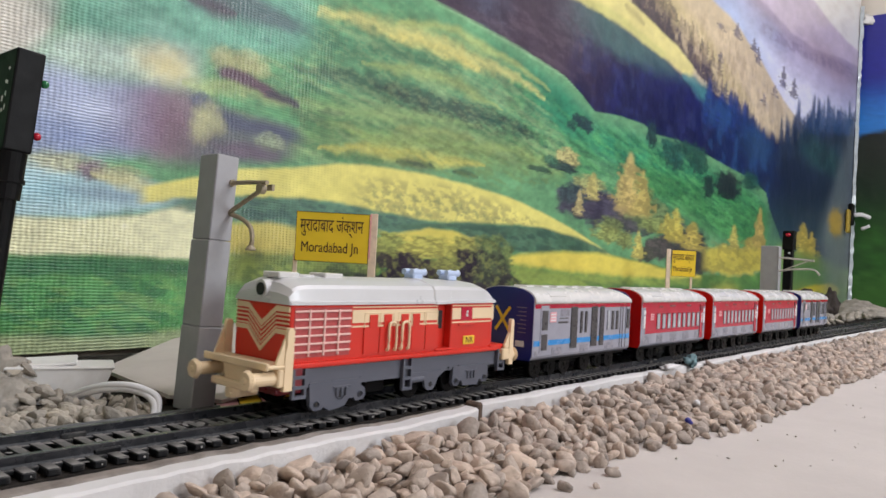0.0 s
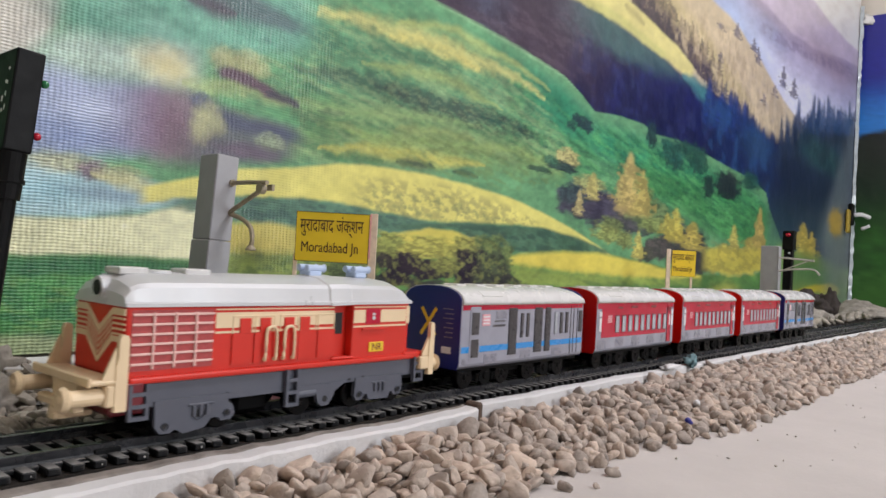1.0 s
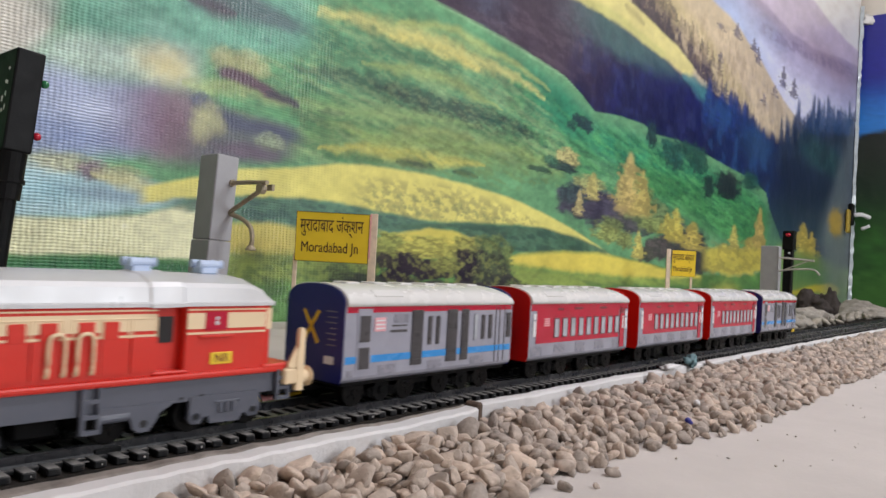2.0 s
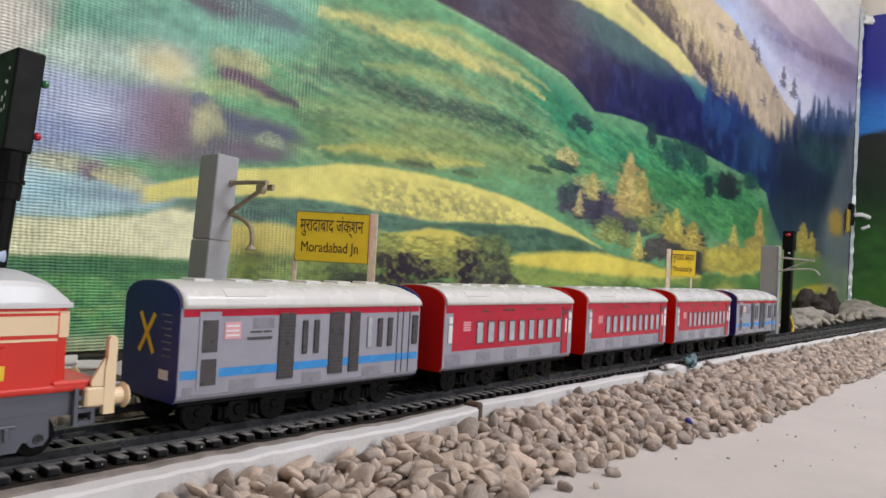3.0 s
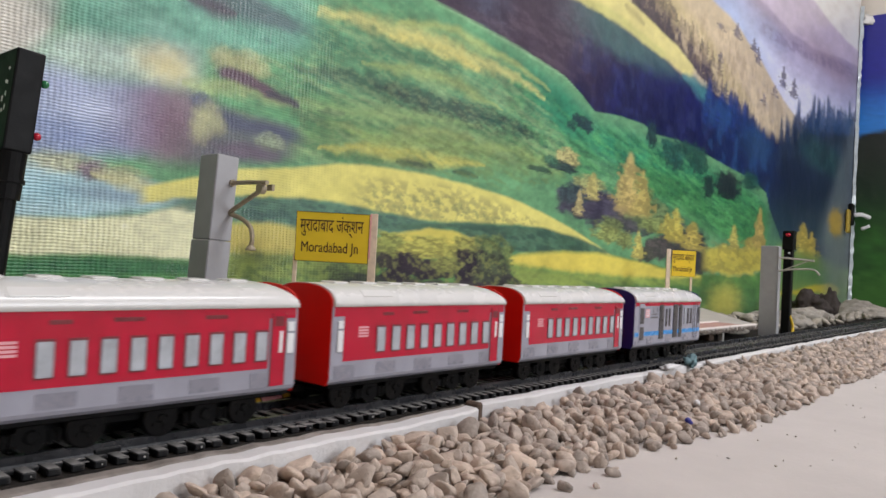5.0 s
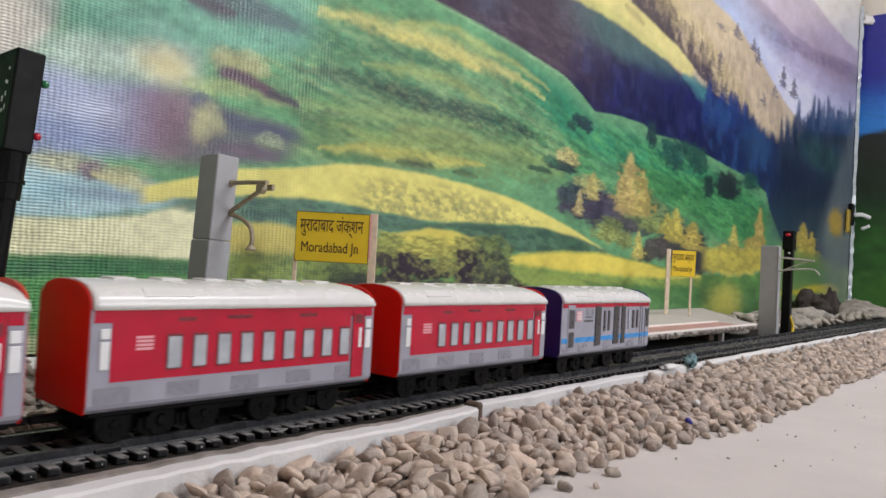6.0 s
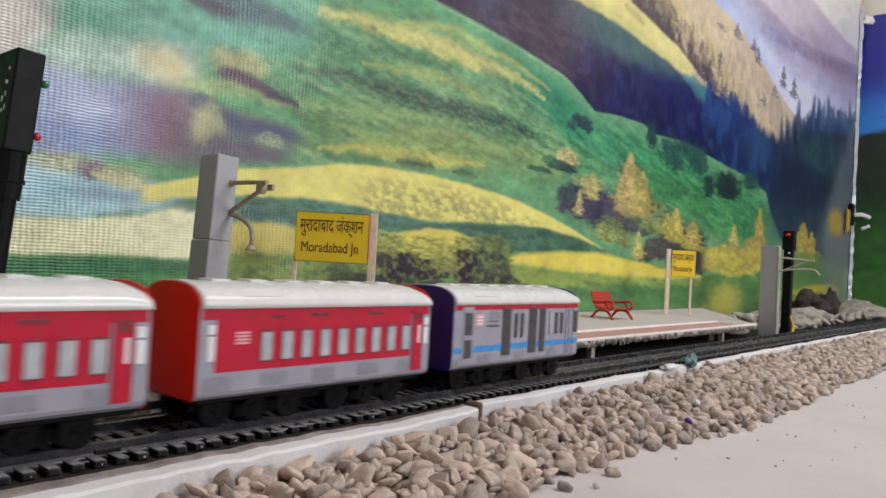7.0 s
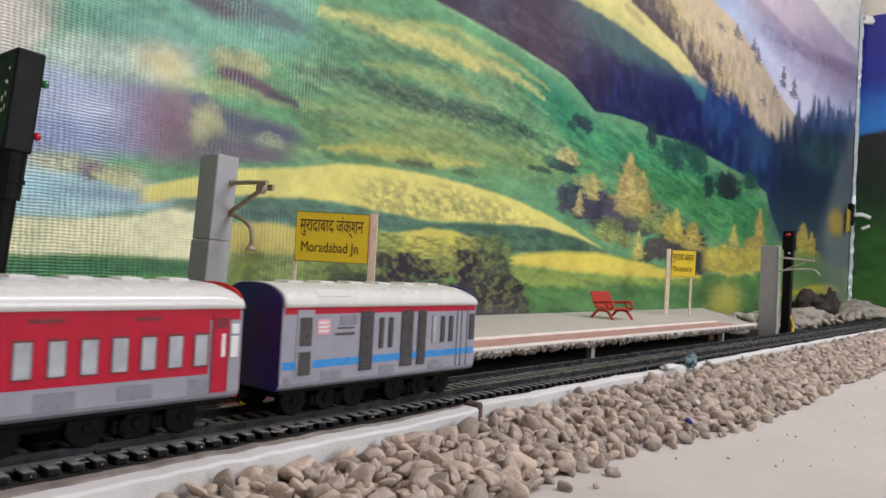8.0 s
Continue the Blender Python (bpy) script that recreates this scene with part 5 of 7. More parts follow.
def foam_tray():
    t = thing("foam_tray", pose(0.1930, 0.1180, BED, 0, 0, -24) @ Matrix.Diagonal((1.1, 1.1, 1.3, 1)), "white foam tray lying among the rubble", "tray")
    bm = bmesh.new()
    o = [(-0.024, 0.0), (0.017, 0.0), (0.0235, 0.0150), (-0.029, 0.0150)]
    prism(bm, o, "y", -0.0120, 0.0120)
    part("tray", bm, M_TRAY, t)
    bm = boxed(-0.0300, 0.0245, -0.0127, 0.0127, 0.0151, 0.0166, bev=0.0006)
    part("rim", bm, M_TRAY, t)
    bm = boxed(-0.0280, 0.0060, -0.0100, 0.0190, 0.0168, 0.0182, bev=0.0005)
    bmesh.ops.rotate(bm, cent=(0, 0, 0.017), matrix=Matrix.Rotation(-0.05, 3, "Y"), verts=bm.verts[:])
    part("folded_sheet", bm, M_TRAY, t)


foam_tray()


def cable():
    bm = bmesh.new()
    for d in (0.0, 0.0022):
        tube(bm, bend([(0.186, 0.092, BED + 0.005 + d), (0.1925, 0.0765, 0.0095 + d), (0.2000, 0.0620, 0.0122 + d), (0.2065, 0.0505, 0.0112 + d), (0.2090 + d, 0.0420, 0.0065 + d), (0.2062 + d, 0.0372, -0.0010)], 6), 0.0019, 10)
    tagged(part("cable", bm, M_CABLE, smooth=True), "white twin cable looping over the stones", "cable")


cable()
bm = boxed(0.05, 0.245, 0.0333, 0.0339, BED, 0.0030)
tagged(part("plastic_strip", bm, M_STRIP), "thin smoky plastic strip standing behind the track", "strip")
bm = bmesh.new()
tube(bm, bend([(1.405, 0.030, BED), (1.41, 0.031, 0.012), (1.40, 0.034, 0.030)], 4), 0.0025)
tagged(part("yellow_stick", bm, M_YELLOW), "short yellow stick leaning beside the signal", "stick")
lump("cloth_scrap", pose(0.765, -0.0375, 0.0012, 0, 0, 20), (0.030, 0.012, 0.014), 41, material("blue_green_rag", (0.12, 0.20, 0.22), 0.8, vary=0.3, scale=90, bump=0.5, bscale=300), "small blue-green rag lying on the kerb", "rag", 3, 0.7)
lump("foam_scrap", pose(0.712, -0.0375, 0.0002, 0, 0, 5), (0.036, 0.012, 0.007), 45, M_KERB, "white foam scrap on the kerb edge", "scrap", 3, 0.6)
lump("blue_chip", pose(0.536, -0.1275, FLOOR_Z + 0.011, 30, 20, 20), (0.008, 0.006, 0.005), 49, material("blue_chip_plastic", (0.03, 0.03, 0.25), 0.5), "bright blue chip among the pebbles", "chip", 2, 0.4)
lump("white_chip", pose(0.610, -0.1050, FLOOR_Z + 0.012, 30, 20, 20), (0.008, 0.006, 0.006), 52, M_KERB, "white chip among the pebbles", "chip", 2, 0.4)


def corner_tape():
    rnd = random.Random(3)
    t = thing("corner_tape", pose(CORNER_X - 0.014, WALL_Y - 0.006, 0), "shiny clear tape strip down the banner corner", "tape")
    bm = bmesh.new()
    prev = None
    for i in range(70):
        z = 0.005 + 1.14 * i / 69
        w = 0.009 + 0.004 * noise.noise((z * 6, 1, 1))
        o = 0.005 * noise.noise((z * 9, 2, 4)) + 0.003 * noise.noise((z * 40, 2, 4))
        q = [bm.verts.new((-w + o, 0.002 - 0.003 * rnd.random(), z)), bm.verts.new((o, -0.006 - 0.005 * rnd.random(), z)), bm.verts.new((w + o, 0.0 - 0.003 * rnd.random(), z))]
        if prev:
            bm.faces.new((prev[0], prev[1], q[1], q[0]))
            bm.faces.new((prev[1], prev[2], q[2], q[1]))
        prev = q
    r = bmesh.ops.extrude_face_region(bm, geom=bm.faces[:])
    bmesh.ops.translate(bm, vec=(0, 0.0012, 0), verts=[g for g in r["geom"] if isinstance(g, bmesh.types.BMVert)])
    bmesh.ops.recalc_face_normals(bm, faces=bm.faces[:])
    part("tape", bm, M_TAPE, t)
    h = thing("corner_hook", pose(CORNER_X - 0.06, WALL_Y - 0.012, 0.33), "white hook and dark clip on the corner", "hook")
    part("clip", boxed(-0.040, -0.005, -0.012, 0.006, -0.02, 0.060, bev=0.004), M_BLACK, h)
    bm = bmesh.new()
    tube(bm, bend([(-0.02, -0.012, 0.018), (0.01, -0.03, 0.022), (0.03, -0.055, 0.012)], 4), 0.008, 10)
    part("hook", bm, M_WHITE, h, smooth=True)
    bm = bmesh.new()
    tube(bm, bend([(0.02, -0.03, -0.03), (0.03, -0.055, -0.018)], 4), 0.006, 10)
    part("hook", bm, M_WHITE, h, smooth=True)
    part("yellow_tab", boxed(-0.075, -0.041, -0.006, 0.004, -0.05, 0.035, bev=0.003), material("ochre_tab", (0.42, 0.30, 0.04), 0.5), h, "ochre tab")


corner_tape()

# ================= printed banners on the walls =================
def lattice(x, z, seed):
    """Smooth value noise of two arrays, 0 to 1."""
    xi, zi = np.floor(x).astype(np.int64), np.floor(z).astype(np.int64)
    fx, fz = x - xi, z - zi
    fx, fz = fx * fx * (3 - 2 * fx), fz * fz * (3 - 2 * fz)

    def h(a, b):
        n = (a * 374761393 + b * 668265263 + seed * 974711) & 0x7FFFFFFF
        n = ((n ^ (n >> 13)) * 1274126177) & 0x7FFFFFFF
        return ((n ^ (n >> 16)) & 0xFFFF) / 65535.0
    return (h(xi, zi) * (1 - fx) + h(xi + 1, zi) * fx) * (1 - fz) + (h(xi, zi + 1) * (1 - fx) + h(xi + 1, zi + 1) * fx) * fz


def fbm(x, z, seed, octaves=4):
    t, a, s = 0.0, 1.0, 0.0
    for o in range(octaves):
        t = t + a * lattice(x * 2 ** o, z * 2 ** o, seed + o * 17)
        s += a
        a *= 0.55
    return t / s


def linear(c):
    c = np.asarray(c, float) / 255.0
    return np.where(c <= 0.04045, c / 12.92, ((c + 0.055) / 1.055) ** 2.4)


class Print:
    """A landscape printed on a sheet: layers of ink over a grid of places (metres along and up the sheet)."""
    INK = 1.08

    def __init__(self, x, z):
        self.x, self.z = x, z
        self.c = np.zeros(x.shape + (3,))
        far = 1.0 / (1.0 + 0.6 * np.clip(x, 0, 4))
        self.wob = fbm(x * 34 * far, z * 34 * far, 3, 5) - 0.5
        self.fine = fbm(x * 120 * far, z * 120 * far, 9, 4) - 0.5

    def lay(self, mask, colour, w=(slice(None), slice(None))):
        col = linear(colour) ** 1.10 * Print.INK
        self.c[w] += mask[..., None] * (col * (1 + 0.30 * self.fine[w][..., None] + 0.30 * self.wob[w][..., None]) - self.c[w])

    def window(self, x0, x1, z0, z1):
        """The rows and columns of the grid that hold a stretch of the sheet."""
        c = np.searchsorted(self.x[0], (x0, x1))
        r = np.searchsorted(self.z[:, 0], (z0, z1))
        return slice(r[0], r[1] + 1), slice(c[0], c[1] + 1)

    def fill(self, colour):
        self.lay(np.ones_like(self.x), colour)

    @staticmethod
    def step(d, soft):
        t = np.clip(d / np.maximum(soft, 1e-4) * 0.5 + 0.5, 0, 1)
        return t * t * (3 - 2 * t)

    @staticmethod
    def line(pts, x):
        a = np.array(pts)
        return np.interp(x, a[:, 0], a[:, 1])

    def under(self, pts, colour, soft, rough):
        edge = self.line(pts, self.x) + rough * 2.5 * self.wob
        self.lay(self.step(edge - self.z, soft), colour)

    def area(self, top, bottom, colour, alpha, soft, rough, e=0.02):
        a, b = self.line(top, self.x), self.line(bottom, self.x)
        m = self.step(a + rough * 2.5 * self.wob - self.z, soft) * self.step(self.z - b + rough * 2.5 * self.fine, soft)
        lo, hi = max(top[0][0], bottom[0][0]), min(top[-1][0], bottom[-1][0])
        self.lay(alpha * m * self.step(self.x - lo, e) * self.step(hi - self.x, e), colour)

    def stroke(self, pts, colour, width, alpha, rough):
        mid = self.line(pts, self.x)
        lo, hi = pts[0][0], pts[-1][0]
        u = np.clip((self.x - lo) / (hi - lo), 0, 1)
        w = width * (0.25 + 1.1 * np.sin(np.pi * u) ** 0.7) * (1 + 1.6 * rough * self.wob)
        m = self.step(1 - np.abs(self.z - mid + width * (2.0 * self.wob + 1.6 * self.fine)) / (w + 1e-5), 1.0)
        self.lay(alpha * m * (u > 0) * (u < 1), colour)

    def blob(self, x, z, rx, rz, colour, alpha, rough, soft):
        w = self.window(x - 2.2 * rx, x + 2.2 * rx, z - 2.2 * rz, z + 2.2 * rz)
        gx, gz = (self.x[w] - x) / rx, (self.z[w] - z) / rz
        n = fbm(gx * 3.1 + x * 9, gz * 3.1, 21, 4) - 0.5
        m = alpha * self.step(1 - np.hypot(gx, gz) + rough * n, soft)
        self.lay(m, colour, w)
        if rough >= 0.8:      # leaves in light and shade
            leaf = fbm(gx * 4.5 + z * 40, gz * 4.5, 23, 4)
            self.lay(0.35 * m * self.step(leaf - 0.56 + 0.10 * gz, 0.12), tuple(min(255, c * 1.25 + 8) for c in colour), w)
            self.lay(0.5 * m * self.step(0.45 - leaf - 0.08 * gz, 0.12), tuple(c * 0.55 for c in colour), w)

    def tree(self, x, z0, z1, w, colour, ragged, alpha=1.0):
        q = self.window(x - 2.5 * w, x + 2.5 * w, z0 - 0.25 * (z1 - z0), z1 + 0.2 * (z1 - z0))
        gx = self.x[q] - x
        v = np.clip((self.z[q] - z0) / (z1 - z0), -0.2, 1.2)
        n = fbm(gx / w * 2.3 + x * 31, v * 12, 33, 4) - 0.5
        prof = w * np.clip(1.02 - np.abs(v - 0.15) * 1.15, 0, 1) ** 0.8
        m = self.step(prof * (1 + ragged * n) - np.abs(gx), w * 0.25) * self.step(v + 0.06, 0.1) * self.step(1.0 - v, 0.06)
        m = m * alpha
        self.lay(0.85 * m, colour, q)
        self.lay(0.4 * m * self.step(n, 0.15), tuple(c * 0.58 for c in colour), q)
        self.lay(0.35 * m * self.step(-n - 0.04, 0.1), tuple(min(255, c * 1.2) for c in colour), q)

    def grove(self, pts, n, height, width, colour, ragged, seed, alpha):
        """A row of uneven trees that stand along a line."""
        rnd = random.Random(seed)
        a = np.array(pts)
        for k in range(n):
            x = a[0, 0] + (a[-1, 0] - a[0, 0]) * (k + rnd.uniform(0.1, 0.9)) / n
            z, h = float(np.interp(x, a[:, 0], a[:, 1])), height * rnd.uniform(0.6, 1.15)
            tone = rnd.uniform(0.85, 1.15)
            self.tree(x, z - 0.15 * h, z + 0.85 * h, width * rnd.uniform(0.7, 1.3), tuple(c * tone for c in colour), ragged, alpha)

    def scrub(self, top, bottom, colour, alpha, fx, fz, cut, seed):
        """Ragged patches that run down the slope, between two lines."""
        a, b = self.line(top, self.x), self.line(bottom, self.x)
        lo, hi = top[0][0], top[-1][0]
        n = fbm(self.x * fx, (self.z + 0.16 * self.x) * fz, seed, 4)
        soft = 0.18 * np.maximum(a - b, 1e-3)
        m = self.step(a - self.z, soft) * self.step(self.z - b, soft) * self.step(self.x - lo, 0.03) * self.step(hi - self.x, 0.03)
        self.lay(alpha * m * self.step(n - cut, 0.10), colour)

    def grain(self):
        """Grass grain that runs along the slope, fine leaf speckle, and a wash of glare put in as grey and blue."""
        far = 1.0 / (1.0 + 0.7 * np.clip(self.x, 0, 4))
        run = fbm(self.x * 7, (self.z + 0.14 * self.x) * 48, 81, 5) - 0.5
        leaf = fbm(self.x * 240 * far, self.z * 280 * far, 83, 3) - 0.5
        clump = fbm(self.x * 60 * far, self.z * 75 * far, 85, 3) - 0.5
        green = np.clip((self.c[..., 1] - np.maximum(self.c[..., 2], 0.9 * self.c[..., 0])) * 14, 0, 1)
        k = 1 + (0.25 + 0.75 * green) * (0.55 * run + 0.55 * leaf + 0.35 * clump)
        self.c *= np.clip(k, 0.35, 1.8)[..., None]
        grey = self.c.mean(2, keepdims=True)
        self.c = self.c * 0.90 + grey * 0.10
        self.c *= np.array((0.94, 1.01, 1.03))
        self.c[..., 2] += 0.014


def banner_material():
    m = bpy.data.materials.new("printed_vinyl_banner")
    m.use_nodes = True
    nt = m.node_tree
    b = nt.nodes["Principled BSDF"]
    at = nt.nodes.new("ShaderNodeAttribute")
    at.attribute_name = "ink"
    co = nt.nodes.new("ShaderNodeTexCoord")
    sep = nt.nodes.new("ShaderNodeSeparateXYZ")
    nt.links.new(co.outputs["Object"], sep.inputs[0])

    def math_node(op, a, bb):
        n = nt.nodes.new("ShaderNodeMath")
        n.operation = op
        for i, v in enumerate((a, bb)):
            if isinstance(v, (int, float)):
                n.inputs[i].default_value = v
            elif v is not None:
                nt.links.new(v, n.inputs[i])
        return n.outputs[0]
    # woven threads of the fabric: about 2.6 mm apart, a little uneven
    nz = nt.nodes.new("ShaderNodeTexNoise")
    nz.inputs["Scale"].default_value = 90
    nz.inputs["Detail"].default_value = 3
    nt.links.new(co.outputs["Object"], nz.inputs["Vector"])
    wob = math_node("MULTIPLY", nz.outputs["Fac"], 4.5)
    thread = []
    for ax, f in ((0, 2 * math.pi / 0.0046), (2, 2 * math.pi / 0.0026)):
        s = math_node("SINE", math_node("ADD", math_node("MULTIPLY", sep.outputs[ax], f), wob), None)
        thread.append(math_node("MULTIPLY", math_node("ADD", s, 1.0), 0.5))
    slack = nt.nodes.new("ShaderNodeMapRange")
    for i, v in enumerate((0.28, 0.62, 1.0, 0.05)):
        slack.inputs[i + 1].default_value = v
    nt.links.new(sep.outputs[0], slack.inputs[0])
    patch = nt.nodes.new("ShaderNodeTexNoise")
    patch.inputs["Scale"].default_value = 16
    patch.inputs["Detail"].default_value = 2
    nt.links.new(co.outputs["Object"], patch.inputs["Vector"])
    sway = nt.nodes.new("ShaderNodeMapRange")
    for i, v in enumerate((0.36, 0.62, 0.12, 1.0)):
        sway.inputs[i + 1].default_value = v
    nt.links.new(patch.outputs["Fac"], sway.inputs[0])
    pattern = math_node("ADD", math_node("MULTIPLY", thread[0], sway.outputs[0]), math_node("MULTIPLY", thread[1], 0.50))
    weave = math_node("MULTIPLY", pattern, slack.outputs[0])
    big = nt.nodes.new("ShaderNodeTexNoise")
    big.inputs["Scale"].default_value = 7
    big.inputs["Detail"].default_value = 4
    nt.links.new(co.outputs["Object"], big.inputs["Vector"])
    mul = nt.nodes.new("ShaderNodeMix")
    mul.data_type, mul.blend_type = "RGBA", "MULTIPLY"
    mul.inputs[0].default_value = 1.0
    # shade between the threads, multiplied into the ink colour
    shade = nt.nodes.new("ShaderNodeMapRange")
    shade.inputs[3].default_value, shade.inputs[4].default_value = 0.94, 1.05
    nt.links.new(weave, shade.inputs[0])
    nt.links.new(at.outputs["Color"], mul.inputs[6])
    nt.links.new(shade.outputs[0], mul.inputs[7])
    nt.links.new(mul.outputs[2], b.inputs["Base Color"])
    b.inputs["Roughness"].default_value = 0.31
    b.inputs["Specular IOR Level"].default_value = 0.55
    bp = nt.nodes.new("ShaderNodeBump")
    bp.inputs["Strength"].default_value = 0.9
    bp.inputs["Distance"].default_value = 0.0009
    nt.links.new(weave, bp.inputs["Height"])
    bp2 = nt.nodes.new("ShaderNodeBump")
    bp2.inputs["Strength"].default_value = 0.25
    bp2.inputs["Distance"].default_value = 0.02
    nt.links.new(big.outputs["Fac"], bp2.inputs["Height"])
    nt.links.new(bp2.outputs[0], bp.inputs["Normal"])
    nt.links.new(bp.outputs[0], b.inputs["Normal"])
    return m


M_BANNER = banner_material()


def ink_mesh(name, pos, ink, thick):
    """A sheet of quads over a grid of places (rows, columns, 3) with its ink colours."""
    r, c = pos.shape[:2]
    me = bpy.data.meshes.new(name)
    me.vertices.add(r * c)
    me.vertices.foreach_set("co", pos.reshape(-1).astype(np.float32))
    i = (np.arange(r - 1)[:, None] * c + np.arange(c - 1)[None, :]).ravel()
    quads = np.stack((i, i + 1, i + c + 1, i + c), 1)
    me.loops.add(quads.size)
    me.polygons.add(len(quads))
    me.loops.foreach_set("vertex_index", quads.ravel().astype(np.int32))
    me.polygons.foreach_set("loop_start", np.arange(0, quads.size, 4, dtype=np.int32))
    me.polygons.foreach_set("use_smooth", np.ones(len(quads), dtype=bool))
    me.update(calc_edges=True)
    at = me.color_attributes.new("ink", "FLOAT_COLOR", "POINT")
    at.data.foreach_set("color", np.concatenate((np.clip(ink, 0, 0.9), np.ones((r, c, 1))), 2).reshape(-1).astype(np.float32))
    me.materials.append(M_BANNER)
    ob = new(name, me)
    return ob


def landscape_banner():
    # finer columns and rows where the sheet is seen closest
    th = np.linspace(math.atan(-0.35 / 0.62), math.atan((CORNER_X - 0.006) / 0.62), 1050)
    xs = 0.62 * np.tan(th)
    zs = 0.002 + 0.13 * (np.exp(np.linspace(0, math.log(1 + 1.30 / 0.13), 460)) - 1)
    x, z = np.meshgrid(xs, zs)
    p = Print(x, z)
    # pale sky, mauve ranges and valley mist
    p.fill((244, 234, 230))
    p.under([(2.196, 0.988), (2.448, 0.969), (2.668, 0.961), (2.922, 0.962), (3.161, 0.982)], (206, 186, 204), 0.0089, 0.0027)
    p.under([(1.829, 0.819), (1.941, 0.812), (2.088, 0.814), (2.226, 0.805), (2.474, 0.825), (2.766, 0.872), (3.103, 0.918)], (172, 154, 176), 0.0064, 0.0064)
    p.under([(1.835, 0.779), (1.969, 0.779), (2.177, 0.760), (2.417, 0.767), (2.699, 0.798), (3.119, 0.842)], (196, 184, 210), 0.0290, 0.0032)
    p.under([(1.762, 0.715), (1.978, 0.719), (2.243, 0.700), (2.566, 0.703), (3.139, 0.748)], (226, 220, 242), 0.0413, 0.0032)
    p.blob(1.725, 0.704, 0.1673, 0.0771, (160, 178, 214), 0.75, 0.3, 0.9)
    p.blob(1.92, 0.645, 0.1669, 0.0839, (176, 188, 216), 0.6, 0.3, 0.9)
    p.blob(2.046, 0.753, 0.1460, 0.0322, (140, 146, 178), 0.55, 0.5, 0.7)
    p.blob(2.694, 0.825, 0.2906, 0.0475, (176, 146, 156), 0.5, 0.4, 0.8)
    # far slope in the sun and its trees
    p.under([(1.498, 0.722), (1.621, 0.712), (1.724, 0.707), (1.805, 0.697), (1.893, 0.679), (1.988, 0.659), (2.081, 0.631), (2.192, 0.602), (2.336, 0.574), (2.451, 0.573)], (212, 188, 152), 0.0056, 0.0035)
    p.area([(1.299, 0.634), (1.431, 0.659), (1.591, 0.628), (1.781, 0.584), (1.961, 0.523)], [(1.207, 0.605), (1.385, 0.571), (1.537, 0.539), (1.713, 0.515), (1.921, 0.486)], (196, 176, 112), 0.6, 0.0191, 0.0036, 0.0444)
    p.tree(1.788, 0.673, 0.708, 0.0236, (126, 116, 122), 2.6)
    p.tree(1.912, 0.672, 0.703, 0.0218, (126, 116, 122), 2.6)
    p.tree(1.951, 0.65, 0.692, 0.0225, (126, 116, 122), 2.6)
    p.tree(2.174, 0.64, 0.696, 0.0322, (126, 116, 122), 2.6)
    p.tree(2.284, 0.631, 0.686, 0.0348, (126, 116, 122), 2.6)
    p.tree(2.101, 0.596, 0.626, 0.0253, (126, 116, 122), 2.6)
    p.tree(2.013, 0.555, 0.587, 0.0189, (126, 116, 122), 2.6)
    p.tree(1.678, 0.662, 0.677, 0.0321, (126, 116, 122), 2.6)
    p.tree(1.684, 0.59, 0.61, 0.0215, (126, 116, 122), 2.6)
    p.area([(1.218, 0.608), (1.326, 0.626), (1.438, 0.603), (1.563, 0.589), (1.642, 0.558)], [(1.197, 0.595), (1.305, 0.582), (1.443, 0.561), (1.553, 0.541), (1.646, 0.527)], (110, 92, 84), 0.75, 0.0078, 0.0067, 0.0388)
    p.grove([(1.232, 0.591), (1.305, 0.582), (1.443, 0.561), (1.553, 0.541), (1.646, 0.524)], 22, 0.0538, 0.0167, (74, 62, 62), 2.6, 3, 1.0)
    p.grove([(1.326, 0.626), (1.437, 0.609), (1.563, 0.589), (1.688, 0.562)], 16, 0.0394, 0.0179, (128, 112, 82), 2.6, 5, 0.8)
    p.grove([(1.622, 0.522), (1.732, 0.516), (1.832, 0.505), (1.944, 0.483)], 14, 0.0397, 0.0194, (96, 92, 96), 2.0, 7, 0.8)
    p.scrub([(1.380, 0.615), (1.585, 0.676), (1.768, 0.676), (1.991, 0.633), (2.205, 0.586)], [(1.388, 0.549), (1.602, 0.542), (1.790, 0.517), (2.015, 0.481), (2.218, 0.507)], (176, 150, 112), 0.5, 52.3, 29.4, 0.54, 115)
    p.scrub([(1.380, 0.615), (1.585, 0.676), (1.768, 0.676), (1.991, 0.633), (2.205, 0.586)], [(1.388, 0.549), (1.602, 0.542), (1.790, 0.517), (2.015, 0.481), (2.218, 0.507)], (232, 206, 166), 0.4, 52.3, 34.7, 0.56, 117)
    p.scrub([(1.972, 0.762), (2.229, 0.786), (2.544, 0.825), (3.029, 0.896)], [(1.976, 0.733), (2.234, 0.755), (2.550, 0.791), (3.037, 0.856)], (130, 112, 140), 0.5, 31.8, 75.3, 0.5, 119)
    # maroon and navy forest slope in the shade
    p.under([(0.389, 0.362), (0.616, 0.441), (0.842, 0.519), (1.066, 0.568), (1.108, 0.536), (1.193, 0.533), (1.287, 0.525), (1.392, 0.518), (1.495, 0.503), (1.648, 0.514), (1.754, 0.497), (1.878, 0.486), (1.991, 0.477), (2.106, 0.467), (2.280, 0.481)], (72, 58, 70), 0.0061, 0.0020)
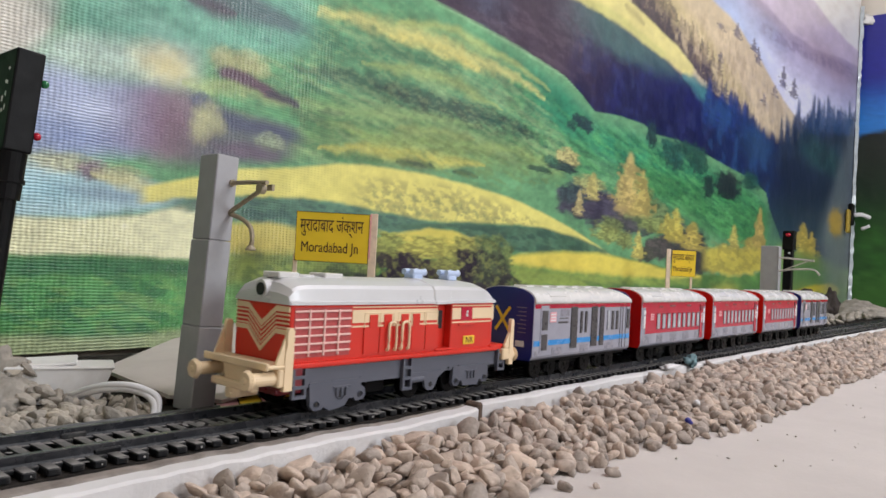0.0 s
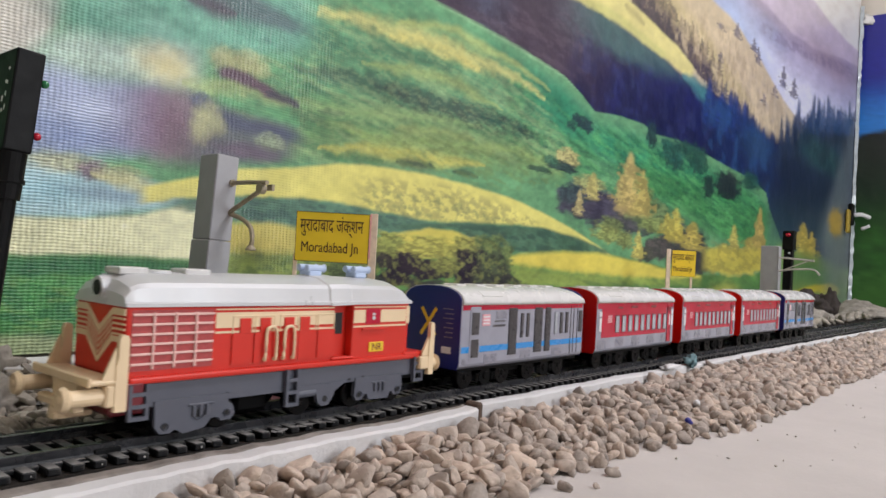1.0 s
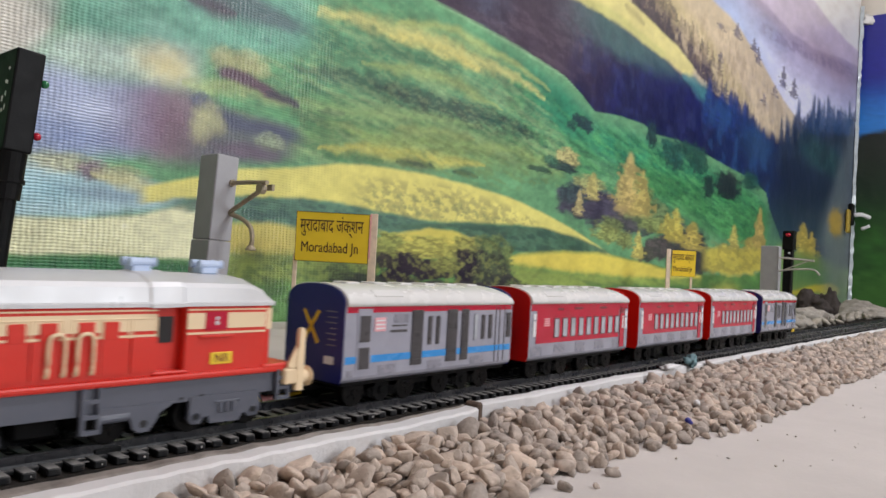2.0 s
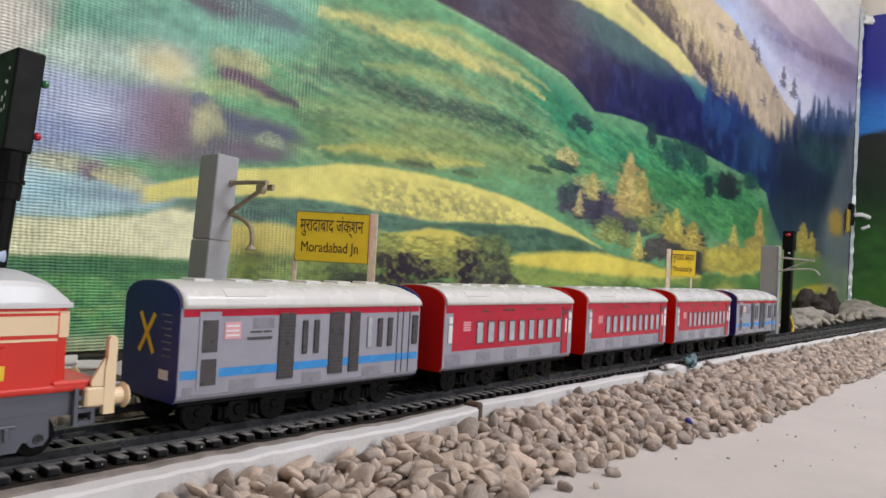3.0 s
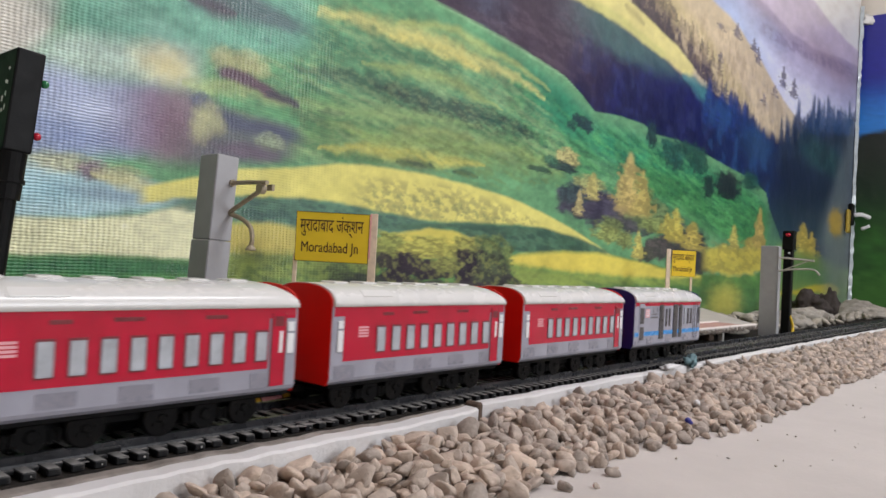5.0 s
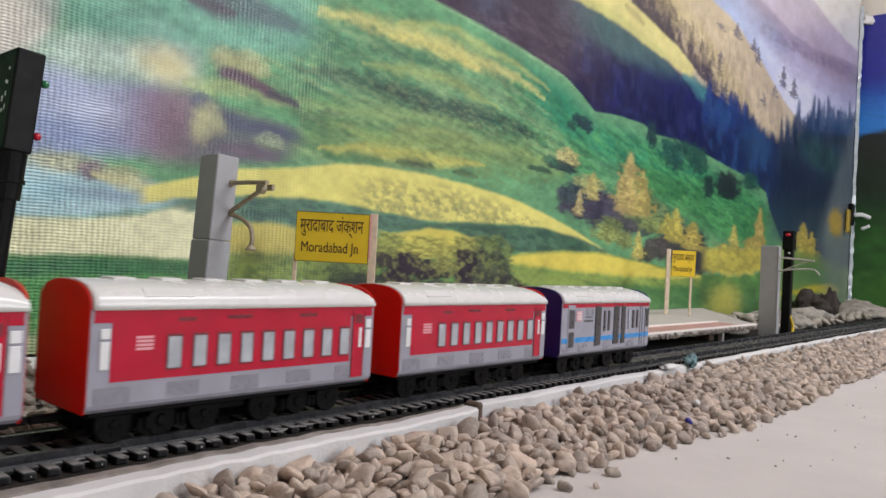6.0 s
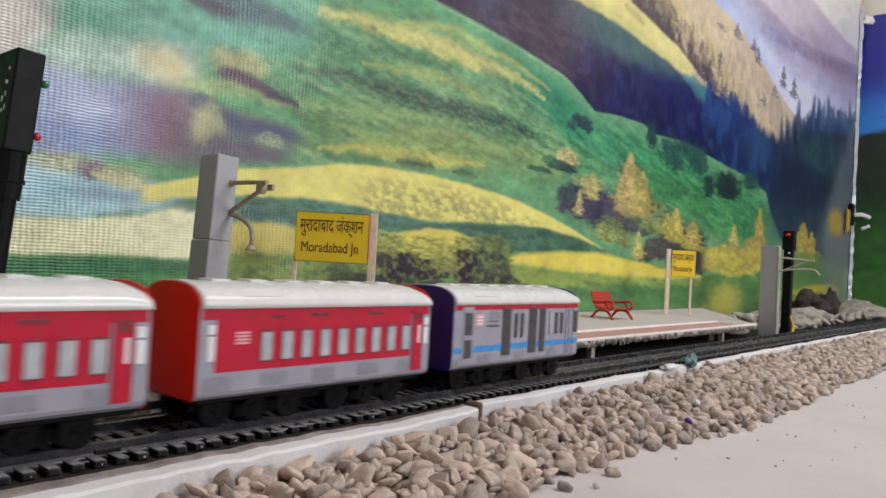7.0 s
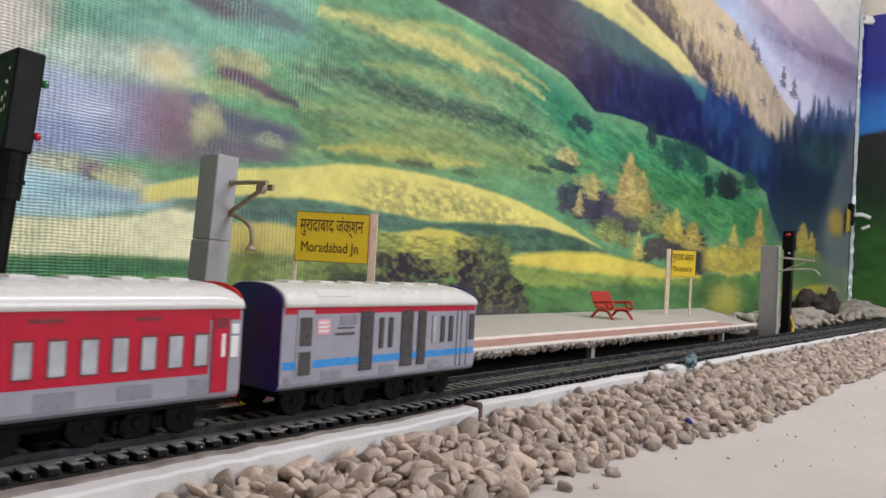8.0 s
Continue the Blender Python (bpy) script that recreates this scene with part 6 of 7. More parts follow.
    p.area([(1.032, 0.539), (1.108, 0.536), (1.193, 0.533), (1.287, 0.525), (1.392, 0.518), (1.495, 0.503), (1.558, 0.505)], [(1.019, 0.484), (1.115, 0.477), (1.200, 0.471), (1.293, 0.472), (1.397, 0.477), (1.498, 0.482), (1.560, 0.486)], (68, 104, 100), 0.95, 0.0145, 0.0052, 0.0333)
    p.area([(1.009, 0.413), (1.097, 0.453), (1.200, 0.467), (1.318, 0.476), (1.452, 0.493), (1.574, 0.501), (1.753, 0.503), (1.968, 0.480), (2.280, 0.481)], [(1.036, 0.143), (1.130, 0.149), (1.235, 0.155), (1.354, 0.163), (1.491, 0.171), (1.616, 0.179), (1.796, 0.190), (2.009, 0.203), (2.323, 0.222)], (24, 24, 74), 0.97, 0.0231, 0.0058, 0.0404)
    p.blob(0.808, 0.444, 0.0441, 0.0324, (86, 92, 112), 0.55, 0.8, 0.9)
    p.blob(1.036, 0.494, 0.0535, 0.0360, (96, 100, 108), 0.5, 0.8, 0.9)
    p.blob(0.924, 0.436, 0.1074, 0.0335, (78, 60, 70), 0.7, 0.6, 0.9)
    p.blob(1.092, 0.414, 0.0764, 0.0318, (62, 44, 64), 0.85, 0.6, 0.7)
    p.blob(1.076, 0.377, 0.0637, 0.0260, (44, 34, 66), 0.9, 0.6, 0.6)
    p.blob(1.239, 0.421, 0.0910, 0.0408, (44, 42, 78), 0.8, 0.7, 0.7)
    p.blob(1.458, 0.438, 0.1728, 0.0527, (20, 28, 88), 0.8, 0.6, 0.7)
    p.stroke([(1.220, 0.492), (1.242, 0.458), (1.266, 0.416)], (90, 110, 140), 0.0051, 0.35, 0.9)
    p.grove([(1.178, 0.373), (1.279, 0.382), (1.407, 0.394), (1.555, 0.402), (1.727, 0.411)], 16, 0.0895, 0.0383, (16, 22, 76), 1.2, 11, 0.9)
    p.scrub([(0.722, 0.433), (0.847, 0.464), (1.000, 0.501), (1.113, 0.496)], [(0.724, 0.419), (0.852, 0.416), (1.010, 0.404), (1.126, 0.373)], (112, 92, 104), 0.45, 30.3, 120.7, 0.54, 101)
    p.scrub([(0.722, 0.433), (0.847, 0.464), (1.000, 0.501), (1.113, 0.496)], [(0.724, 0.419), (0.852, 0.416), (1.010, 0.404), (1.126, 0.373)], (52, 40, 54), 0.5, 41.7, 134.1, 0.55, 103)
    p.scrub([(1.038, 0.476), (1.199, 0.479), (1.396, 0.483), (1.644, 0.488), (1.970, 0.465)], [(1.050, 0.358), (1.211, 0.369), (1.410, 0.366), (1.663, 0.349), (1.989, 0.335)], (52, 62, 112), 0.5, 40.8, 34.5, 0.55, 105)
    p.scrub([(1.038, 0.476), (1.199, 0.479), (1.396, 0.483), (1.644, 0.488), (1.970, 0.465)], [(1.050, 0.358), (1.211, 0.369), (1.410, 0.366), (1.663, 0.349), (1.989, 0.335)], (12, 16, 56), 0.6, 33.4, 29.9, 0.53, 107)
    p.scrub([(1.053, 0.517), (1.195, 0.519), (1.393, 0.511)], [(1.058, 0.462), (1.200, 0.469), (1.397, 0.472)], (48, 78, 82), 0.5, 50.7, 71.6, 0.54, 109)
    # sunlit yellow strip along the ridge
    p.area([(0.996, 0.545), (1.105, 0.571), (1.198, 0.587), (1.306, 0.578), (1.443, 0.559), (1.564, 0.533)], [(1.006, 0.526), (1.109, 0.534), (1.188, 0.533), (1.287, 0.527), (1.392, 0.520), (1.528, 0.508)], (222, 206, 128), 1, 0.0041, 0.0030, 0.0137)
    p.area([(1.050, 0.541), (1.107, 0.548), (1.191, 0.550), (1.285, 0.541), (1.390, 0.531)], [(1.051, 0.531), (1.109, 0.532), (1.193, 0.531), (1.287, 0.525), (1.392, 0.518)], (190, 186, 104), 0.6, 0.0059, 0.0030, 0.0304)
    p.stroke([(1.200, 0.573), (1.244, 0.570), (1.288, 0.559)], (150, 132, 80), 0.0051, 0.5, 0.6)
    p.stroke([(1.473, 0.510), (1.548, 0.505), (1.630, 0.488), (1.705, 0.466)], (70, 140, 140), 0.0109, 0.85, 0.5)
    # blue spruces below the far slope
    p.area([(1.607, 0.508), (1.753, 0.499), (1.877, 0.487), (1.969, 0.471), (2.108, 0.454), (2.279, 0.487), (2.525, 0.541), (3.159, 0.654)], [(1.660, 0.105), (1.808, 0.108), (1.932, 0.112), (2.022, 0.114), (2.161, 0.118), (2.339, 0.122), (2.598, 0.129), (3.267, 0.147)], (18, 40, 88), 1, 0.0092, 0.0061, 0.0512)
    p.grove([(1.621, 0.451), (1.760, 0.451), (1.884, 0.444), (1.999, 0.429), (2.127, 0.404)], 20, 0.1021, 0.0335, (20, 54, 112), 1.0, 13, 1.0)
    p.grove([(2.158, 0.402), (2.281, 0.471), (2.459, 0.526), (2.740, 0.583), (3.157, 0.665)], 24, 0.1540, 0.0443, (40, 60, 84), 0.9, 17, 1.0)
    p.grove([(1.803, 0.424), (1.933, 0.408), (2.077, 0.391)], 8, 0.0852, 0.0443, (22, 44, 98), 1.2, 19, 1.0)
    p.blob(1.997, 0.437, 0.1120, 0.0378, (60, 110, 150), 0.45, 0.4, 0.9)
    p.area([(2.251, 0.477), (2.525, 0.537), (3.161, 0.648)], [(2.294, 0.221), (2.582, 0.220), (3.248, 0.235)], (62, 88, 104), 0.75, 0.0255, 0.0073, 0.1172)
    p.blob(2.639, 0.503, 0.2506, 0.0473, (52, 108, 100), 0.8, 0.5, 0.6)
    p.blob(2.419, 0.384, 0.3819, 0.1021, (22, 38, 72), 0.8, 0.4, 0.8)
    p.blob(2.377, 0.26, 0.3707, 0.0843, (50, 64, 80), 0.7, 0.4, 0.9)
    p.scrub([(1.607, 0.506), (1.792, 0.504), (2.108, 0.458)], [(1.627, 0.357), (1.815, 0.343), (2.132, 0.304)], (44, 92, 140), 0.45, 35.2, 30.6, 0.56, 111)
    p.scrub([(2.165, 0.498), (2.515, 0.593), (3.069, 0.703)], [(2.205, 0.247), (2.572, 0.274), (3.150, 0.317)], (24, 42, 62), 0.6, 20.3, 21.6, 0.52, 113)
    # green meadow of the near hill
    p.under([(0.176, 0.289), (0.332, 0.343), (0.454, 0.385), (0.562, 0.422), (0.662, 0.423), (0.712, 0.421), (0.784, 0.418), (0.852, 0.413), (0.927, 0.407), (1.010, 0.399), (1.067, 0.382), (1.111, 0.362), (1.211, 0.373), (1.304, 0.375), (1.357, 0.365), (1.467, 0.372), (1.559, 0.369), (1.661, 0.362), (1.773, 0.356), (1.942, 0.347), (2.068, 0.326), (2.104, 0.283), (2.240, 0.198), (2.397, 0.141)], (110, 162, 112), 0.0020, 0.0011)
    p.area([(0.564, 0.395), (0.663, 0.412), (0.786, 0.406), (0.928, 0.394), (1.068, 0.367), (1.113, 0.347)], [(0.564, 0.386), (0.664, 0.401), (0.787, 0.391), (0.932, 0.352), (1.072, 0.324), (1.116, 0.313)], (96, 158, 116), 0.75, 0.0125, 0.0031, 0.0186)
    p.area([(0.799, 0.398), (0.898, 0.392), (1.012, 0.379), (1.109, 0.340), (1.307, 0.350), (1.563, 0.340), (1.817, 0.326), (2.072, 0.296)], [(0.801, 0.382), (0.904, 0.329), (1.020, 0.302), (1.115, 0.288), (1.315, 0.280), (1.571, 0.275), (1.826, 0.261), (2.079, 0.253)], (30, 140, 100), 0.85, 0.0224, 0.0051, 0.0316)
    p.area([(1.220, 0.288), (1.418, 0.304), (1.633, 0.307), (1.905, 0.297), (2.094, 0.282)], [(1.225, 0.248), (1.426, 0.236), (1.647, 0.206), (1.924, 0.169), (2.113, 0.163)], (72, 146, 76), 0.85, 0.0224, 0.0062, 0.0468)
    p.area([(0.457, 0.339), (0.550, 0.354), (0.684, 0.353), (0.858, 0.344)], [(0.462, 0.276), (0.556, 0.273), (0.690, 0.287), (0.864, 0.288)], (104, 156, 112), 0.7, 0.0146, 0.0040, 0.0134)
    p.area([(0.463, 0.253), (0.583, 0.269), (0.735, 0.284), (1.022, 0.284)], [(0.468, 0.190), (0.588, 0.204), (0.741, 0.222), (1.027, 0.234)], (128, 160, 96), 0.7, 0.0125, 0.0035, 0.0145)
    p.scrub([(0.391, 0.331), (0.573, 0.387), (0.725, 0.397), (0.931, 0.369), (1.020, 0.306)], [(0.402, 0.175), (0.588, 0.201), (0.741, 0.222), (0.942, 0.250), (1.025, 0.252)], (62, 118, 84), 0.5, 15.5, 157.4, 0.56, 31)
    p.scrub([(0.391, 0.331), (0.573, 0.387), (0.725, 0.397), (0.931, 0.369), (1.020, 0.306)], [(0.402, 0.175), (0.588, 0.201), (0.741, 0.222), (0.942, 0.250), (1.025, 0.252)], (166, 184, 128), 0.4, 11.6, 177.0, 0.57, 33)
    p.scrub([(1.016, 0.342), (1.212, 0.359), (1.627, 0.357), (2.038, 0.326)], [(1.027, 0.234), (1.228, 0.217), (1.650, 0.181), (2.061, 0.176)], (34, 104, 72), 0.5, 9.2, 99.0, 0.56, 35)
    p.scrub([(1.018, 0.324), (1.214, 0.339), (1.630, 0.332), (2.041, 0.311)], [(1.027, 0.234), (1.228, 0.217), (1.650, 0.181), (2.061, 0.176)], (96, 172, 96), 0.4, 7.3, 111.2, 0.58, 37)
    p.stroke([(0.663, 0.422), (0.712, 0.420), (0.785, 0.417), (0.852, 0.412), (0.927, 0.406), (1.011, 0.397), (1.059, 0.382)], (150, 190, 140), 0.0020, 0.7, 0.3)
    # pale sunlit strips and dark scrub across the meadow
    p.stroke([(0.501, 0.354), (0.549, 0.361), (0.603, 0.365), (0.662, 0.371), (0.728, 0.371), (0.802, 0.368), (0.886, 0.363), (0.956, 0.350)], (210, 202, 122), 0.0078, 0.95, 0.5)
    p.stroke([(0.612, 0.360), (0.662, 0.364), (0.728, 0.362), (0.790, 0.359)], (222, 206, 116), 0.0057, 0.8, 0.5)
    p.stroke([(0.621, 0.375), (0.681, 0.389), (0.737, 0.398), (0.800, 0.391), (0.884, 0.382), (0.971, 0.367)], (186, 192, 112), 0.0045, 0.75, 0.6)
    p.stroke([(0.570, 0.313), (0.626, 0.319), (0.687, 0.326), (0.743, 0.330), (0.806, 0.319), (0.847, 0.313)], (176, 188, 110), 0.0057, 0.7, 0.6)
    p.stroke([(0.478, 0.256), (0.540, 0.253), (0.611, 0.262), (0.691, 0.275), (0.797, 0.280)], (158, 180, 112), 0.0046, 0.55, 0.6)
    p.stroke([(0.510, 0.234), (0.576, 0.234), (0.652, 0.237), (0.739, 0.243), (0.866, 0.257), (1.007, 0.259)], (164, 180, 96), 0.0071, 0.6, 0.7)
    p.stroke([(0.512, 0.204), (0.578, 0.218), (0.653, 0.222), (0.729, 0.225), (0.814, 0.230)], (206, 194, 88), 0.0055, 0.85, 0.6)
    p.stroke([(0.631, 0.250), (0.715, 0.256), (0.786, 0.259)], (176, 178, 100), 0.0065, 0.5, 0.8)
    p.stroke([(0.475, 0.287), (0.521, 0.292), (0.572, 0.296), (0.627, 0.296), (0.689, 0.296), (0.770, 0.296), (0.863, 0.295), (0.954, 0.286)], (70, 102, 82), 0.0076, 0.8, 0.9)
    p.stroke([(0.590, 0.293), (0.647, 0.293), (0.722, 0.299), (0.796, 0.295), (0.877, 0.295)], (58, 84, 72), 0.0058, 0.7, 1.2)
    p.stroke([(0.519, 0.322), (0.577, 0.335), (0.644, 0.337), (0.730, 0.345)], (70, 124, 92), 0.0066, 0.6, 0.9)
    p.stroke([(0.795, 0.296), (0.863, 0.296), (0.923, 0.290), (0.971, 0.284)], (40, 96, 74), 0.0066, 0.8, 1.0)
    p.stroke([(0.509, 0.248), (0.549, 0.251)], (86, 106, 84), 0.0025, 0.6, 0.6)
    p.stroke([(0.465, 0.232), (0.510, 0.233), (0.559, 0.231)], (70, 128, 84), 0.0042, 0.6, 0.6)
    p.stroke([(0.520, 0.198), (0.561, 0.206), (0.615, 0.209)], (70, 124, 76), 0.0038, 0.7, 0.6)
    p.stroke([(0.634, 0.211), (0.675, 0.214), (0.707, 0.213)], (56, 76, 62), 0.0035, 0.9, 0.8)
    p.stroke([(0.742, 0.212), (0.778, 0.213), (0.800, 0.211)], (70, 92, 66), 0.0030, 0.9, 0.8)
    p.scrub([(0.589, 0.300), (0.688, 0.308), (0.834, 0.311), (0.987, 0.292)], [(0.591, 0.274), (0.691, 0.276), (0.837, 0.275), (0.988, 0.281)], (70, 78, 62), 0.6, 92.6, 223.5, 0.55, 41)
    p.scrub([(0.631, 0.248), (0.799, 0.261), (1.023, 0.270)], [(0.635, 0.207), (0.804, 0.199), (1.029, 0.216)], (120, 140, 74), 0.5, 55.8, 215.9, 0.55, 43)
    p.scrub([(0.856, 0.368), (1.109, 0.345), (1.469, 0.352), (2.039, 0.318)], [(0.866, 0.264), (1.119, 0.245), (1.486, 0.218), (2.059, 0.191)], (24, 92, 62), 0.45, 46.9, 191.1, 0.54, 121)
    p.scrub([(0.856, 0.368), (1.109, 0.345), (1.469, 0.352), (2.039, 0.318)], [(0.866, 0.264), (1.119, 0.245), (1.486, 0.218), (2.059, 0.191)], (112, 186, 112), 0.35, 38.3, 191.1, 0.57, 123)
    p.scrub([(0.471, 0.344), (0.620, 0.388), (0.787, 0.391), (1.021, 0.297)], [(0.482, 0.189), (0.635, 0.207), (0.802, 0.223), (1.026, 0.243)], (82, 116, 76), 0.24, 102.0, 351.7, 0.55, 125)
    p.scrub([(0.471, 0.344), (0.620, 0.388), (0.787, 0.391), (1.021, 0.297)], [(0.482, 0.189), (0.635, 0.207), (0.802, 0.223), (1.026, 0.243)], (178, 192, 132), 0.2, 91.8, 351.7, 0.57, 127)
    # far end of the sheet, glare put into its pale inks: beige, teal and lavender
    p.area([(0.183, 0.291), (0.198, 0.296), (0.221, 0.304), (0.242, 0.312)], [(0.187, 0.221), (0.202, 0.225), (0.225, 0.239), (0.244, 0.267)], (216, 202, 190), 0.9, 0.0129, 0.0013, 0.0118)
    p.area([(0.233, 0.309), (0.273, 0.322), (0.332, 0.343), (0.401, 0.367), (0.497, 0.400)], [(0.236, 0.264), (0.277, 0.257), (0.337, 0.265), (0.407, 0.280), (0.504, 0.311)], (120, 176, 156), 0.75, 0.0151, 0.0030, 0.0326)
    p.area([(0.224, 0.252), (0.263, 0.263), (0.316, 0.267), (0.365, 0.275)], [(0.227, 0.213), (0.265, 0.226), (0.318, 0.233), (0.367, 0.239)], (206, 218, 206), 0.75, 0.0123, 0.0024, 0.0192)
    p.area([(0.349, 0.338), (0.402, 0.351), (0.443, 0.341), (0.487, 0.336)], [(0.351, 0.313), (0.405, 0.316), (0.444, 0.318), (0.488, 0.323)], (92, 98, 108), 0.75, 0.0077, 0.0027, 0.0259)
    p.stroke([(0.350, 0.321), (0.374, 0.320), (0.404, 0.318)], (96, 70, 84), 0.0047, 0.7, 0.6)
    p.area([(0.187, 0.225), (0.226, 0.230), (0.269, 0.227), (0.308, 0.231), (0.334, 0.232)], [(0.191, 0.150), (0.230, 0.156), (0.273, 0.164), (0.312, 0.172), (0.338, 0.179)], (166, 170, 206), 0.85, 0.0110, 0.0023, 0.0135)
    p.blob(0.266, 0.208, 0.0362, 0.0157, (200, 204, 230), 0.6, 0.4, 0.9)
    p.blob(0.268, 0.18, 0.0409, 0.0111, (140, 154, 196), 0.6, 0.5, 0.9)
    p.area([(0.296, 0.228), (0.323, 0.233), (0.356, 0.234), (0.380, 0.232)], [(0.299, 0.173), (0.327, 0.170), (0.360, 0.169), (0.384, 0.171)], (146, 114, 132), 0.8, 0.0111, 0.0025, 0.0325)
    p.blob(0.347, 0.206, 0.0220, 0.0254, (132, 90, 110), 0.6, 0.6, 1.1)
    p.blob(0.327, 0.255, 0.0211, 0.0139, (206, 192, 140), 0.8, 0.6, 0.9)
    p.blob(0.343, 0.254, 0.0164, 0.0131, (204, 188, 124), 0.7, 0.6, 0.9)
    p.stroke([(0.350, 0.245), (0.378, 0.247), (0.409, 0.252), (0.442, 0.249), (0.478, 0.248)], (176, 184, 120), 0.0060, 0.7, 0.5)
    p.stroke([(0.386, 0.229), (0.430, 0.235), (0.487, 0.233)], (104, 164, 112), 0.0067, 0.75, 0.5)
    p.blob(0.392, 0.275, 0.0134, 0.0096, (192, 184, 130), 0.8, 0.7, 0.7)
    p.blob(0.42, 0.275, 0.0221, 0.0121, (186, 180, 124), 0.85, 0.7, 0.6)
    p.area([(0.386, 0.265), (0.402, 0.269), (0.421, 0.267), (0.442, 0.260), (0.463, 0.252), (0.484, 0.252)], [(0.387, 0.258), (0.403, 0.255), (0.422, 0.253), (0.442, 0.249), (0.464, 0.247), (0.484, 0.246)], (108, 78, 92), 0.95, 0.0033, 0.0022, 0.0066)
    p.stroke([(0.442, 0.255), (0.463, 0.251), (0.486, 0.249)], (70, 72, 78), 0.0035, 0.8, 0.6)
    p.area([(0.362, 0.233), (0.398, 0.229), (0.424, 0.226), (0.451, 0.225), (0.480, 0.223)], [(0.366, 0.170), (0.402, 0.176), (0.427, 0.180), (0.454, 0.183), (0.482, 0.189)], (110, 96, 112), 0.8, 0.0077, 0.0028, 0.0195)
    p.area([(0.386, 0.227), (0.411, 0.223), (0.444, 0.224), (0.488, 0.220)], [(0.387, 0.213), (0.412, 0.207), (0.445, 0.207), (0.489, 0.208)], (82, 88, 112), 0.8, 0.0067, 0.0028, 0.0159)
    p.blob(0.371, 0.229, 0.0093, 0.0073, (90, 96, 122), 0.8, 0.8, 0.6)
    p.blob(0.379, 0.217, 0.0119, 0.0105, (190, 186, 134), 0.8, 0.7, 0.9)
    p.blob(0.373, 0.204, 0.0094, 0.0115, (196, 190, 140), 0.8, 0.7, 0.9)
    p.blob(0.39, 0.209, 0.0085, 0.0075, (176, 172, 126), 0.7, 0.7, 0.9)
    p.blob(0.451, 0.204, 0.0166, 0.0080, (150, 160, 128), 0.8, 0.9, 0.5)
    p.blob(0.426, 0.19, 0.0328, 0.0078, (116, 96, 112), 0.8, 0.7, 0.6)
    # pond and bushes, the pond's ink paled to carry the glare
    p.area([(0.191, 0.152), (0.230, 0.156), (0.274, 0.153), (0.323, 0.149), (0.362, 0.141)], [(0.194, 0.106), (0.233, 0.108), (0.277, 0.113), (0.325, 0.123), (0.363, 0.133)], (182, 210, 214), 0.95, 0.0065, 0.0014, 0.0092)
    p.blob(0.251, 0.155, 0.0261, 0.0072, (200, 196, 160), 0.85, 0.8, 0.6)
    p.blob(0.276, 0.152, 0.0121, 0.0075, (140, 116, 128), 0.85, 0.9, 0.5)
    p.blob(0.3, 0.151, 0.0197, 0.0067, (186, 182, 136), 0.8, 0.8, 0.6)
    p.blob(0.24, 0.132, 0.0253, 0.0098, (150, 190, 200), 0.7, 0.4, 0.8)
    p.blob(0.294, 0.134, 0.0339, 0.0057, (140, 160, 178), 0.7, 0.5, 0.8)
    p.stroke([(0.274, 0.148), (0.308, 0.144), (0.346, 0.139)], (214, 206, 150), 0.0039, 0.8, 0.4)
    # yellow fields with their green hedges; the first field is whitened with painted glare
    p.area([(0.194, 0.109), (0.233, 0.110), (0.272, 0.111), (0.320, 0.119), (0.363, 0.132), (0.392, 0.141)], [(0.195, 0.079), (0.235, 0.080), (0.274, 0.081), (0.323, 0.082), (0.366, 0.081), (0.396, 0.085)], (240, 232, 186), 0.97, 0.0033, 0.0014, 0.0077)
    p.area([(0.319, 0.144), (0.345, 0.151), (0.373, 0.159), (0.402, 0.169), (0.434, 0.175), (0.483, 0.183), (0.529, 0.192), (0.579, 0.198), (0.635, 0.200), (0.697, 0.201), (0.779, 0.198), (0.873, 0.191), (0.965, 0.177), (1.053, 0.159), (1.151, 0.133), (1.199, 0.119)], [(0.320, 0.128), (0.346, 0.134), (0.374, 0.139), (0.404, 0.145), (0.436, 0.147), (0.485, 0.150), (0.532, 0.152), (0.583, 0.149), (0.640, 0.146), (0.702, 0.143), (0.783, 0.148), (0.876, 0.152), (0.967, 0.153), (1.054, 0.143), (1.152, 0.125), (1.199, 0.117)], (228, 214, 112), 1, 0.0027, 0.0020, 0.0094)
    p.scrub([(0.580, 0.185), (0.636, 0.187), (0.743, 0.192), (0.874, 0.179), (0.951, 0.162)], [(0.583, 0.147), (0.640, 0.144), (0.747, 0.145), (0.876, 0.150), (0.952, 0.152)], (176, 166, 96), 0.75, 95.1, 169.0, 0.5, 51)
    p.scrub([(0.581, 0.174), (0.637, 0.173), (0.744, 0.178), (0.875, 0.166)], [(0.583, 0.147), (0.640, 0.144), (0.747, 0.145), (0.876, 0.150)], (140, 146, 92), 0.6, 131.0, 233.1, 0.58, 53)
    p.area([(0.346, 0.136), (0.374, 0.139), (0.417, 0.145), (0.485, 0.150), (0.548, 0.151), (0.601, 0.148), (0.680, 0.144), (0.724, 0.142)], [(0.346, 0.128), (0.375, 0.126), (0.418, 0.122), (0.488, 0.120), (0.551, 0.120), (0.604, 0.119), (0.682, 0.130), (0.725, 0.139)], (96, 132, 108), 0.92, 0.0036, 0.0024, 0.0231)
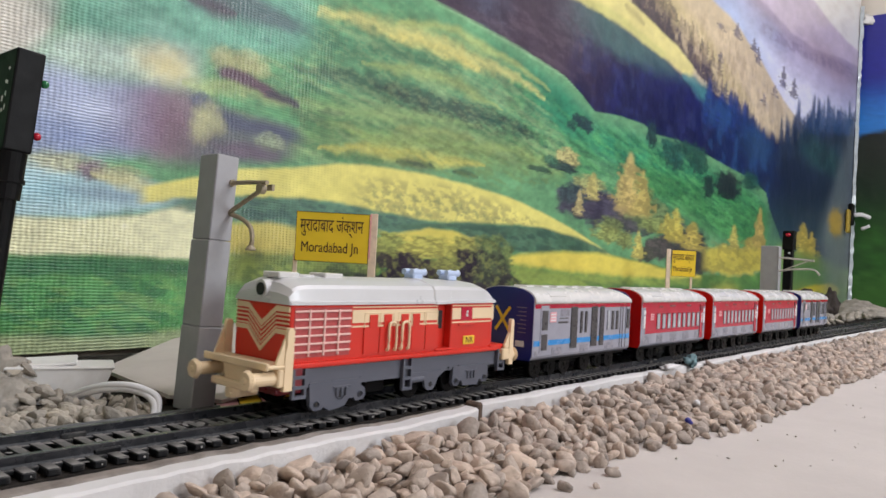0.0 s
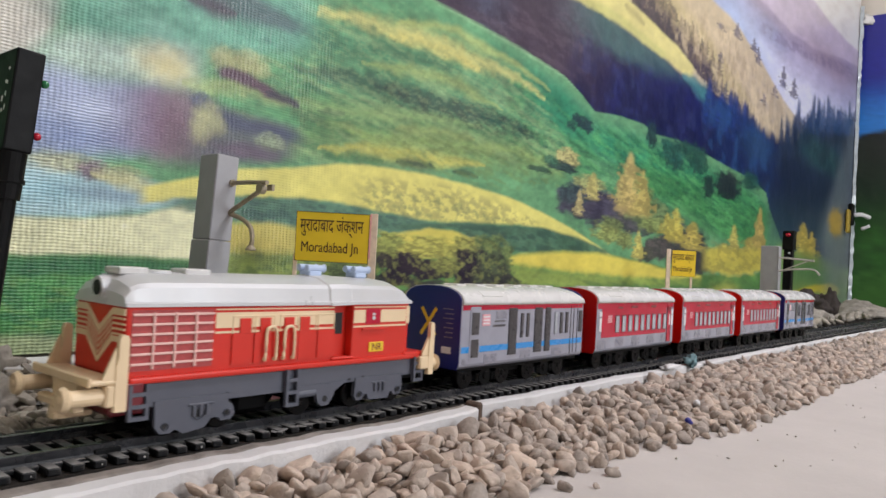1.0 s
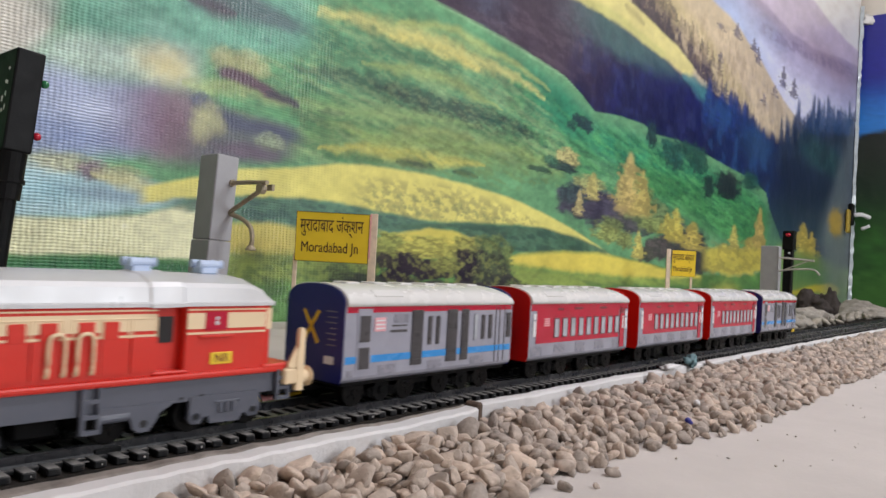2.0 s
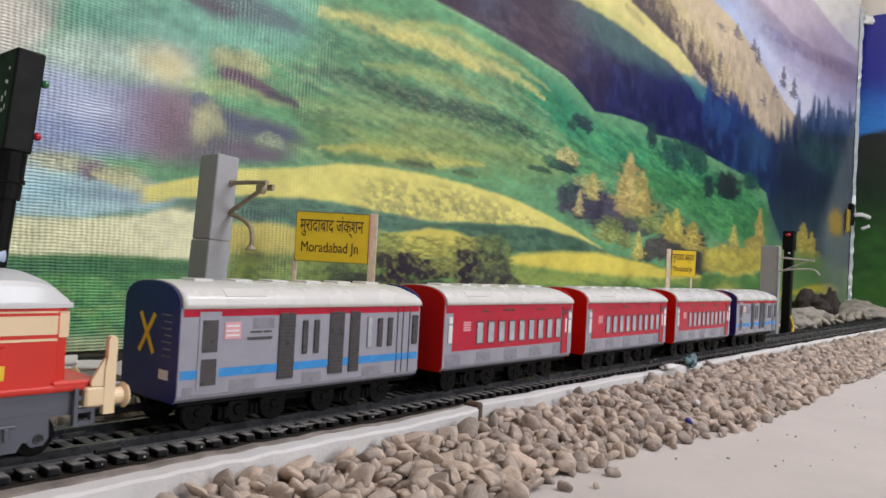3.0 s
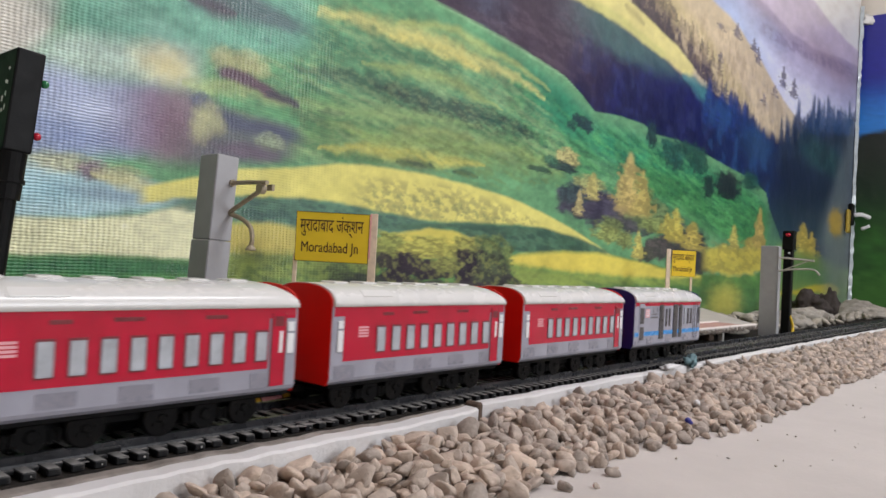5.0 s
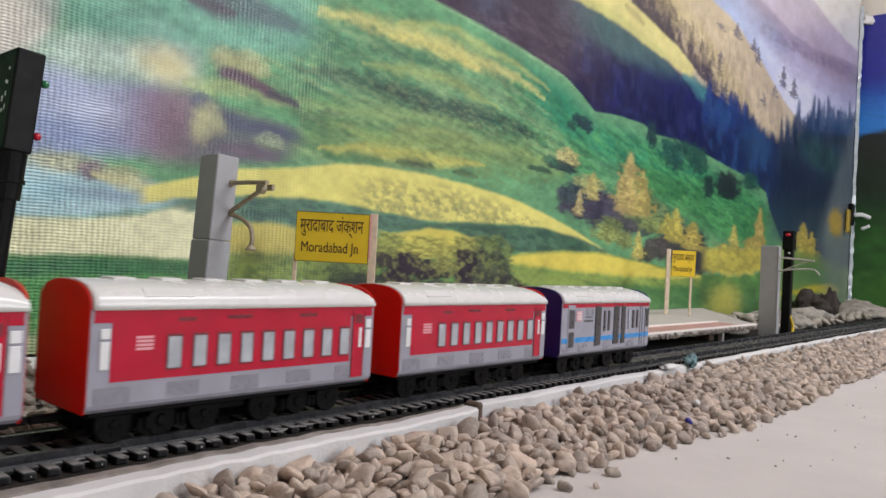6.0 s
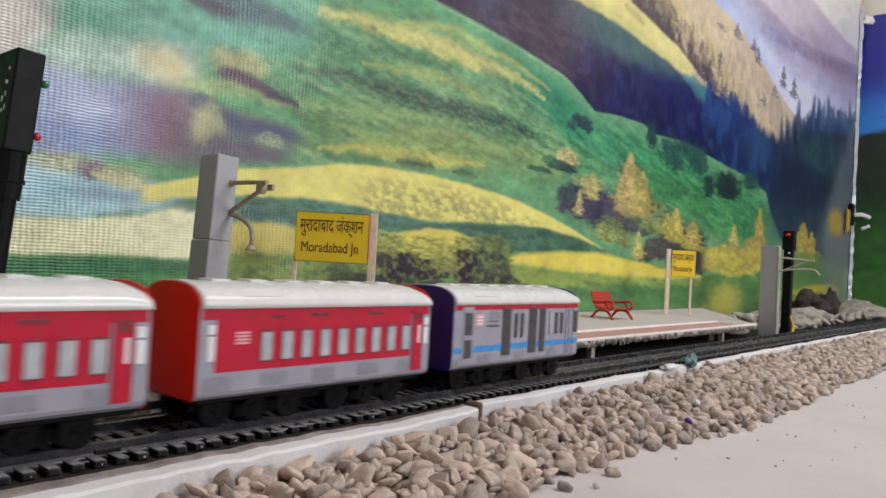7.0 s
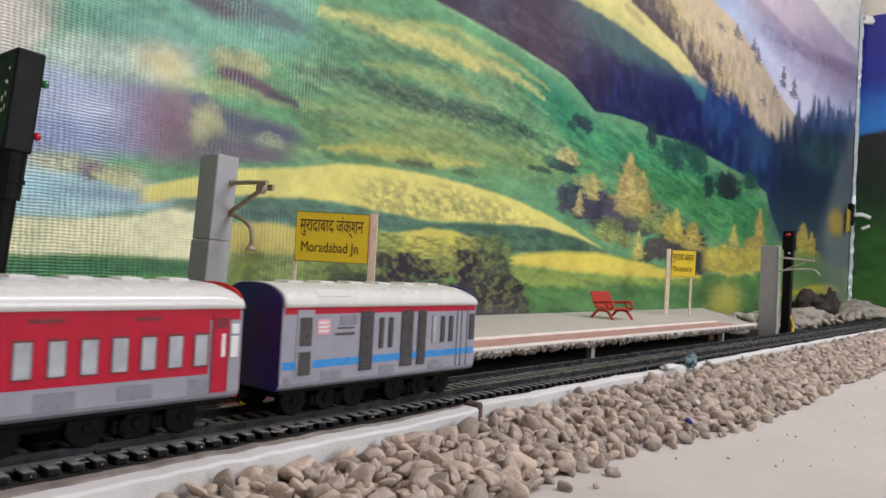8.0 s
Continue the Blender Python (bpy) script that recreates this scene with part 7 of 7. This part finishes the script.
    p.scrub([(0.417, 0.143), (0.486, 0.147), (0.548, 0.150), (0.681, 0.143)], [(0.418, 0.123), (0.487, 0.121), (0.551, 0.121), (0.682, 0.130)], (62, 92, 86), 0.6, 78.3, 271.9, 0.54, 55)
    p.area([(0.640, 0.135), (0.747, 0.145), (0.849, 0.149), (0.967, 0.153), (1.072, 0.145), (1.183, 0.126)], [(0.641, 0.130), (0.748, 0.136), (0.852, 0.116), (0.971, 0.113), (1.075, 0.121), (1.184, 0.120)], (86, 122, 92), 0.97, 0.0033, 0.0025, 0.0203)
    p.scrub([(0.724, 0.142), (0.849, 0.148), (0.968, 0.151), (1.152, 0.131)], [(0.725, 0.134), (0.852, 0.116), (0.971, 0.113), (1.153, 0.119)], (54, 84, 70), 0.7, 47.9, 199.2, 0.52, 57)
    p.area([(0.604, 0.114), (0.641, 0.124), (0.703, 0.136), (0.748, 0.135), (0.811, 0.120), (0.852, 0.111)], [(0.605, 0.097), (0.644, 0.094), (0.706, 0.097), (0.751, 0.099), (0.813, 0.101), (0.853, 0.103)], (226, 208, 84), 1, 0.0029, 0.0029, 0.0113)
    p.area([(0.394, 0.116), (0.425, 0.120), (0.458, 0.123), (0.495, 0.120), (0.526, 0.117)], [(0.395, 0.088), (0.427, 0.088), (0.461, 0.087), (0.497, 0.089), (0.528, 0.090)], (210, 190, 88), 0.95, 0.0040, 0.0029, 0.0112)
    # green foreground
    p.under([(0.188, 0.078), (0.235, 0.080), (0.274, 0.081), (0.323, 0.082), (0.366, 0.080), (0.396, 0.087), (0.427, 0.089), (0.490, 0.089), (0.553, 0.087), (0.605, 0.096), (0.706, 0.097), (0.852, 0.106), (0.940, 0.113), (1.038, 0.121), (1.153, 0.121), (1.286, 0.114), (1.442, 0.106), (1.661, 0.097), (1.850, 0.096), (2.071, 0.109), (2.336, 0.139), (3.088, 0.142), (3.761, 0.160)], (104, 148, 74), 0.0038, 0.0030)
    p.area([(0.195, 0.076), (0.235, 0.078), (0.274, 0.080), (0.323, 0.080), (0.375, 0.077)], [(0.196, 0.061), (0.236, 0.063), (0.275, 0.065), (0.324, 0.065), (0.376, 0.066)], (66, 126, 78), 0.85, 0.0037, 0.0023, 0.0046)
    p.area([(0.196, 0.062), (0.236, 0.064), (0.275, 0.065), (0.324, 0.065), (0.376, 0.066)], [(0.199, 0.016), (0.239, 0.014), (0.278, 0.013), (0.327, 0.015), (0.379, 0.018)], (92, 158, 86), 0.85, 0.0066, 0.0023, 0.0046)
    p.scrub([(0.196, 0.070), (0.235, 0.072), (0.298, 0.073), (0.376, 0.071)], [(0.199, 0.011), (0.239, 0.009), (0.302, 0.006), (0.380, 0.008)], (48, 110, 66), 0.6, 64.2, 134.1, 0.53, 61)
    p.scrub([(0.196, 0.062), (0.236, 0.063), (0.299, 0.064), (0.376, 0.066)], [(0.199, 0.011), (0.239, 0.009), (0.302, 0.006), (0.380, 0.008)], (150, 186, 100), 0.4, 54.5, 153.2, 0.56, 63)
    p.area([(0.199, 0.017), (0.239, 0.016), (0.278, 0.013), (0.327, 0.013), (0.379, 0.018)], [(0.201, -0.010), (0.240, -0.013), (0.280, -0.011), (0.329, -0.010), (0.381, -0.003)], (184, 190, 140), 0.85, 0.0047, 0.0014, 0.0047)
    p.area([(0.401, 0.093), (0.440, 0.095), (0.490, 0.092), (0.553, 0.091), (0.606, 0.090)], [(0.403, 0.061), (0.442, 0.061), (0.492, 0.062), (0.555, 0.063), (0.608, 0.064)], (150, 156, 70), 0.7, 0.0071, 0.0030, 0.0120)
    p.scrub([(0.407, 0.094), (0.490, 0.092), (0.606, 0.094)], [(0.412, 0.028), (0.494, 0.026), (0.611, 0.024)], (84, 110, 54), 0.6, 82.8, 167.3, 0.52, 65)
    p.area([(0.874, 0.104), (0.940, 0.112), (1.039, 0.120), (1.153, 0.120), (1.286, 0.113), (1.442, 0.104), (1.627, 0.096)], [(0.874, 0.096), (0.942, 0.091), (1.042, 0.088), (1.156, 0.085), (1.289, 0.082), (1.445, 0.083), (1.628, 0.086)], (228, 206, 76), 1, 0.0049, 0.0039, 0.0165)
    p.area([(0.889, 0.093), (1.042, 0.088), (1.243, 0.081), (1.629, 0.084)], [(0.892, 0.060), (1.045, 0.059), (1.245, 0.063), (1.631, 0.066)], (160, 172, 74), 0.8, 0.0099, 0.0049, 0.0248)
    p.area([(0.892, 0.061), (1.045, 0.061), (1.245, 0.065), (1.631, 0.068), (2.028, 0.077)], [(0.897, 0.005), (1.051, 0.001), (1.253, -0.005), (1.642, -0.017), (2.044, -0.028)], (92, 138, 72), 0.85, 0.0106, 0.0043, 0.0287)
    p.scrub([(0.891, 0.072), (1.043, 0.075), (1.629, 0.079), (2.027, 0.084)], [(0.897, 0.010), (1.050, 0.006), (1.641, -0.010), (2.043, -0.021)], (62, 112, 60), 0.55, 15.9, 104.0, 0.53, 67)
    p.blob(1.791, 0.033, 0.1018, 0.0380, (204, 192, 78), 0.9, 0.5, 0.8)
    # dark bushes with lit crowns
    p.blob(0.633, 0.105, 0.0389, 0.0176, (146, 150, 68), 1, 1.1, 0.2)
    p.blob(0.705, 0.108, 0.0549, 0.0144, (186, 178, 76), 1, 1.1, 0.2)
    p.blob(0.787, 0.108, 0.0425, 0.0184, (160, 156, 70), 1, 1.1, 0.2)
    p.blob(0.839, 0.107, 0.0459, 0.0239, (108, 124, 66), 1, 1.1, 0.2)
    p.blob(0.554, 0.076, 0.0185, 0.0101, (96, 112, 58), 1, 1.1, 0.2)
    p.blob(0.597, 0.083, 0.0219, 0.0144, (120, 134, 62), 1, 1.1, 0.2)
    p.blob(0.665, 0.086, 0.0349, 0.0139, (44, 32, 38), 1, 1.1, 0.2)
    p.blob(0.707, 0.08, 0.0440, 0.0130, (48, 36, 40), 1, 1.1, 0.2)
    p.blob(0.646, 0.071, 0.0337, 0.0123, (40, 30, 36), 1, 1.1, 0.2)
    p.blob(0.795, 0.082, 0.0430, 0.0263, (42, 32, 38), 1, 1.1, 0.2)
    p.blob(0.842, 0.075, 0.0407, 0.0320, (76, 84, 54), 1, 1.1, 0.2)
    p.blob(0.741, 0.088, 0.0302, 0.0104, (140, 140, 66), 1, 1.1, 0.2)
    p.blob(0.625, 0.09, 0.0192, 0.0094, (66, 62, 46), 1, 1.1, 0.2)
    p.blob(0.871, 0.051, 0.0509, 0.0245, (54, 56, 46), 1, 1.1, 0.2)
    p.blob(0.805, 0.043, 0.0641, 0.0203, (56, 50, 48), 1, 1.1, 0.2)
    p.blob(0.899, 0.03, 0.0383, 0.0184, (78, 76, 66), 1, 1.1, 0.2)
    p.blob(0.733, 0.043, 0.1032, 0.0221, (58, 54, 50), 1, 1.1, 0.2)
    p.blob(0.847, 0.019, 0.0819, 0.0145, (84, 78, 74), 1, 1.1, 0.2)
    p.blob(0.59, 0.064, 0.0450, 0.0091, (60, 70, 44), 1, 1.1, 0.2)
    p.scrub([(0.586, 0.109), (0.704, 0.116), (0.851, 0.128), (0.928, 0.068)], [(0.593, 0.024), (0.712, 0.022), (0.860, 0.019), (0.934, 0.009)], (150, 152, 72), 0.5, 119.8, 190.4, 0.6, 71)
    # shaded copse and golden trees on the hill
    p.blob(1.104, 0.203, 0.0889, 0.0323, (84, 74, 90), 0.95, 1.0, 0.25)
    p.blob(1.197, 0.202, 0.1080, 0.0261, (80, 72, 88), 0.95, 1.0, 0.25)
    p.blob(1.056, 0.214, 0.0437, 0.0166, (70, 84, 84), 0.95, 1.0, 0.25)
    p.blob(1.278, 0.185, 0.1042, 0.0189, (88, 82, 84), 0.95, 1.0, 0.25)
    p.blob(1.54, 0.15, 0.1120, 0.0410, (78, 66, 72), 0.95, 1.0, 0.25)
    p.blob(1.607, 0.122, 0.0597, 0.0249, (66, 58, 66), 0.95, 1.0, 0.25)
    p.blob(1.396, 0.143, 0.0646, 0.0202, (96, 84, 80), 0.95, 1.0, 0.25)
    p.blob(1.333, 0.129, 0.0503, 0.0130, (90, 86, 72), 0.95, 1.0, 0.25)
    p.blob(1.349, 0.207, 0.1025, 0.0262, (112, 128, 80), 0.95, 1.0, 0.25)
    p.blob(1.11, 0.239, 0.0507, 0.0114, (164, 166, 104), 0.95, 1.0, 0.25)
    p.blob(1.032, 0.271, 0.0353, 0.0145, (186, 174, 112), 0.95, 1.0, 0.25)
    p.blob(1.016, 0.255, 0.0450, 0.0081, (54, 74, 68), 0.95, 1.0, 0.25)
    p.blob(1.189, 0.173, 0.0471, 0.0140, (120, 130, 76), 0.95, 1.0, 0.25)
    p.blob(1.18, 0.157, 0.0508, 0.0139, (150, 156, 84), 0.95, 1.0, 0.25)
    p.blob(1.247, 0.151, 0.0320, 0.0145, (140, 146, 80), 0.95, 1.0, 0.25)
    p.blob(1.378, 0.187, 0.0687, 0.0133, (140, 150, 84), 0.95, 1.0, 0.25)
    p.blob(1.296, 0.24, 0.0725, 0.0191, (120, 144, 84), 0.95, 1.0, 0.25)
    p.tree(1.076, 0.185, 0.225, 0.0149, (206, 186, 124), 2.6)
    p.tree(1.119, 0.216, 0.259, 0.0276, (196, 180, 104), 2.6)
    p.tree(1.256, 0.207, 0.314, 0.0555, (204, 176, 104), 2.6)
    p.tree(1.312, 0.206, 0.289, 0.0443, (196, 174, 92), 2.6)
    p.tree(1.224, 0.217, 0.267, 0.0312, (186, 164, 96), 2.6)
    p.tree(1.304, 0.122, 0.172, 0.0244, (214, 196, 96), 2.6)
    p.tree(1.478, 0.165, 0.231, 0.0527, (212, 190, 76), 2.6)
    p.tree(1.571, 0.152, 0.21, 0.0641, (204, 180, 78), 2.6)
    p.tree(1.433, 0.179, 0.218, 0.0280, (200, 184, 80), 2.6)
    p.tree(1.831, 0.144, 0.222, 0.0487, (214, 192, 92), 2.6)
    p.tree(1.765, 0.134, 0.174, 0.0766, (206, 186, 84), 2.6)
    p.tree(2.026, 0.156, 0.283, 0.0571, (208, 174, 88), 2.6)
    p.tree(1.952, 0.127, 0.199, 0.0808, (206, 178, 80), 2.6)
    p.tree(2.456, 0.169, 0.275, 0.0912, (218, 190, 74), 2.6)
    p.tree(2.556, 0.168, 0.254, 0.0836, (212, 182, 70), 2.6)
    p.area([(1.637, 0.152), (1.800, 0.163), (1.968, 0.171), (2.122, 0.170)], [(1.643, 0.107), (1.809, 0.098), (1.978, 0.104), (2.128, 0.132)], (212, 192, 70), 0.95, 0.0084, 0.0070, 0.0336)
    p.scrub([(1.635, 0.167), (1.797, 0.183), (2.118, 0.194)], [(1.644, 0.098), (1.809, 0.095), (2.130, 0.117)], (150, 134, 64), 0.5, 30.6, 90.5, 0.54, 73)
    # dark round trees on the hill
    p.blob(1.779, 0.311, 0.0855, 0.0294, (34, 30, 38), 0.9, 1.2, 0.35)
    p.blob(1.649, 0.296, 0.0311, 0.0227, (36, 60, 50), 0.9, 1.2, 0.35)
    p.blob(1.943, 0.341, 0.0714, 0.0200, (28, 84, 70), 0.9, 1.2, 0.35)
    p.blob(1.581, 0.346, 0.0519, 0.0268, (36, 84, 66), 0.9, 1.2, 0.35)
    p.blob(1.456, 0.338, 0.0574, 0.0253, (38, 88, 72), 0.9, 1.2, 0.35)
    p.blob(1.341, 0.362, 0.0229, 0.0216, (30, 66, 60), 0.9, 1.2, 0.35)
    p.blob(1.056, 0.34, 0.0164, 0.0073, (34, 62, 62), 0.9, 1.2, 0.35)
    p.blob(1.083, 0.334, 0.0264, 0.0112, (38, 58, 62), 0.9, 1.2, 0.35)
    p.blob(1.039, 0.326, 0.0143, 0.0073, (40, 80, 64), 0.9, 1.2, 0.35)
    p.blob(1.513, 0.362, 0.0425, 0.0118, (40, 92, 72), 0.9, 1.2, 0.35)
    p.blob(0.982, 0.26, 0.0232, 0.0070, (70, 110, 80), 0.9, 1.2, 0.35)
    p.blob(0.951, 0.242, 0.0349, 0.0043, (60, 90, 66), 0.9, 1.2, 0.35)
    p.blob(1.412, 0.355, 0.0274, 0.0090, (40, 100, 76), 0.9, 1.2, 0.35)
    p.blob(2.194, 0.246, 0.0867, 0.0696, (40, 66, 82), 0.7, 0.5, 0.9)
    p.grain()
    # corner of the sheet: green ground, then a grey sheen put into the ink
    p.area([(2.149, 0.196), (2.328, 0.189), (2.588, 0.184), (2.905, 0.157), (3.185, 0.145)], [(2.191, -0.073), (2.373, -0.081), (2.638, -0.092), (2.956, -0.106), (3.240, -0.119)], (128, 156, 96), 0.92, 0.0221, 0.0092, 0.0577)
    p.area([(2.162, 0.110), (2.339, 0.122), (2.597, 0.133), (2.911, 0.125)], [(2.166, 0.086), (2.345, 0.089), (2.605, 0.093), (2.916, 0.097)], (96, 136, 92), 0.6, 0.0141, 0.0070, 0.0529)
    p.area([(2.192, 0.058), (2.409, 0.069), (2.641, 0.089), (2.834, 0.092), (2.955, 0.077)], [(2.193, 0.048), (2.412, 0.052), (2.646, 0.063), (2.840, 0.056), (2.960, 0.053)], (214, 200, 74), 0.95, 0.0073, 0.0055, 0.0425)
    # pale grey beam of the banner's sheen, painted as ink
    p.area([(2.677, 0.301), (2.810, 0.429), (2.916, 0.543), (3.033, 0.644)], [(2.722, 0.056), (2.897, -0.024), (3.037, -0.068), (3.190, -0.117)], (134, 148, 156), 0.5, 0.0798, 0.0060, 0.1382)
    p.blob(2.962, 0.221, 0.2147, 0.1218, (150, 158, 158), 0.55, 0.4, 0.9)
    p.blob(2.876, 0.306, 0.1021, 0.0473, (196, 166, 60), 0.85, 0.7, 0.5)
    p.blob(2.543, 0.128, 0.1795, 0.0251, (92, 132, 88), 0.7, 0.6, 0.7)
    y = WALL_Y - 0.0015 + 0.0012 * (fbm(x * 3, z * 2.2, 71, 2) - 0.5) * np.clip(z * 20, 0, 1)
    ob = ink_mesh("landscape_banner", np.stack((x, y, z), 2), p.c, 0.0)
    tagged(ob, "glossy printed vinyl banner showing a green mountain valley", "banner")


landscape_banner()


def sky_banner():
    ys = np.linspace(-1.4, WALL_Y - 0.004, 90)
    zs = np.linspace(0.004, 1.115, 160)
    y, z = np.meshgrid(ys, zs)
    p = Print(y, z)
    p.fill((40, 38, 142))
    p.lay(p.step(1.0 - z, 0.25), (40, 52, 158))
    p.lay(p.step(0.80 - z, 0.10), (56, 136, 214))
    edge = 0.665 + 0.22 * (0.25 - y) + 0.03 * p.wob
    p.lay(p.step(edge - z, 0.008), (44, 50, 44))
    p.lay(p.step(0.52 - z, 0.15), (36, 58, 40))
    p.lay(p.step(0.34 - z, 0.14) * (0.8 + p.wob), (60, 112, 52))
    p.lay(p.step(0.12 - z + 0.2 * p.wob, 0.05), (74, 120, 60))
    p.blob(-0.01, 0.13, 0.03, 0.03, (150, 176, 60), 0.9, 1.2, 0.2)
    p.blob(0.02, 0.06, 0.05, 0.03, (90, 140, 60), 0.8, 1.2, 0.2)
    xx = CORNER_X + 0.016 + 0 * y
    ob = ink_mesh("sky_banner", np.stack((xx, y, z), 2), p.c, 0.0)
    tagged(ob, "printed vinyl banner with deep blue sky and dark hill", "banner")


sky_banner()


# ================= motion =================
# travel of the train: seconds and the place of the first coach's front end along the track
TRAVEL = [(0.0, 0.4770), (0.2, 0.4650), (0.4, 0.4464), (0.6, 0.4279), (0.8, 0.4090), (1.0, 0.3880), (1.2, 0.3760), (1.4, 0.3595), (1.5, 0.3480), (1.7, 0.3274),
          (2.0, 0.2830), (2.4, 0.2260), (2.8, 0.1860), (3.0, 0.1815), (3.1, 0.1732), (3.2, 0.1530), (3.4, 0.1170), (3.6, 0.0750), (3.8, 0.0425), (4.0, 0.0125),
          (4.2, -0.0165), (4.5, -0.0505), (4.7, -0.0690), (5.1, -0.1170), (5.5, -0.1730), (5.8, -0.2140), (6.0, -0.2370), (6.2, -0.2555), (6.4, -0.2745), (6.5, -0.2850),
          (6.7, -0.3110), (6.9, -0.3510), (7.0, -0.3750), (7.2, -0.4165), (7.4, -0.4480), (7.6, -0.4690), (7.8, -0.4965), (8.0, -0.5160)]


def travelled(t):
    """Smooth travel at t seconds (cubic through the rows)."""
    r = TRAVEL
    i = max(k for k in range(len(r) - 1) if r[k][0] <= t + 1e-9)
    p0, p1, p2, p3 = r[max(0, i - 1)], r[i], r[i + 1], r[min(len(r) - 1, i + 2)]
    h = p2[0] - p1[0]
    u = (t - p1[0]) / h
    m1 = (p2[1] - p0[1]) / (p2[0] - p0[0]) * h
    m2 = (p3[1] - p1[1]) / (p3[0] - p1[0]) * h
    return (2 * u ** 3 - 3 * u ** 2 + 1) * p1[1] + (u ** 3 - 2 * u ** 2 + u) * m1 + (3 * u ** 2 - 2 * u ** 3) * p2[1] + (u ** 3 - u ** 2) * m2


def motions():
    times = [k / 30 for k in range(241)]
    way = [travelled(t) for t in times]
    for ob, off in TRAIN:
        walk(ob, [(t, pose(s + off, 0, 0)) for t, s in zip(times, way)])
        for w in ob.children:
            if w.name.startswith("wheelset"):
                x, y, z = w.location
                walk(w, [(t, pose(x, y, z, 0, math.degrees((s - way[0]) / WHEEL_R), 0)) for t, s in zip(times, way)])


motions()
